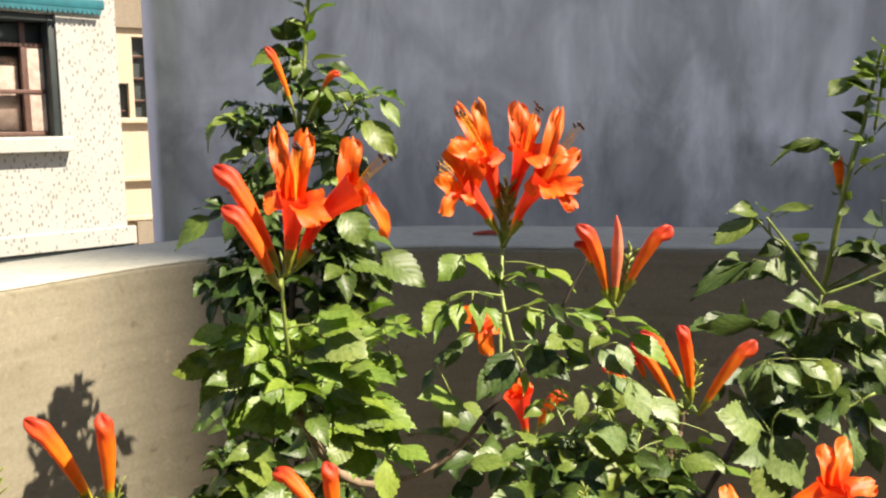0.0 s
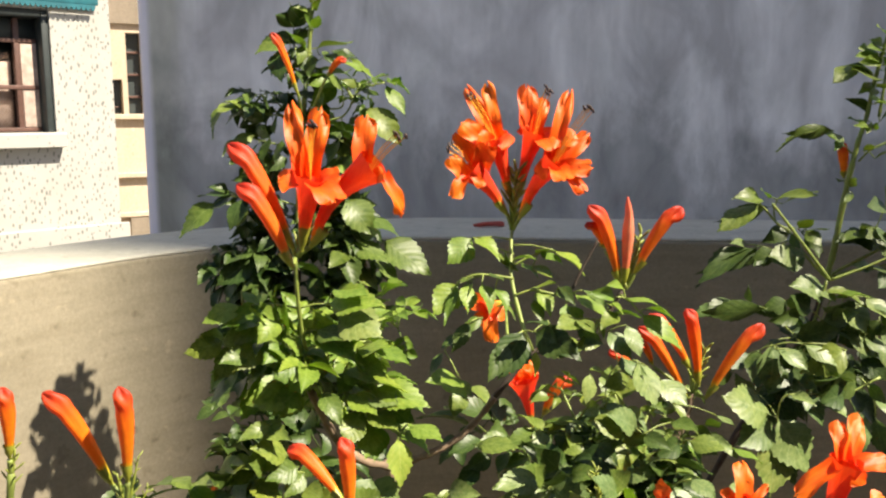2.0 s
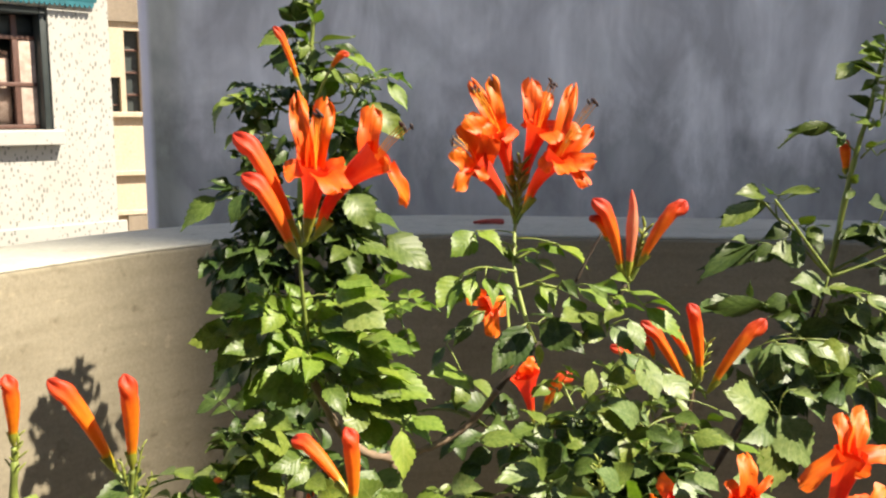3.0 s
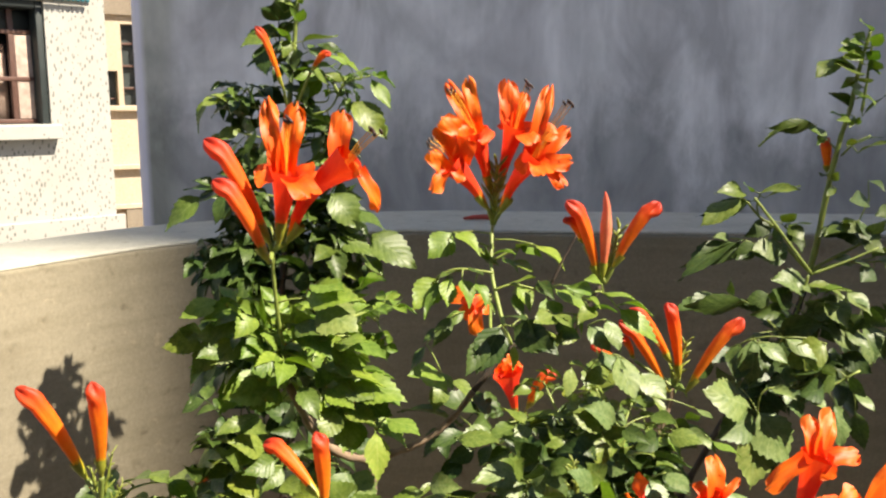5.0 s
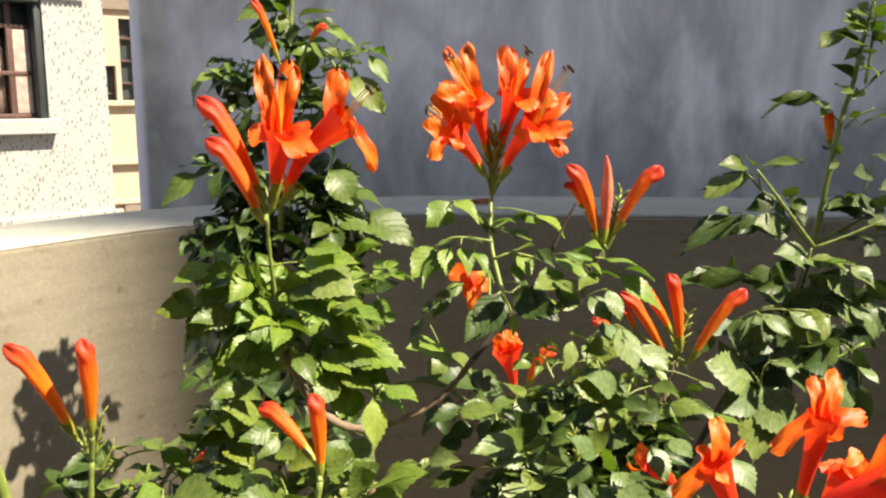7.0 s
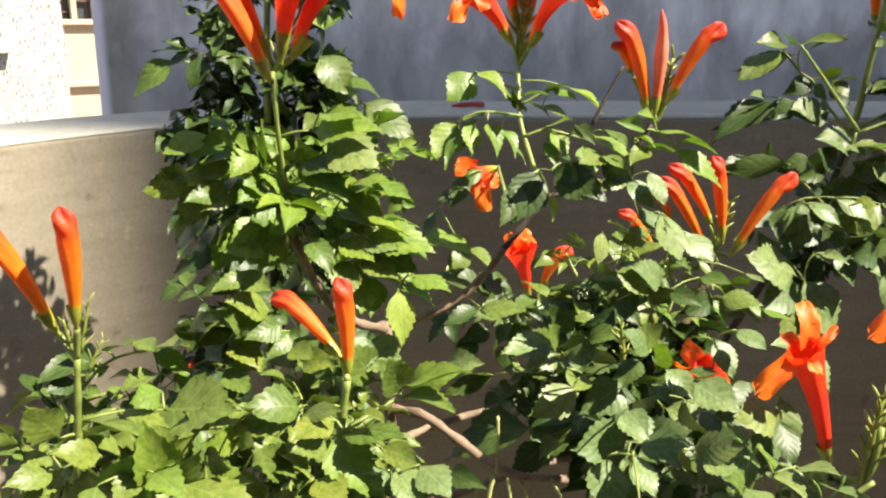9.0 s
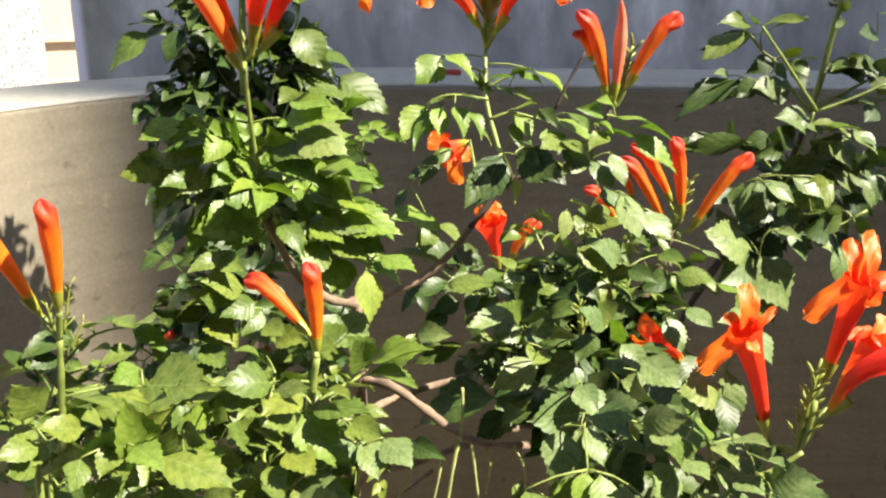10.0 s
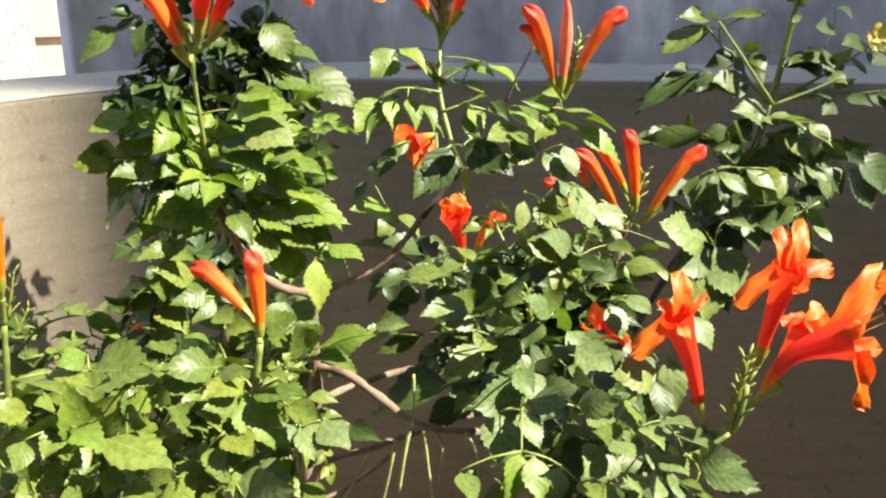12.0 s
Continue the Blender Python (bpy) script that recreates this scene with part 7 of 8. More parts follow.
# leaves
shoot(right_shrub, [(0.300, 0.700, 1.016), (0.304, 0.700, 1.035), (0.307, 0.700, 1.059), (0.311, 0.700, 1.086), (0.314, 0.700, 1.103), (0.317, 0.700, 1.118), (0.322, 0.700, 1.137), (0.325, 0.700, 1.157), (0.329, 0.700, 1.177), (0.333, 0.700, 1.194)], .0026, .0013)
blade(right_shrub, (0.330, 0.704, 1.181), (0.313, 0.692, 1.188), SUNNY, "fresh", 0.8)
blade(right_shrub, (0.330, 0.699, 1.177), (0.308, 0.687, 1.180), SUNNY, "fresh", 0.7)
blade(right_shrub, (0.333, 0.704, 1.184), (0.322, 0.692, 1.192), GLINT, "fresh", 0.8)
blade(right_shrub, (0.334, 0.702, 1.194), (0.321, 0.690, 1.200), SUNNY, "fresh", 0.8)
blade(right_shrub, (0.322, 0.698, 1.166), (0.305, 0.686, 1.175), SUNNY, "green", 0.8)
blade(right_shrub, (0.311, 0.696, 1.175), (0.290, 0.684, 1.165), LEVEL, "green", 0.7)
blade(right_shrub, (0.325, 0.701, 1.161), (0.312, 0.689, 1.156), SUNNY, "fresh", 0.5)
blade(right_shrub, (0.327, 0.701, 1.145), (0.331, 0.689, 1.147), GLINT, "fresh", 1.1)
blade(right_shrub, (0.326, 0.705, 1.139), (0.310, 0.693, 1.149), SIDE, "dark", 0.6)
blade(right_shrub, (0.323, 0.706, 1.130), (0.307, 0.694, 1.135), SUNNY, "fresh", 0.5)
blade(right_shrub, (0.326, 0.701, 1.132), (0.317, 0.689, 1.127), SIDE, "green", 0.5)
blade(right_shrub, (0.331, 0.698, 1.173), (0.333, 0.686, 1.178), SUNNY, "fresh")
blade(right_shrub, (0.331, 0.705, 1.170), (0.337, 0.693, 1.167), SUNNY, "green")
blade(right_shrub, (0.324, 0.694, 1.157), (0.328, 0.682, 1.160), SUNNY, "green")
shoot(right_shrub, [(0.315, 0.700, 1.107), (0.304, 0.700, 1.117), (0.290, 0.700, 1.129)], .0007, .0005)
blade(right_shrub, (0.288, 0.695, 1.128), (0.253, 0.683, 1.120), LEVEL, "green", 0.55)
blade(right_shrub, (0.290, 0.701, 1.127), (0.298, 0.689, 1.119), GLINT, "fresh", 0.7)
blade(right_shrub, (0.305, 0.701, 1.119), (0.296, 0.689, 1.114), SUNNY, "fresh", 0.5)
shoot(right_shrub, [(0.318, 0.700, 1.103), (0.327, 0.700, 1.112), (0.339, 0.700, 1.118)], .0008, .0006)
blade(right_shrub, (0.325, 0.696, 1.112), (0.336, 0.684, 1.120), LEVEL, "dark", 0.8)
blade(right_shrub, (0.322, 0.702, 1.111), (0.324, 0.690, 1.116), SUNNY, "green", 0.5)
blade(right_shrub, (0.312, 0.705, 1.089), (0.301, 0.693, 1.088), AWAY, "dark", 0.5)
blade(right_shrub, (0.312, 0.699, 1.084), (0.312, 0.687, 1.092), SUNNY, "green", 0.5)
blade(right_shrub, (0.315, 0.699, 1.079), (0.304, 0.687, 1.075), SUNNY, "green", 0.4)
shoot(right_shrub, [(0.299, 0.700, 1.016), (0.288, 0.700, 1.027), (0.279, 0.700, 1.037), (0.269, 0.700, 1.051), (0.260, 0.700, 1.057), (0.250, 0.700, 1.068), (0.245, 0.700, 1.072)], .0013, .0008)
shoot(right_shrub, [(0.259, 0.700, 1.057), (0.257, 0.700, 1.067), (0.259, 0.700, 1.075)], .0008, .0005)
blade(right_shrub, (0.245, 0.697, 1.072), (0.214, 0.685, 1.060), LEVEL, "green", 0.65)
blade(right_shrub, (0.247, 0.697, 1.075), (0.227, 0.685, 1.081), SUNNY, "green", 0.8)
blade(right_shrub, (0.254, 0.706, 1.076), (0.245, 0.694, 1.083), SUNNY, "fresh", 0.7)
blade(right_shrub, (0.258, 0.699, 1.075), (0.278, 0.687, 1.083), SUNNY, "green", 0.75)
blade(right_shrub, (0.273, 0.706, 1.053), (0.252, 0.694, 1.046), FACING, "dark", 0.9)
blade(right_shrub, (0.278, 0.705, 1.052), (0.283, 0.693, 1.062), SUNNY, "green", 0.9)
blade(right_shrub, (0.279, 0.701, 1.050), (0.291, 0.689, 1.056), LEVEL, "green", 0.5)
blade(right_shrub, (0.281, 0.697, 1.053), (0.286, 0.685, 1.044), FACING, "green", 1.1)
blade(right_shrub, (0.287, 0.706, 1.044), (0.292, 0.694, 1.035), GLINT, "dusty", 0.9)
blade(right_shrub, (0.276, 0.700, 1.032), (0.256, 0.688, 1.036), GLINT, "dusty", 1.2)
blade(right_shrub, (0.259, 0.699, 1.036), (0.240, 0.687, 1.030), FACING, "dark")
blade(right_shrub, (0.247, 0.698, 1.040), (0.200, 0.686, 1.023), LEVEL, "dark", 0.5)
blade(right_shrub, (0.239, 0.706, 1.040), (0.227, 0.694, 1.044), GLINT, "dusty", 0.7)
blade(right_shrub, (0.279, 0.700, 1.039), (0.273, 0.688, 1.032), GLINT, "dusty", 0.6)
blade(right_shrub, (0.269, 0.697, 1.050), (0.269, 0.685, 1.042), AWAY, "dark")
shoot(right_shrub, [(0.300, 0.700, 1.016), (0.310, 0.700, 1.022), (0.323, 0.700, 1.029), (0.340, 0.700, 1.038)], .0011, .0007)
shoot(right_shrub, [(0.301, 0.700, 1.015), (0.315, 0.700, 1.020), (0.334, 0.700, 1.023), (0.349, 0.700, 1.026)], .0009, .0006)
blade(right_shrub, (0.318, 0.700, 1.047), (0.304, 0.688, 1.047), SUNNY, "dark", 0.8)
blade(right_shrub, (0.320, 0.695, 1.053), (0.325, 0.683, 1.056), SUNNY, "green")
blade(right_shrub, (0.333, 0.701, 1.047), (0.337, 0.689, 1.039), GLINT, "dusty", 1.1)
blade(right_shrub, (0.335, 0.699, 1.055), (0.319, 0.687, 1.049), SUNNY, "green", 0.9)
blade(right_shrub, (0.332, 0.698, 1.025), (0.338, 0.686, 1.024), GLINT, "dusty")
blade(right_shrub, (0.343, 0.703, 1.069), (0.325, 0.691, 1.071), GLINT, "dusty", 0.9)
blade(right_shrub, (0.341, 0.704, 1.039), (0.317, 0.692, 1.051), FACING, "dark")
blade(right_shrub, (0.338, 0.694, 1.045), (0.345, 0.682, 1.055), GLINT, "dusty")
blade(right_shrub, (0.347, 0.700, 1.026), (0.354, 0.688, 1.037), SUNNY, "green")
blade(right_shrub, (0.324, 0.697, 1.051), (0.305, 0.685, 1.050), LEVEL, "green", 0.6)
blade(right_shrub, (0.282, 0.665, 1.012), (0.259, 0.653, 1.020), GLINT, "dusty", 1.1)
blade(right_shrub, (0.280, 0.663, 1.014), (0.285, 0.651, 1.009), GLINT, "dusty")
blade(right_shrub, (0.285, 0.657, 1.008), (0.303, 0.645, 1.016), LEVEL, "fresh", 0.7)
blade(right_shrub, (0.295, 0.657, 1.009), (0.304, 0.645, 0.989), GLINT, "dusty", 1.4)
blade(right_shrub, (0.311, 0.656, 1.009), (0.318, 0.644, 1.003), GLINT, "dusty", 1.1)
blade(right_shrub, (0.283, 0.666, 1.016), (0.269, 0.654, 1.012), GLINT, "dusty", 0.8)
shoot(right_shrub, [(0.275, 0.680, 0.970), (0.267, 0.680, 0.978), (0.254, 0.680, 0.989), (0.235, 0.680, 0.997)], .0010, .0006)
blade(right_shrub, (0.235, 0.678, 0.997), (0.195, 0.666, 0.996), LEVEL, "dark", 0.8)
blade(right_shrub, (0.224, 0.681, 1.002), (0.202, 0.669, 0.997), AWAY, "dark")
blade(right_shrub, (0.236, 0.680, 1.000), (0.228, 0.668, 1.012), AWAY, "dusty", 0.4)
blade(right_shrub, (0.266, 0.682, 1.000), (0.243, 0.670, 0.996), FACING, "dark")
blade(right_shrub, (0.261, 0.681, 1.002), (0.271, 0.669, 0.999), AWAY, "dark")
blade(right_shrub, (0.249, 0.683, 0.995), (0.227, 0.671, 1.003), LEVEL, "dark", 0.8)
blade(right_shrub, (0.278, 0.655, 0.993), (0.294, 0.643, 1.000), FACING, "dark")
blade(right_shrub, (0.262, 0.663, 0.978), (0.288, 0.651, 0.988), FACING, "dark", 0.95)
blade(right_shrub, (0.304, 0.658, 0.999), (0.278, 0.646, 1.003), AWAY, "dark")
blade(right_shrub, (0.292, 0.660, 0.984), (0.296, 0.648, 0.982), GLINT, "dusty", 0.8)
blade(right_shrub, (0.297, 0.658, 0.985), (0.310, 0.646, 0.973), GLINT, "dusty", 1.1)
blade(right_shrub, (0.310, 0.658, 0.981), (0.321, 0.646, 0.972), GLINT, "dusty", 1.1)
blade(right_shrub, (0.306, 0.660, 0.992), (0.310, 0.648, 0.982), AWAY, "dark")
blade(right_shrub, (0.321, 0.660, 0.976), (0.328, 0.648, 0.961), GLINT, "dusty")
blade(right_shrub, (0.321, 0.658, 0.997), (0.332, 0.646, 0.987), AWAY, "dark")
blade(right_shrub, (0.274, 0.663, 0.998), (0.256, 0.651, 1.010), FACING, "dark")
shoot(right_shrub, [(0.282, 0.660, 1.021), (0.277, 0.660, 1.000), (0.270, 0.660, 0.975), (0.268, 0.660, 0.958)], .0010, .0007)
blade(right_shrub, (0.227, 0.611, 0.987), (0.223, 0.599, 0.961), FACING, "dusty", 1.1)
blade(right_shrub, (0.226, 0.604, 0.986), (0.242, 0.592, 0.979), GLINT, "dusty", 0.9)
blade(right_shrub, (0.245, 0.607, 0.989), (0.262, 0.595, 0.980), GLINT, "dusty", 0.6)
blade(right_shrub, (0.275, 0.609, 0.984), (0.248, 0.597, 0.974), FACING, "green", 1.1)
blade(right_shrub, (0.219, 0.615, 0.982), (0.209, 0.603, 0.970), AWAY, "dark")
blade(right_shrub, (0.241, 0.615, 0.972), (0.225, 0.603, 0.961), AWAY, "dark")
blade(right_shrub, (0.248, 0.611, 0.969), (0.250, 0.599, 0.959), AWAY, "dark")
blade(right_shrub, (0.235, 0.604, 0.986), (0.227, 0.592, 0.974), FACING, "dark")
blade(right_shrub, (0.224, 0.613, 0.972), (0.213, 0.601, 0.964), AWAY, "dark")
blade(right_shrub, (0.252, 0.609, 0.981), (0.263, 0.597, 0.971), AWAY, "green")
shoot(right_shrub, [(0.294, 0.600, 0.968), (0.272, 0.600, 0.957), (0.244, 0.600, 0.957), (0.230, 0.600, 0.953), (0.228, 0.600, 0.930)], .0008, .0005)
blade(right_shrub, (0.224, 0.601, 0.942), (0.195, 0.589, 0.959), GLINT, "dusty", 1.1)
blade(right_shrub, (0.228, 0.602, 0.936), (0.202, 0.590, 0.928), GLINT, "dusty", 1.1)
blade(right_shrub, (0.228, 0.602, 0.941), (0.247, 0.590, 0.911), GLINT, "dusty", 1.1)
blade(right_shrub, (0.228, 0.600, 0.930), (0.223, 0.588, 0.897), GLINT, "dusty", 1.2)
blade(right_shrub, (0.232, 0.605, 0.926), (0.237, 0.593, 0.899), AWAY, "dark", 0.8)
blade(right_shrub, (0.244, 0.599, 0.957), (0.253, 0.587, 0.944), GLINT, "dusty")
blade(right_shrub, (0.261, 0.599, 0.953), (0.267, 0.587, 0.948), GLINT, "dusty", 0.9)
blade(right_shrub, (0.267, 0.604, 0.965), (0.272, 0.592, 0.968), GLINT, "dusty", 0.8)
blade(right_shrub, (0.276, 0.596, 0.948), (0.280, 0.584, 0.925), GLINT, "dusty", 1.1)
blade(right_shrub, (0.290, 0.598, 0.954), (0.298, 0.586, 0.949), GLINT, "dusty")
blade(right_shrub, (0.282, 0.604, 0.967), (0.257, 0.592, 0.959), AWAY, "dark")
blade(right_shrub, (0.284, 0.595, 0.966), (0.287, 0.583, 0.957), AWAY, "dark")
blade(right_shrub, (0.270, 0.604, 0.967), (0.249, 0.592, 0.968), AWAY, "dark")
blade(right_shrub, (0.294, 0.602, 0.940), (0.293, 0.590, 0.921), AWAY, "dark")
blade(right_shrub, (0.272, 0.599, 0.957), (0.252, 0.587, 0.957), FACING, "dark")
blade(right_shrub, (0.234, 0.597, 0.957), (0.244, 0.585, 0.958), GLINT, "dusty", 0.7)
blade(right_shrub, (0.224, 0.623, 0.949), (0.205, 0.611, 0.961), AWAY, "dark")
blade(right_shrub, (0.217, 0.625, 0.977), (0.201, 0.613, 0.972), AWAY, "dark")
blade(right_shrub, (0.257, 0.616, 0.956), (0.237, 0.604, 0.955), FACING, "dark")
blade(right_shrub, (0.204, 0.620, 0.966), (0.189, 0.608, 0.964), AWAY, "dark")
blade(right_shrub, (0.305, 0.671, 0.980), (0.321, 0.659, 0.968), GLINT, "dusty", 1.1)
blade(right_shrub, (0.326, 0.670, 0.982), (0.343, 0.658, 0.962), GLINT, "dusty", 1.2)
blade(right_shrub, (0.345, 0.668, 0.976), (0.367, 0.656, 0.952), GLINT, "dusty", 1.1)
blade(right_shrub, (0.352, 0.666, 0.985), (0.373, 0.654, 0.965), GLINT, "dusty", 1.2)
blade(right_shrub, (0.371, 0.671, 0.974), (0.390, 0.659, 0.959), GLINT, "dusty", 1.1)
blade(right_shrub, (0.329, 0.674, 0.991), (0.345, 0.662, 0.988), AWAY, "dark")
blade(right_shrub, (0.342, 0.665, 0.990), (0.350, 0.653, 0.981), FACING, "dark")
blade(right_shrub, (0.313, 0.667, 0.988), (0.325, 0.655, 0.983), AWAY, "dark")
blade(right_shrub, (0.364, 0.674, 0.986), (0.344, 0.662, 0.993), AWAY, "dark")
shoot(right_shrub, [(0.303, 0.670, 0.986), (0.328, 0.670, 0.988), (0.358, 0.670, 0.983), (0.381, 0.670, 0.975)], .0009, .0006)
shoot(right_shrub, [(0.299, 0.700, 1.015), (0.316, 0.700, 1.019), (0.338, 0.700, 1.022), (0.368, 0.700, 1.024), (0.403, 0.700, 1.026)], .0009, .0006)
blade(right_shrub, (0.342, 0.704, 1.020), (0.344, 0.692, 1.013), GLINT, "dusty", 1.1)
blade(right_shrub, (0.351, 0.702, 1.025), (0.356, 0.690, 1.024), GLINT, "dusty", 0.9)
blade(right_shrub, (0.352, 0.694, 1.023), (0.365, 0.682, 1.018), GLINT, "dusty", 0.9)
blade(right_shrub, (0.374, 0.703, 1.024), (0.387, 0.691, 1.016), GLINT, "dusty")
blade(right_shrub, (0.380, 0.706, 1.024), (0.402, 0.694, 1.019), SUNNY, "dusty")
blade(right_shrub, (0.337, 0.706, 1.021), (0.321, 0.694, 1.027), GLINT, "dusty", 0.7)
shoot(right_shrub, [(0.304, 0.700, 1.018), (0.332, 0.700, 1.033), (0.352, 0.700, 1.045), (0.371, 0.700, 1.059), (0.379, 0.700, 1.066)], .0008, .0005)
blade(right_shrub, (0.334, 0.702, 1.048), (0.307, 0.690, 1.050), LEVEL, "dark", 0.6)
blade(right_shrub, (0.332, 0.695, 1.055), (0.337, 0.683, 1.046), GLINT, "dusty")
blade(right_shrub, (0.354, 0.704, 1.044), (0.333, 0.692, 1.042), SUNNY, "green", 0.7)
blade(right_shrub, (0.364, 0.697, 1.054), (0.378, 0.685, 1.046), GLINT, "dusty")
blade(right_shrub, (0.357, 0.702, 1.049), (0.364, 0.690, 1.042), GLINT, "dusty", 0.8)
blade(right_shrub, (0.342, 0.705, 1.084), (0.349, 0.693, 1.081), GLINT, "dusty")
blade(right_shrub, (0.369, 0.703, 1.058), (0.348, 0.691, 1.063), SUNNY, "green")
blade(right_shrub, (0.367, 0.696, 1.061), (0.371, 0.684, 1.056), SUNNY, "green", 0.8)
blade(right_shrub, (0.374, 0.698, 1.049), (0.387, 0.686, 1.047), GLINT, "dusty")
shoot(right_shrub, [(0.331, 0.700, 1.136), (0.333, 0.700, 1.157), (0.334, 0.700, 1.173), (0.335, 0.700, 1.189)], .0012, .0007)
blade(right_shrub, (0.332, 0.700, 1.181), (0.317, 0.688, 1.188), SUNNY, "fresh", 0.8)
blade(right_shrub, (0.333, 0.697, 1.182), (0.334, 0.685, 1.190), SUNNY, "fresh", 0.8)
blade(right_shrub, (0.329, 0.695, 1.175), (0.311, 0.683, 1.177), GLINT, "fresh", 0.7)
blade(right_shrub, (0.328, 0.695, 1.162), (0.304, 0.683, 1.170), SUNNY, "green", 0.9)
blade(right_shrub, (0.333, 0.698, 1.165), (0.336, 0.686, 1.172), SUNNY, "green")
blade(right_shrub, (0.335, 0.701, 1.169), (0.336, 0.689, 1.163), GLINT, "fresh")
blade(right_shrub, (0.332, 0.703, 1.153), (0.317, 0.691, 1.159), SIDE, "green", 0.6)
blade(right_shrub, (0.334, 0.703, 1.147), (0.322, 0.691, 1.151), GLINT, "fresh", 0.7)
blade(right_shrub, (0.334, 0.698, 1.147), (0.334, 0.686, 1.142), GLINT, "fresh", 0.8)
blade(right_shrub, (0.334, 0.705, 1.132), (0.342, 0.693, 1.146), SUNNY, "green", 0.6)
blade(right_shrub, (0.325, 0.697, 1.126), (0.310, 0.685, 1.132), SUNNY, "fresh", 0.4)
blade(right_shrub, (0.329, 0.703, 1.126), (0.327, 0.691, 1.132), SUNNY, "fresh", 0.4)
blade(right_shrub, (0.296, 0.695, 1.126), (0.262, 0.683, 1.124), AWAY, "dark", 0.45)
blade(right_shrub, (0.296, 0.703, 1.126), (0.302, 0.691, 1.118), GLINT, "dusty", 1.1)
blade(right_shrub, (0.331, 0.702, 1.105), (0.345, 0.690, 1.116), SUNNY, "green", 0.6)
blade(right_shrub, (0.256, 0.705, 1.069), (0.219, 0.693, 1.060), AWAY, "dark", 0.5)
blade(right_shrub, (0.264, 0.705, 1.071), (0.282, 0.693, 1.081), SUNNY, "green", 0.6)
blade(right_shrub, (0.281, 0.702, 1.048), (0.290, 0.690, 1.039), FACING, "dark")
blade(right_shrub, (0.285, 0.704, 1.030), (0.259, 0.692, 1.032), GLINT, "dusty", 1.1)
blade(right_shrub, (0.254, 0.703, 1.037), (0.208, 0.691, 1.022), AWAY, "dark", 0.42)
blade(right_shrub, (0.254, 0.701, 1.037), (0.241, 0.689, 1.028), FACING, "dark", 0.8)
blade(right_shrub, (0.337, 0.697, 1.040), (0.347, 0.685, 1.035), GLINT, "dusty", 1.1)
blade(right_shrub, (0.326, 0.700, 1.048), (0.337, 0.688, 1.051), SUNNY, "green", 0.7)
blade(right_shrub, (0.328, 0.705, 1.045), (0.310, 0.693, 1.045), SUNNY, "dark", 0.7)
blade(right_shrub, (0.348, 0.697, 1.018), (0.334, 0.685, 1.012), GLINT, "dusty")
blade(right_shrub, (0.284, 0.666, 1.007), (0.264, 0.654, 1.018), GLINT, "dusty")
blade(right_shrub, (0.281, 0.661, 1.013), (0.304, 0.649, 1.011), SUNNY, "green", 0.8)
blade(right_shrub, (0.293, 0.659, 1.005), (0.305, 0.647, 0.989), GLINT, "dusty", 1.1)
blade(right_shrub, (0.307, 0.654, 1.010), (0.318, 0.642, 0.998), GLINT, "dusty", 1.1)
blade(right_shrub, (0.267, 0.659, 0.998), (0.240, 0.647, 0.995), AWAY, "dark", 0.6)
blade(right_shrub, (0.239, 0.656, 1.001), (0.195, 0.644, 1.000), AWAY, "dark", 0.5)
blade(right_shrub, (0.304, 0.662, 0.983), (0.316, 0.650, 0.969), GLINT, "dusty", 1.1)
blade(right_shrub, (0.327, 0.665, 0.978), (0.334, 0.653, 0.962), GLINT, "dusty", 1.2)
blade(right_shrub, (0.297, 0.665, 0.986), (0.268, 0.653, 0.977), AWAY, "dark")
blade(right_shrub, (0.272, 0.661, 0.971), (0.287, 0.649, 0.965), SUNNY, "green")
blade(right_shrub, (0.244, 0.659, 0.976), (0.245, 0.647, 0.950), GLINT, "dusty", 1.2)
blade(right_shrub, (0.249, 0.655, 0.972), (0.265, 0.643, 0.955), FACING, "dark", 1.3)
blade(right_shrub, (0.281, 0.662, 0.966), (0.297, 0.650, 0.957), FACING, "dark", 1.1)
blade(right_shrub, (0.231, 0.661, 0.962), (0.243, 0.649, 0.958), AWAY, "dark")
blade(right_shrub, (0.293, 0.663, 0.974), (0.315, 0.651, 0.990), AWAY, "dark", 1.1)
blade(right_shrub, (0.308, 0.658, 0.963), (0.323, 0.646, 0.954), FACING, "dark", 1.2)
shoot(right_shrub, [(0.284, 0.660, 1.021), (0.262, 0.660, 1.049), (0.249, 0.660, 1.065), (0.240, 0.660, 1.076)], .0013, .0009)
shoot(right_shrub, [(0.284, 0.660, 1.021), (0.308, 0.660, 1.030), (0.331, 0.660, 1.040)], .0011, .0008)

# yellow blossom at the end of a side twig
heart = Vector((0.375, 0.700, 1.064))
for k in range(6):
    a = k * 1.05
    way = Vector((math.cos(a), -0.35, math.sin(a)))
    part("petal", YELLOW_PETAL, None, right_shrub, "yellow petal", at=Matrix.Translation(heart) @ frame_of(way, (0.1, -1, 0.2)) @ Matrix.Diagonal((0.009, 0.012, 0.010, 1)))

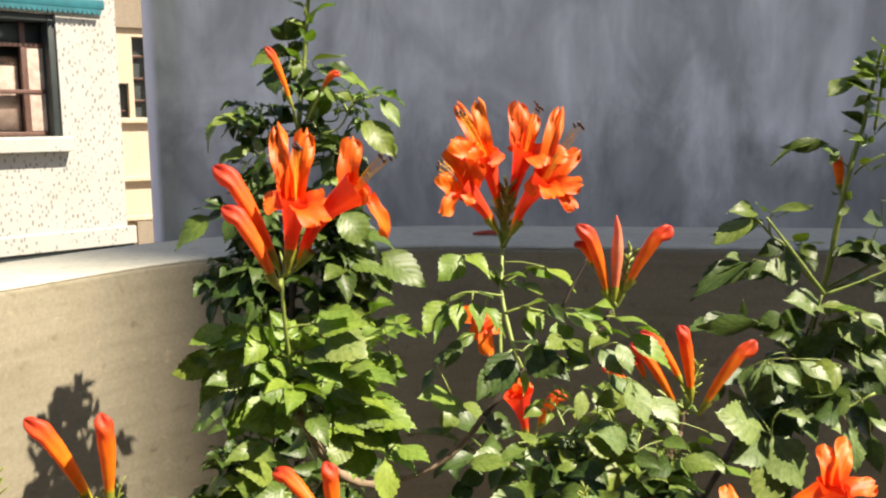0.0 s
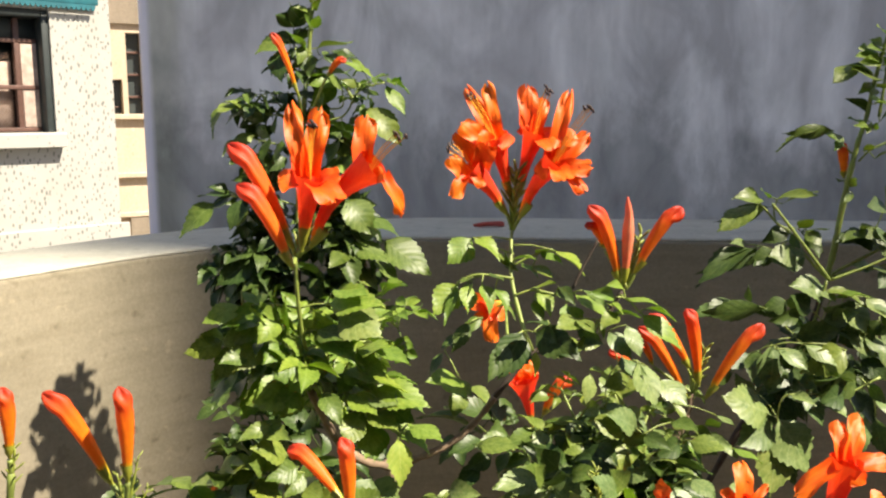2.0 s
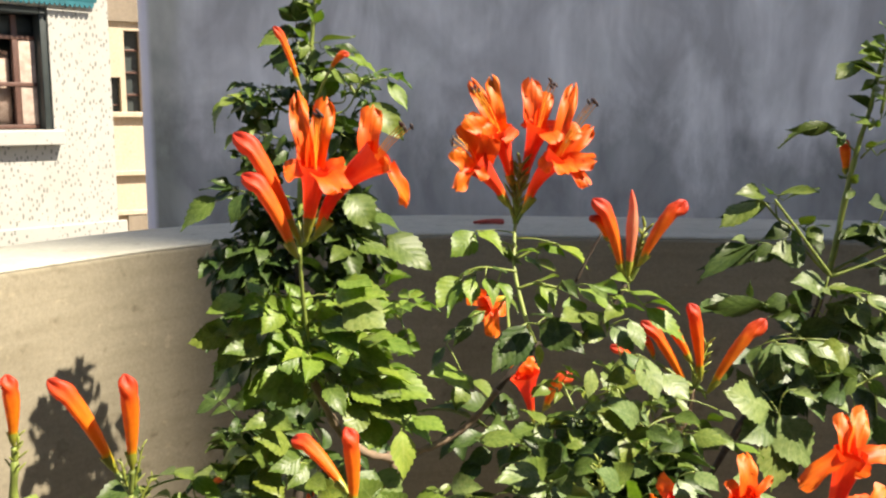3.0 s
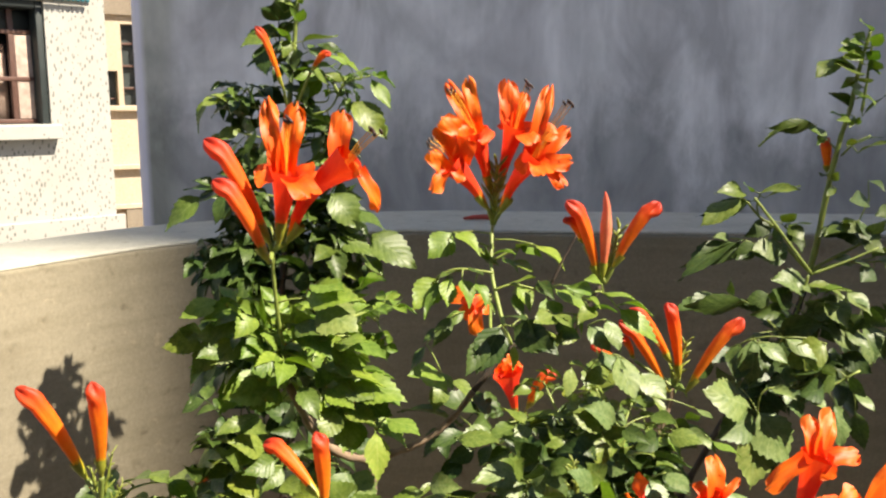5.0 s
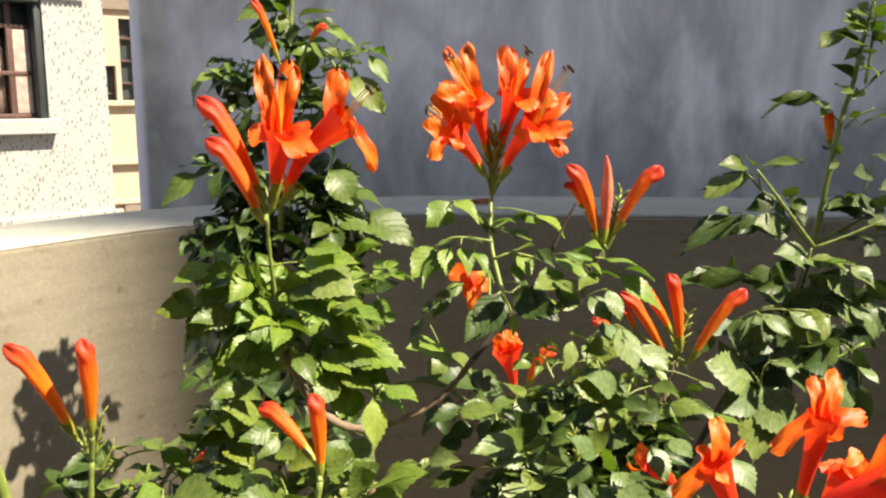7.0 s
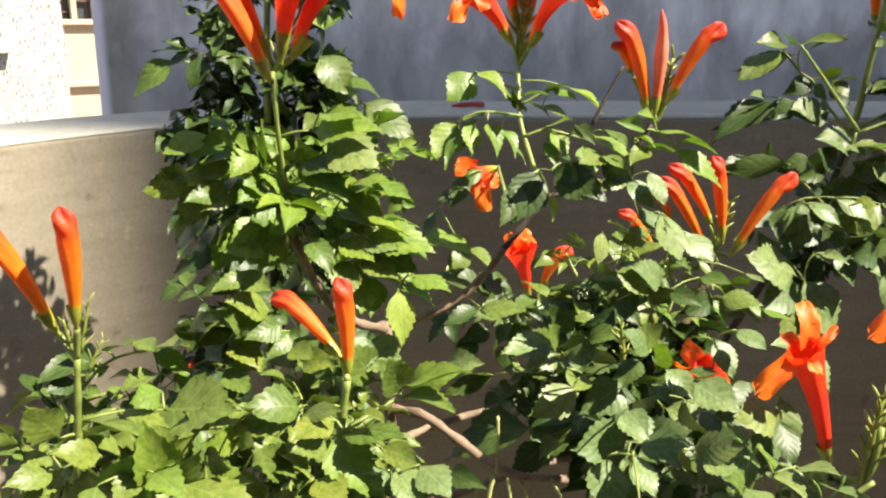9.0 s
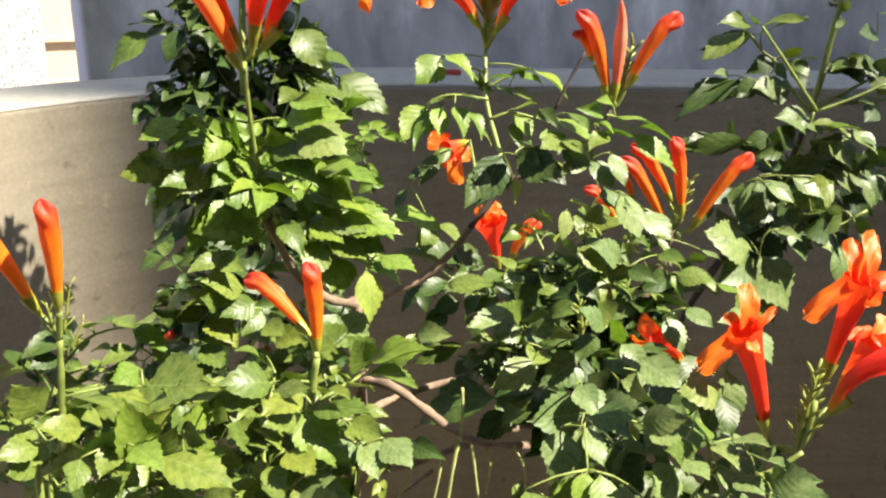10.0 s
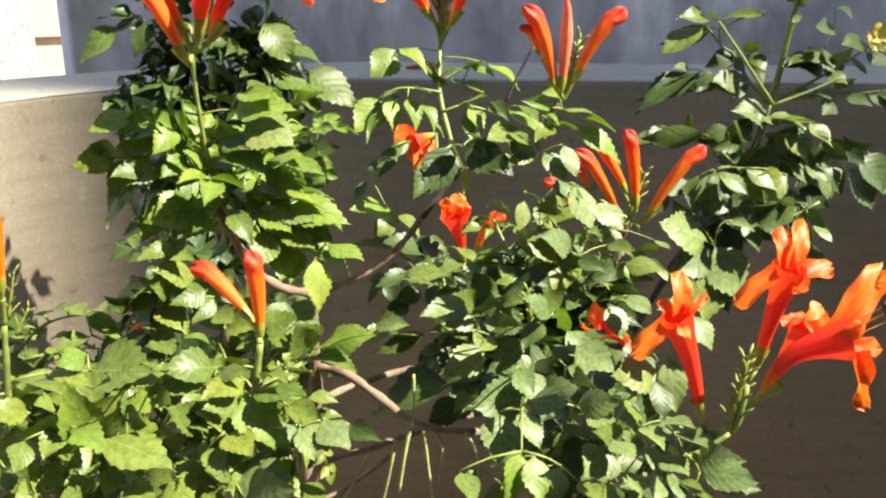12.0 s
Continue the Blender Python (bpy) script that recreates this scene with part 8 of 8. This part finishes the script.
# ---- the low shrub in front ----
front_shrub = shrub("low leafy cape honeysuckle shrub with upright orange buds")
bl = (-0.120, 0.380, 0.985)
shoot(front_shrub, [bl, (-0.1225, 0.382, 0.966), (-0.127, 0.386, 0.939), (-0.141, 0.395, 0.900), (-0.14, 0.42, 0.5), (-0.14, 0.43, 0.0)], 0.0011, 0.0020, 0, name="stem")
bud(front_shrub, (-0.1275, 0.383, 0.9945), (-0.144, 0.372, 1.035), "left", joint=bl, fat=1.0)
bud(front_shrub, (-0.1175, 0.376, 0.999), (-0.1150, 0.369, 1.037), "straight", joint=bl, fat=1.0)
bud(front_shrub, (-0.171, 0.392, 1.002), (-0.169, 0.388, 1.031), "straight", joint=(-0.172, 0.394, 0.993), fat=0.95)
shoot(front_shrub, [(-0.172, 0.394, 0.993), (-0.176, 0.400, 0.965), (-0.174, 0.420, 0.913), (-0.18, 0.43, 0.4), (-0.17, 0.43, 0.0)], 0.0014, 0.005, 0)
spike(front_shrub, (-0.1735, 0.395, 0.984), (-0.1690, 0.393, 1.004), 14, 0.6, 19)
spike(front_shrub, (-0.1210, 0.381, 0.984), (-0.1235, 0.381, 0.998), 8, 0.42, 21)
spike(front_shrub, (-0.120, 0.384, 0.985), (-0.116, 0.385, 1.003), 9, 0.42, 15)
spike(front_shrub, (-0.119, 0.386, 0.978), (-0.114, 0.388, 0.988), 7, 0.42, 17)
lo = (-0.034, 0.403, 0.965)
shoot(front_shrub, [lo, (-0.037, 0.405, 0.946), (-0.041, 0.410, 0.916), (-0.050, 0.420, 0.879), (-0.06, 0.43, 0.4), (-0.06, 0.43, 0.0)], 0.0014, 0.0028, 0, name="stem")
bud(front_shrub, (-0.038, 0.410, 0.973), (-0.0615, 0.424, 0.993), "left", joint=lo)
bud(front_shrub, (-0.034, 0.405, 0.968), (-0.0350, 0.402, 1.004), "straight", joint=lo, fat=1.05)
bush(front_shrub, (-0.073, 0.430, 0.873), (-0.064, 0.480, 0.920), (0.055, 0.040, 0.028), 4, 3, 0.047, "green", -0.6, 41)
bush(front_shrub, (-0.100, 0.430, 0.859), (-0.095, 0.470, 0.912), (0.055, 0.050, 0.028), 4, 3, 0.047, "green", -0.6, 42)
bush(front_shrub, (-0.135, 0.420, 0.859), (-0.131, 0.460, 0.901), (0.050, 0.050, 0.026), 4, 3, 0.047, "green", -0.6, 43)
bush(front_shrub, (-0.051, 0.420, 0.864), (-0.050, 0.450, 0.915), (0.038, 0.040, 0.028), 4, 3, 0.047, "green", -0.8, 44)
bush(front_shrub, (-0.092, 0.400, 0.866), (-0.086, 0.420, 0.913), (0.100, 0.040, 0.025), 4, 3, 0.047, "green", -0.6, 45)
bush(front_shrub, (-0.159, 0.430, 0.877), (-0.167, 0.490, 0.919), (0.032, 0.030, 0.030), 2, 3, 0.047, "green", -0.6, 46)
shoot(front_shrub, [(-0.037, 0.405, 0.943), (-0.027, 0.410, 0.948), (-0.018, 0.420, 0.949)], 0.0010, 0.0008, 0)

# leaves
shoot(front_shrub, [(-0.153, 0.460, 0.937), (-0.141, 0.460, 0.950), (-0.131, 0.460, 0.955), (-0.119, 0.460, 0.957)], .0008, .0005)
blade(front_shrub, (-0.144, 0.457, 0.953), (-0.159, 0.445, 0.955), LEVEL, "dark", 0.9)
blade(front_shrub, (-0.145, 0.463, 0.948), (-0.150, 0.451, 0.959), SUNNY, "dark", 0.8)
blade(front_shrub, (-0.160, 0.463, 0.934), (-0.144, 0.451, 0.932), AWAY, "dark")
blade(front_shrub, (-0.160, 0.456, 0.933), (-0.165, 0.444, 0.947), AWAY, "dark")
blade(front_shrub, (-0.137, 0.457, 0.958), (-0.124, 0.445, 0.966), SUNNY, "green", 0.8)
blade(front_shrub, (-0.128, 0.462, 0.960), (-0.116, 0.450, 0.964), SUNNY, "green", 0.8)
blade(front_shrub, (-0.121, 0.465, 0.956), (-0.103, 0.453, 0.949), GLINT, "fresh", 0.7)
blade(front_shrub, (-0.118, 0.462, 0.958), (-0.103, 0.450, 0.963), SUNNY, "green", 0.7)
blade(front_shrub, (-0.117, 0.459, 0.947), (-0.128, 0.447, 0.948), LEVEL, "green", 0.8)
blade(front_shrub, (-0.113, 0.466, 0.940), (-0.100, 0.454, 0.943), AWAY, "green")
blade(front_shrub, (-0.163, 0.454, 0.946), (-0.167, 0.442, 0.952), AWAY, "dark")
blade(front_shrub, (-0.150, 0.455, 0.946), (-0.156, 0.443, 0.948), SUNNY, "dark")
blade(front_shrub, (-0.095, 0.463, 0.952), (-0.076, 0.451, 0.956), SUNNY, "green", 1.1)
blade(front_shrub, (-0.093, 0.459, 0.948), (-0.100, 0.447, 0.947), AWAY, "dark")
blade(front_shrub, (-0.089, 0.455, 0.950), (-0.078, 0.443, 0.945), GLINT, "green")
blade(front_shrub, (-0.083, 0.461, 0.965), (-0.093, 0.449, 0.971), AWAY, "dark")
blade(front_shrub, (-0.090, 0.466, 0.963), (-0.095, 0.454, 0.963), SUNNY, "green")
blade(front_shrub, (-0.067, 0.460, 0.964), (-0.073, 0.448, 0.961), AWAY, "dark")
blade(front_shrub, (-0.062, 0.458, 0.957), (-0.052, 0.446, 0.958), GLINT, "green")
blade(front_shrub, (-0.057, 0.455, 0.953), (-0.045, 0.443, 0.957), GLINT, "green")
blade(front_shrub, (-0.026, 0.455, 0.943), (-0.034, 0.443, 0.961), GLINT, "green", 1.1)
blade(front_shrub, (-0.080, 0.465, 0.939), (-0.089, 0.453, 0.939), FACING, "dark")
blade(front_shrub, (-0.104, 0.460, 0.965), (-0.092, 0.448, 0.973), SIDE, "green")
blade(front_shrub, (-0.062, 0.465, 0.939), (-0.068, 0.453, 0.938), AWAY, "dark")
blade(front_shrub, (-0.079, 0.455, 0.967), (-0.081, 0.443, 0.976), GLINT, "green")
blade(front_shrub, (-0.096, 0.457, 0.961), (-0.102, 0.445, 0.968), FACING, "dark")
blade(front_shrub, (-0.098, 0.395, 0.959), (-0.074, 0.383, 0.965), SUNNY, "green", 1.1)
blade(front_shrub, (-0.099, 0.399, 0.964), (-0.104, 0.387, 0.967), GLINT, "fresh", 1.1)
blade(front_shrub, (-0.127, 0.395, 0.954), (-0.106, 0.383, 0.963), LEVEL, "green", 0.8)
blade(front_shrub, (-0.115, 0.397, 0.959), (-0.096, 0.385, 0.961), LEVEL, "green", 0.5)
blade(front_shrub, (-0.053, 0.399, 0.957), (-0.069, 0.387, 0.956), SUNNY, "green")
blade(front_shrub, (-0.050, 0.398, 0.957), (-0.065, 0.386, 0.965), SUNNY, "green", 0.9)
blade(front_shrub, (-0.072, 0.395, 0.947), (-0.079, 0.383, 0.952), FACING, "fresh", 1.2)
blade(front_shrub, (-0.074, 0.394, 0.952), (-0.068, 0.382, 0.951), AWAY, "green")
blade(front_shrub, (-0.072, 0.406, 0.947), (-0.065, 0.394, 0.947), GLINT, "green")
blade(front_shrub, (-0.087, 0.396, 0.950), (-0.087, 0.384, 0.963), SUNNY, "green", 0.3)
blade(front_shrub, (-0.088, 0.400, 0.948), (-0.082, 0.388, 0.963), SUNNY, "fresh", 0.3)
blade(front_shrub, (-0.088, 0.399, 0.949), (-0.079, 0.387, 0.961), SUNNY, "green", 0.3)
blade(front_shrub, (-0.089, 0.400, 0.948), (-0.089, 0.388, 0.957), SUNNY, "fresh", 0.3)
blade(front_shrub, (-0.087, 0.395, 0.950), (-0.081, 0.383, 0.957), SUNNY, "green", 0.3)
blade(front_shrub, (-0.096, 0.378, 0.938), (-0.094, 0.366, 0.962), GLINT, "fresh")
blade(front_shrub, (-0.095, 0.375, 0.940), (-0.082, 0.363, 0.954), GLINT, "green")
blade(front_shrub, (-0.108, 0.381, 0.932), (-0.103, 0.369, 0.952), FACING, "fresh", 1.3)
blade(front_shrub, (-0.120, 0.385, 0.926), (-0.118, 0.373, 0.946), FACING, "green", 1.1)
blade(front_shrub, (-0.090, 0.381, 0.935), (-0.070, 0.369, 0.945), GLINT, "fresh", 1.1)
blade(front_shrub, (-0.077, 0.384, 0.933), (-0.066, 0.372, 0.932), GLINT, "green", 0.7)
blade(front_shrub, (-0.081, 0.377, 0.935), (-0.074, 0.365, 0.935), GLINT, "green")
blade(front_shrub, (-0.089, 0.374, 0.938), (-0.096, 0.362, 0.939), GLINT, "green")
blade(front_shrub, (-0.114, 0.380, 0.927), (-0.122, 0.368, 0.929), GLINT, "fresh", 1.3)
blade(front_shrub, (-0.109, 0.380, 0.930), (-0.107, 0.368, 0.927), GLINT, "green", 1.1)
blade(front_shrub, (-0.116, 0.381, 0.949), (-0.124, 0.369, 0.957), GLINT, "green")
blade(front_shrub, (-0.128, 0.379, 0.957), (-0.130, 0.367, 0.971), GLINT, "green", 1.1)
blade(front_shrub, (-0.130, 0.382, 0.944), (-0.135, 0.370, 0.942), GLINT, "green", 1.1)
blade(front_shrub, (-0.134, 0.383, 0.950), (-0.137, 0.371, 0.949), SUNNY, "green")
blade(front_shrub, (-0.103, 0.385, 0.940), (-0.104, 0.373, 0.954), SIDE, "green")
blade(front_shrub, (-0.064, 0.378, 0.965), (-0.069, 0.366, 0.975), LEVEL, "green", 0.6)
shoot(front_shrub, [(-0.131, 0.380, 0.916), (-0.130, 0.380, 0.929), (-0.128, 0.380, 0.941)], .0009, .0007)
blade(front_shrub, (-0.081, 0.379, 0.950), (-0.072, 0.367, 0.951), AWAY, "dark")
blade(front_shrub, (-0.070, 0.384, 0.939), (-0.059, 0.372, 0.938), AWAY, "green")
blade(front_shrub, (-0.089, 0.377, 0.924), (-0.077, 0.365, 0.928), GLINT, "fresh")
blade(front_shrub, (-0.075, 0.375, 0.926), (-0.063, 0.363, 0.932), GLINT, "green")
blade(front_shrub, (-0.096, 0.378, 0.924), (-0.099, 0.366, 0.924), SUNNY, "green")
blade(front_shrub, (-0.121, 0.375, 0.919), (-0.123, 0.363, 0.920), GLINT, "green")
blade(front_shrub, (-0.085, 0.383, 0.912), (-0.069, 0.371, 0.914), GLINT, "green")
blade(front_shrub, (-0.060, 0.384, 0.918), (-0.049, 0.372, 0.915), FACING, "green")
blade(front_shrub, (-0.037, 0.383, 0.959), (-0.049, 0.371, 0.962), LEVEL, "green", 0.9)
blade(front_shrub, (-0.034, 0.381, 0.955), (-0.017, 0.369, 0.963), SUNNY, "green")
blade(front_shrub, (-0.039, 0.380, 0.954), (-0.027, 0.368, 0.943), GLINT, "fresh", 1.4)
blade(front_shrub, (-0.040, 0.382, 0.952), (-0.049, 0.370, 0.955), GLINT, "green")
blade(front_shrub, (-0.022, 0.380, 0.950), (-0.010, 0.368, 0.951), GLINT, "green", 0.9)
blade(front_shrub, (-0.016, 0.384, 0.941), (-0.008, 0.372, 0.936), GLINT, "dusty", 1.3)
blade(front_shrub, (-0.019, 0.386, 0.938), (-0.026, 0.374, 0.936), GLINT, "dusty", 1.1)
blade(front_shrub, (-0.008, 0.382, 0.941), (0.000, 0.370, 0.939), GLINT, "dusty", 1.2)
blade(front_shrub, (0.001, 0.380, 0.941), (0.009, 0.368, 0.942), FACING, "dark", 0.9)
blade(front_shrub, (-0.036, 0.387, 0.927), (-0.047, 0.375, 0.942), GLINT, "green", 1.2)
blade(front_shrub, (-0.034, 0.380, 0.929), (-0.024, 0.368, 0.943), GLINT, "dusty", 1.1)
blade(front_shrub, (-0.031, 0.381, 0.924), (-0.042, 0.369, 0.923), GLINT, "green", 1.2)
blade(front_shrub, (-0.032, 0.382, 0.923), (-0.020, 0.370, 0.921), GLINT, "fresh", 1.3)
blade(front_shrub, (-0.066, 0.383, 0.947), (-0.052, 0.371, 0.948), SUNNY, "green", 0.8)
blade(front_shrub, (-0.053, 0.380, 0.943), (-0.061, 0.368, 0.955), GLINT, "green")
blade(front_shrub, (-0.060, 0.384, 0.949), (-0.046, 0.372, 0.950), SUNNY, "green", 0.8)
blade(front_shrub, (-0.054, 0.383, 0.937), (-0.061, 0.371, 0.937), AWAY, "dark")
blade(front_shrub, (-0.047, 0.388, 0.926), (-0.054, 0.376, 0.926), AWAY, "dark")
blade(front_shrub, (-0.041, 0.386, 0.940), (-0.046, 0.374, 0.942), AWAY, "dark")
blade(front_shrub, (-0.060, 0.390, 0.928), (-0.050, 0.378, 0.927), AWAY, "green")
blade(front_shrub, (-0.067, 0.387, 0.922), (-0.054, 0.375, 0.921), FACING, "green")
blade(front_shrub, (-0.019, 0.388, 0.927), (-0.023, 0.376, 0.924), AWAY, "dark")
blade(front_shrub, (-0.049, 0.386, 0.960), (-0.038, 0.374, 0.968), GLINT, "green", 0.7)
blade(front_shrub, (-0.031, 0.384, 0.959), (-0.022, 0.372, 0.968), SUNNY, "green", 0.6)
blade(front_shrub, (-0.050, 0.389, 0.909), (-0.055, 0.377, 0.907), FACING, "green")
blade(front_shrub, (-0.019, 0.387, 0.912), (-0.010, 0.375, 0.912), GLINT, "green")
blade(front_shrub, (-0.015, 0.405, 0.959), (-0.018, 0.393, 0.975), FACING, "green")
blade(front_shrub, (-0.014, 0.403, 0.962), (0.006, 0.391, 0.973), LEVEL, "fresh", 0.7)
blade(front_shrub, (-0.015, 0.402, 0.958), (0.001, 0.390, 0.964), SUNNY, "green", 0.85)
blade(front_shrub, (-0.023, 0.397, 0.956), (-0.013, 0.385, 0.964), SUNNY, "green", 0.6)
blade(front_shrub, (-0.038, 0.404, 0.953), (-0.045, 0.392, 0.962), AWAY, "dark")
blade(front_shrub, (-0.046, 0.399, 0.956), (-0.038, 0.387, 0.966), SUNNY, "green", 0.7)
blade(front_shrub, (-0.085, 0.465, 0.968), (-0.097, 0.453, 0.967), GLINT, "green", 1.2)
blade(front_shrub, (-0.075, 0.460, 0.973), (-0.086, 0.448, 0.974), GLINT, "green", 1.2)
blade(front_shrub, (-0.069, 0.459, 0.973), (-0.080, 0.447, 0.984), SUNNY, "green")
blade(front_shrub, (-0.064, 0.459, 0.968), (-0.075, 0.447, 0.967), GLINT, "green", 1.2)
blade(front_shrub, (-0.062, 0.463, 0.963), (-0.068, 0.451, 0.957), GLINT, "green", 1.1)
blade(front_shrub, (-0.082, 0.465, 0.959), (-0.088, 0.453, 0.953), FACING, "dark")
blade(front_shrub, (-0.087, 0.460, 0.961), (-0.073, 0.448, 0.955), GLINT, "green", 1.2)
blade(front_shrub, (-0.099, 0.466, 0.956), (-0.083, 0.454, 0.956), GLINT, "green")
blade(front_shrub, (-0.088, 0.461, 0.987), (-0.069, 0.449, 0.990), SUNNY, "green", 0.8)
blade(front_shrub, (-0.076, 0.455, 0.991), (-0.087, 0.443, 0.989), GLINT, "green", 0.8)
blade(front_shrub, (-0.032, 0.464, 0.957), (-0.017, 0.452, 0.950), GLINT, "dusty", 1.3)
blade(front_shrub, (-0.028, 0.459, 0.962), (-0.035, 0.447, 0.952), GLINT, "dusty", 1.2)
blade(front_shrub, (-0.015, 0.455, 0.940), (-0.020, 0.443, 0.954), GLINT, "green", 1.2)
blade(front_shrub, (-0.013, 0.466, 0.935), (0.005, 0.454, 0.946), GLINT, "fresh", 1.1)
blade(front_shrub, (-0.103, 0.375, 0.946), (-0.105, 0.363, 0.943), GLINT, "green", 1.3)
blade(front_shrub, (-0.095, 0.367, 0.950), (-0.085, 0.355, 0.951), GLINT, "fresh", 1.2)
blade(front_shrub, (-0.087, 0.368, 0.945), (-0.063, 0.356, 0.944), SUNNY, "green", 0.9)
blade(front_shrub, (-0.113, 0.367, 0.946), (-0.112, 0.355, 0.943), GLINT, "green", 1.1)
blade(front_shrub, (-0.044, 0.371, 0.944), (-0.034, 0.359, 0.943), GLINT, "green", 1.2)
blade(front_shrub, (-0.043, 0.375, 0.922), (-0.025, 0.363, 0.928), GLINT, "dusty", 1.3)
blade(front_shrub, (-0.038, 0.366, 0.919), (-0.021, 0.354, 0.929), GLINT, "dusty", 1.2)
blade(front_shrub, (-0.051, 0.372, 0.937), (-0.044, 0.360, 0.936), GLINT, "green", 1.1)
blade(front_shrub, (-0.085, 0.373, 0.930), (-0.085, 0.361, 0.927), GLINT, "green", 1.1)
blade(front_shrub, (-0.080, 0.367, 0.926), (-0.069, 0.355, 0.928), GLINT, "green")
blade(front_shrub, (-0.094, 0.365, 0.925), (-0.097, 0.353, 0.930), GLINT, "green")
blade(front_shrub, (-0.066, 0.371, 0.925), (-0.057, 0.359, 0.925), GLINT, "green", 1.1)
blade(front_shrub, (-0.125, 0.374, 0.931), (-0.113, 0.362, 0.930), GLINT, "green")
blade(front_shrub, (-0.131, 0.375, 0.940), (-0.134, 0.363, 0.944), GLINT, "green")
blade(front_shrub, (-0.129, 0.373, 0.948), (-0.136, 0.361, 0.952), GLINT, "green", 1.1)
blade(front_shrub, (-0.016, 0.369, 0.946), (-0.011, 0.357, 0.943), GLINT, "dusty", 1.1)
blade(front_shrub, (-0.009, 0.369, 0.949), (-0.001, 0.357, 0.947), GLINT, "dusty", 1.1)
blade(front_shrub, (-0.112, 0.370, 0.927), (-0.114, 0.358, 0.928), GLINT, "green")
blade(front_shrub, (-0.056, 0.375, 0.925), (-0.060, 0.363, 0.925), GLINT, "green")
blade(front_shrub, (-0.075, 0.368, 0.915), (-0.062, 0.356, 0.918), FACING, "green", 1.2)
blade(front_shrub, (-0.106, 0.367, 0.917), (-0.092, 0.355, 0.920), FACING, "green", 1.2)
blade(front_shrub, (-0.128, 0.371, 0.918), (-0.132, 0.359, 0.919), FACING, "green", 1.2)
blade(front_shrub, (-0.051, 0.376, 0.909), (-0.043, 0.364, 0.909), FACING, "green", 1.2)

# ---- fallen flower on the coping ----
bm = bmesh.new()
sweep(bm, spline([(-0.020, 0, 0.0035), (-0.005, 0.002, 0.0045), (0.012, 0, 0.0042), (0.022, -0.003, 0.0035)], 4), [0.0016, 0.002, 0.0025, 0.003, 0.0032, 0.0033, 0.0034, 0.0034, 0.0034, 0.0036, 0.0036, 0.0034, 0.003], 8, lambda s, a: 1 + 0.2 * math.cos(3 * a + 5 * s))
fallen = new("fallen_flower", mesh_of("fallen_flower", bm, dry_petal_mat))
fallen.location = (0.075, 1.235, TOP)
fallen.rotation_euler = (0, 0, 0.15)
tagged(fallen, "dried red fallen flower lying on the coping", "flower")

for plant in (back_shrub, fork_shrub, mid_shrub, right_shrub, front_shrub):
    hang_petioles(plant)
    hang_leaves(plant)
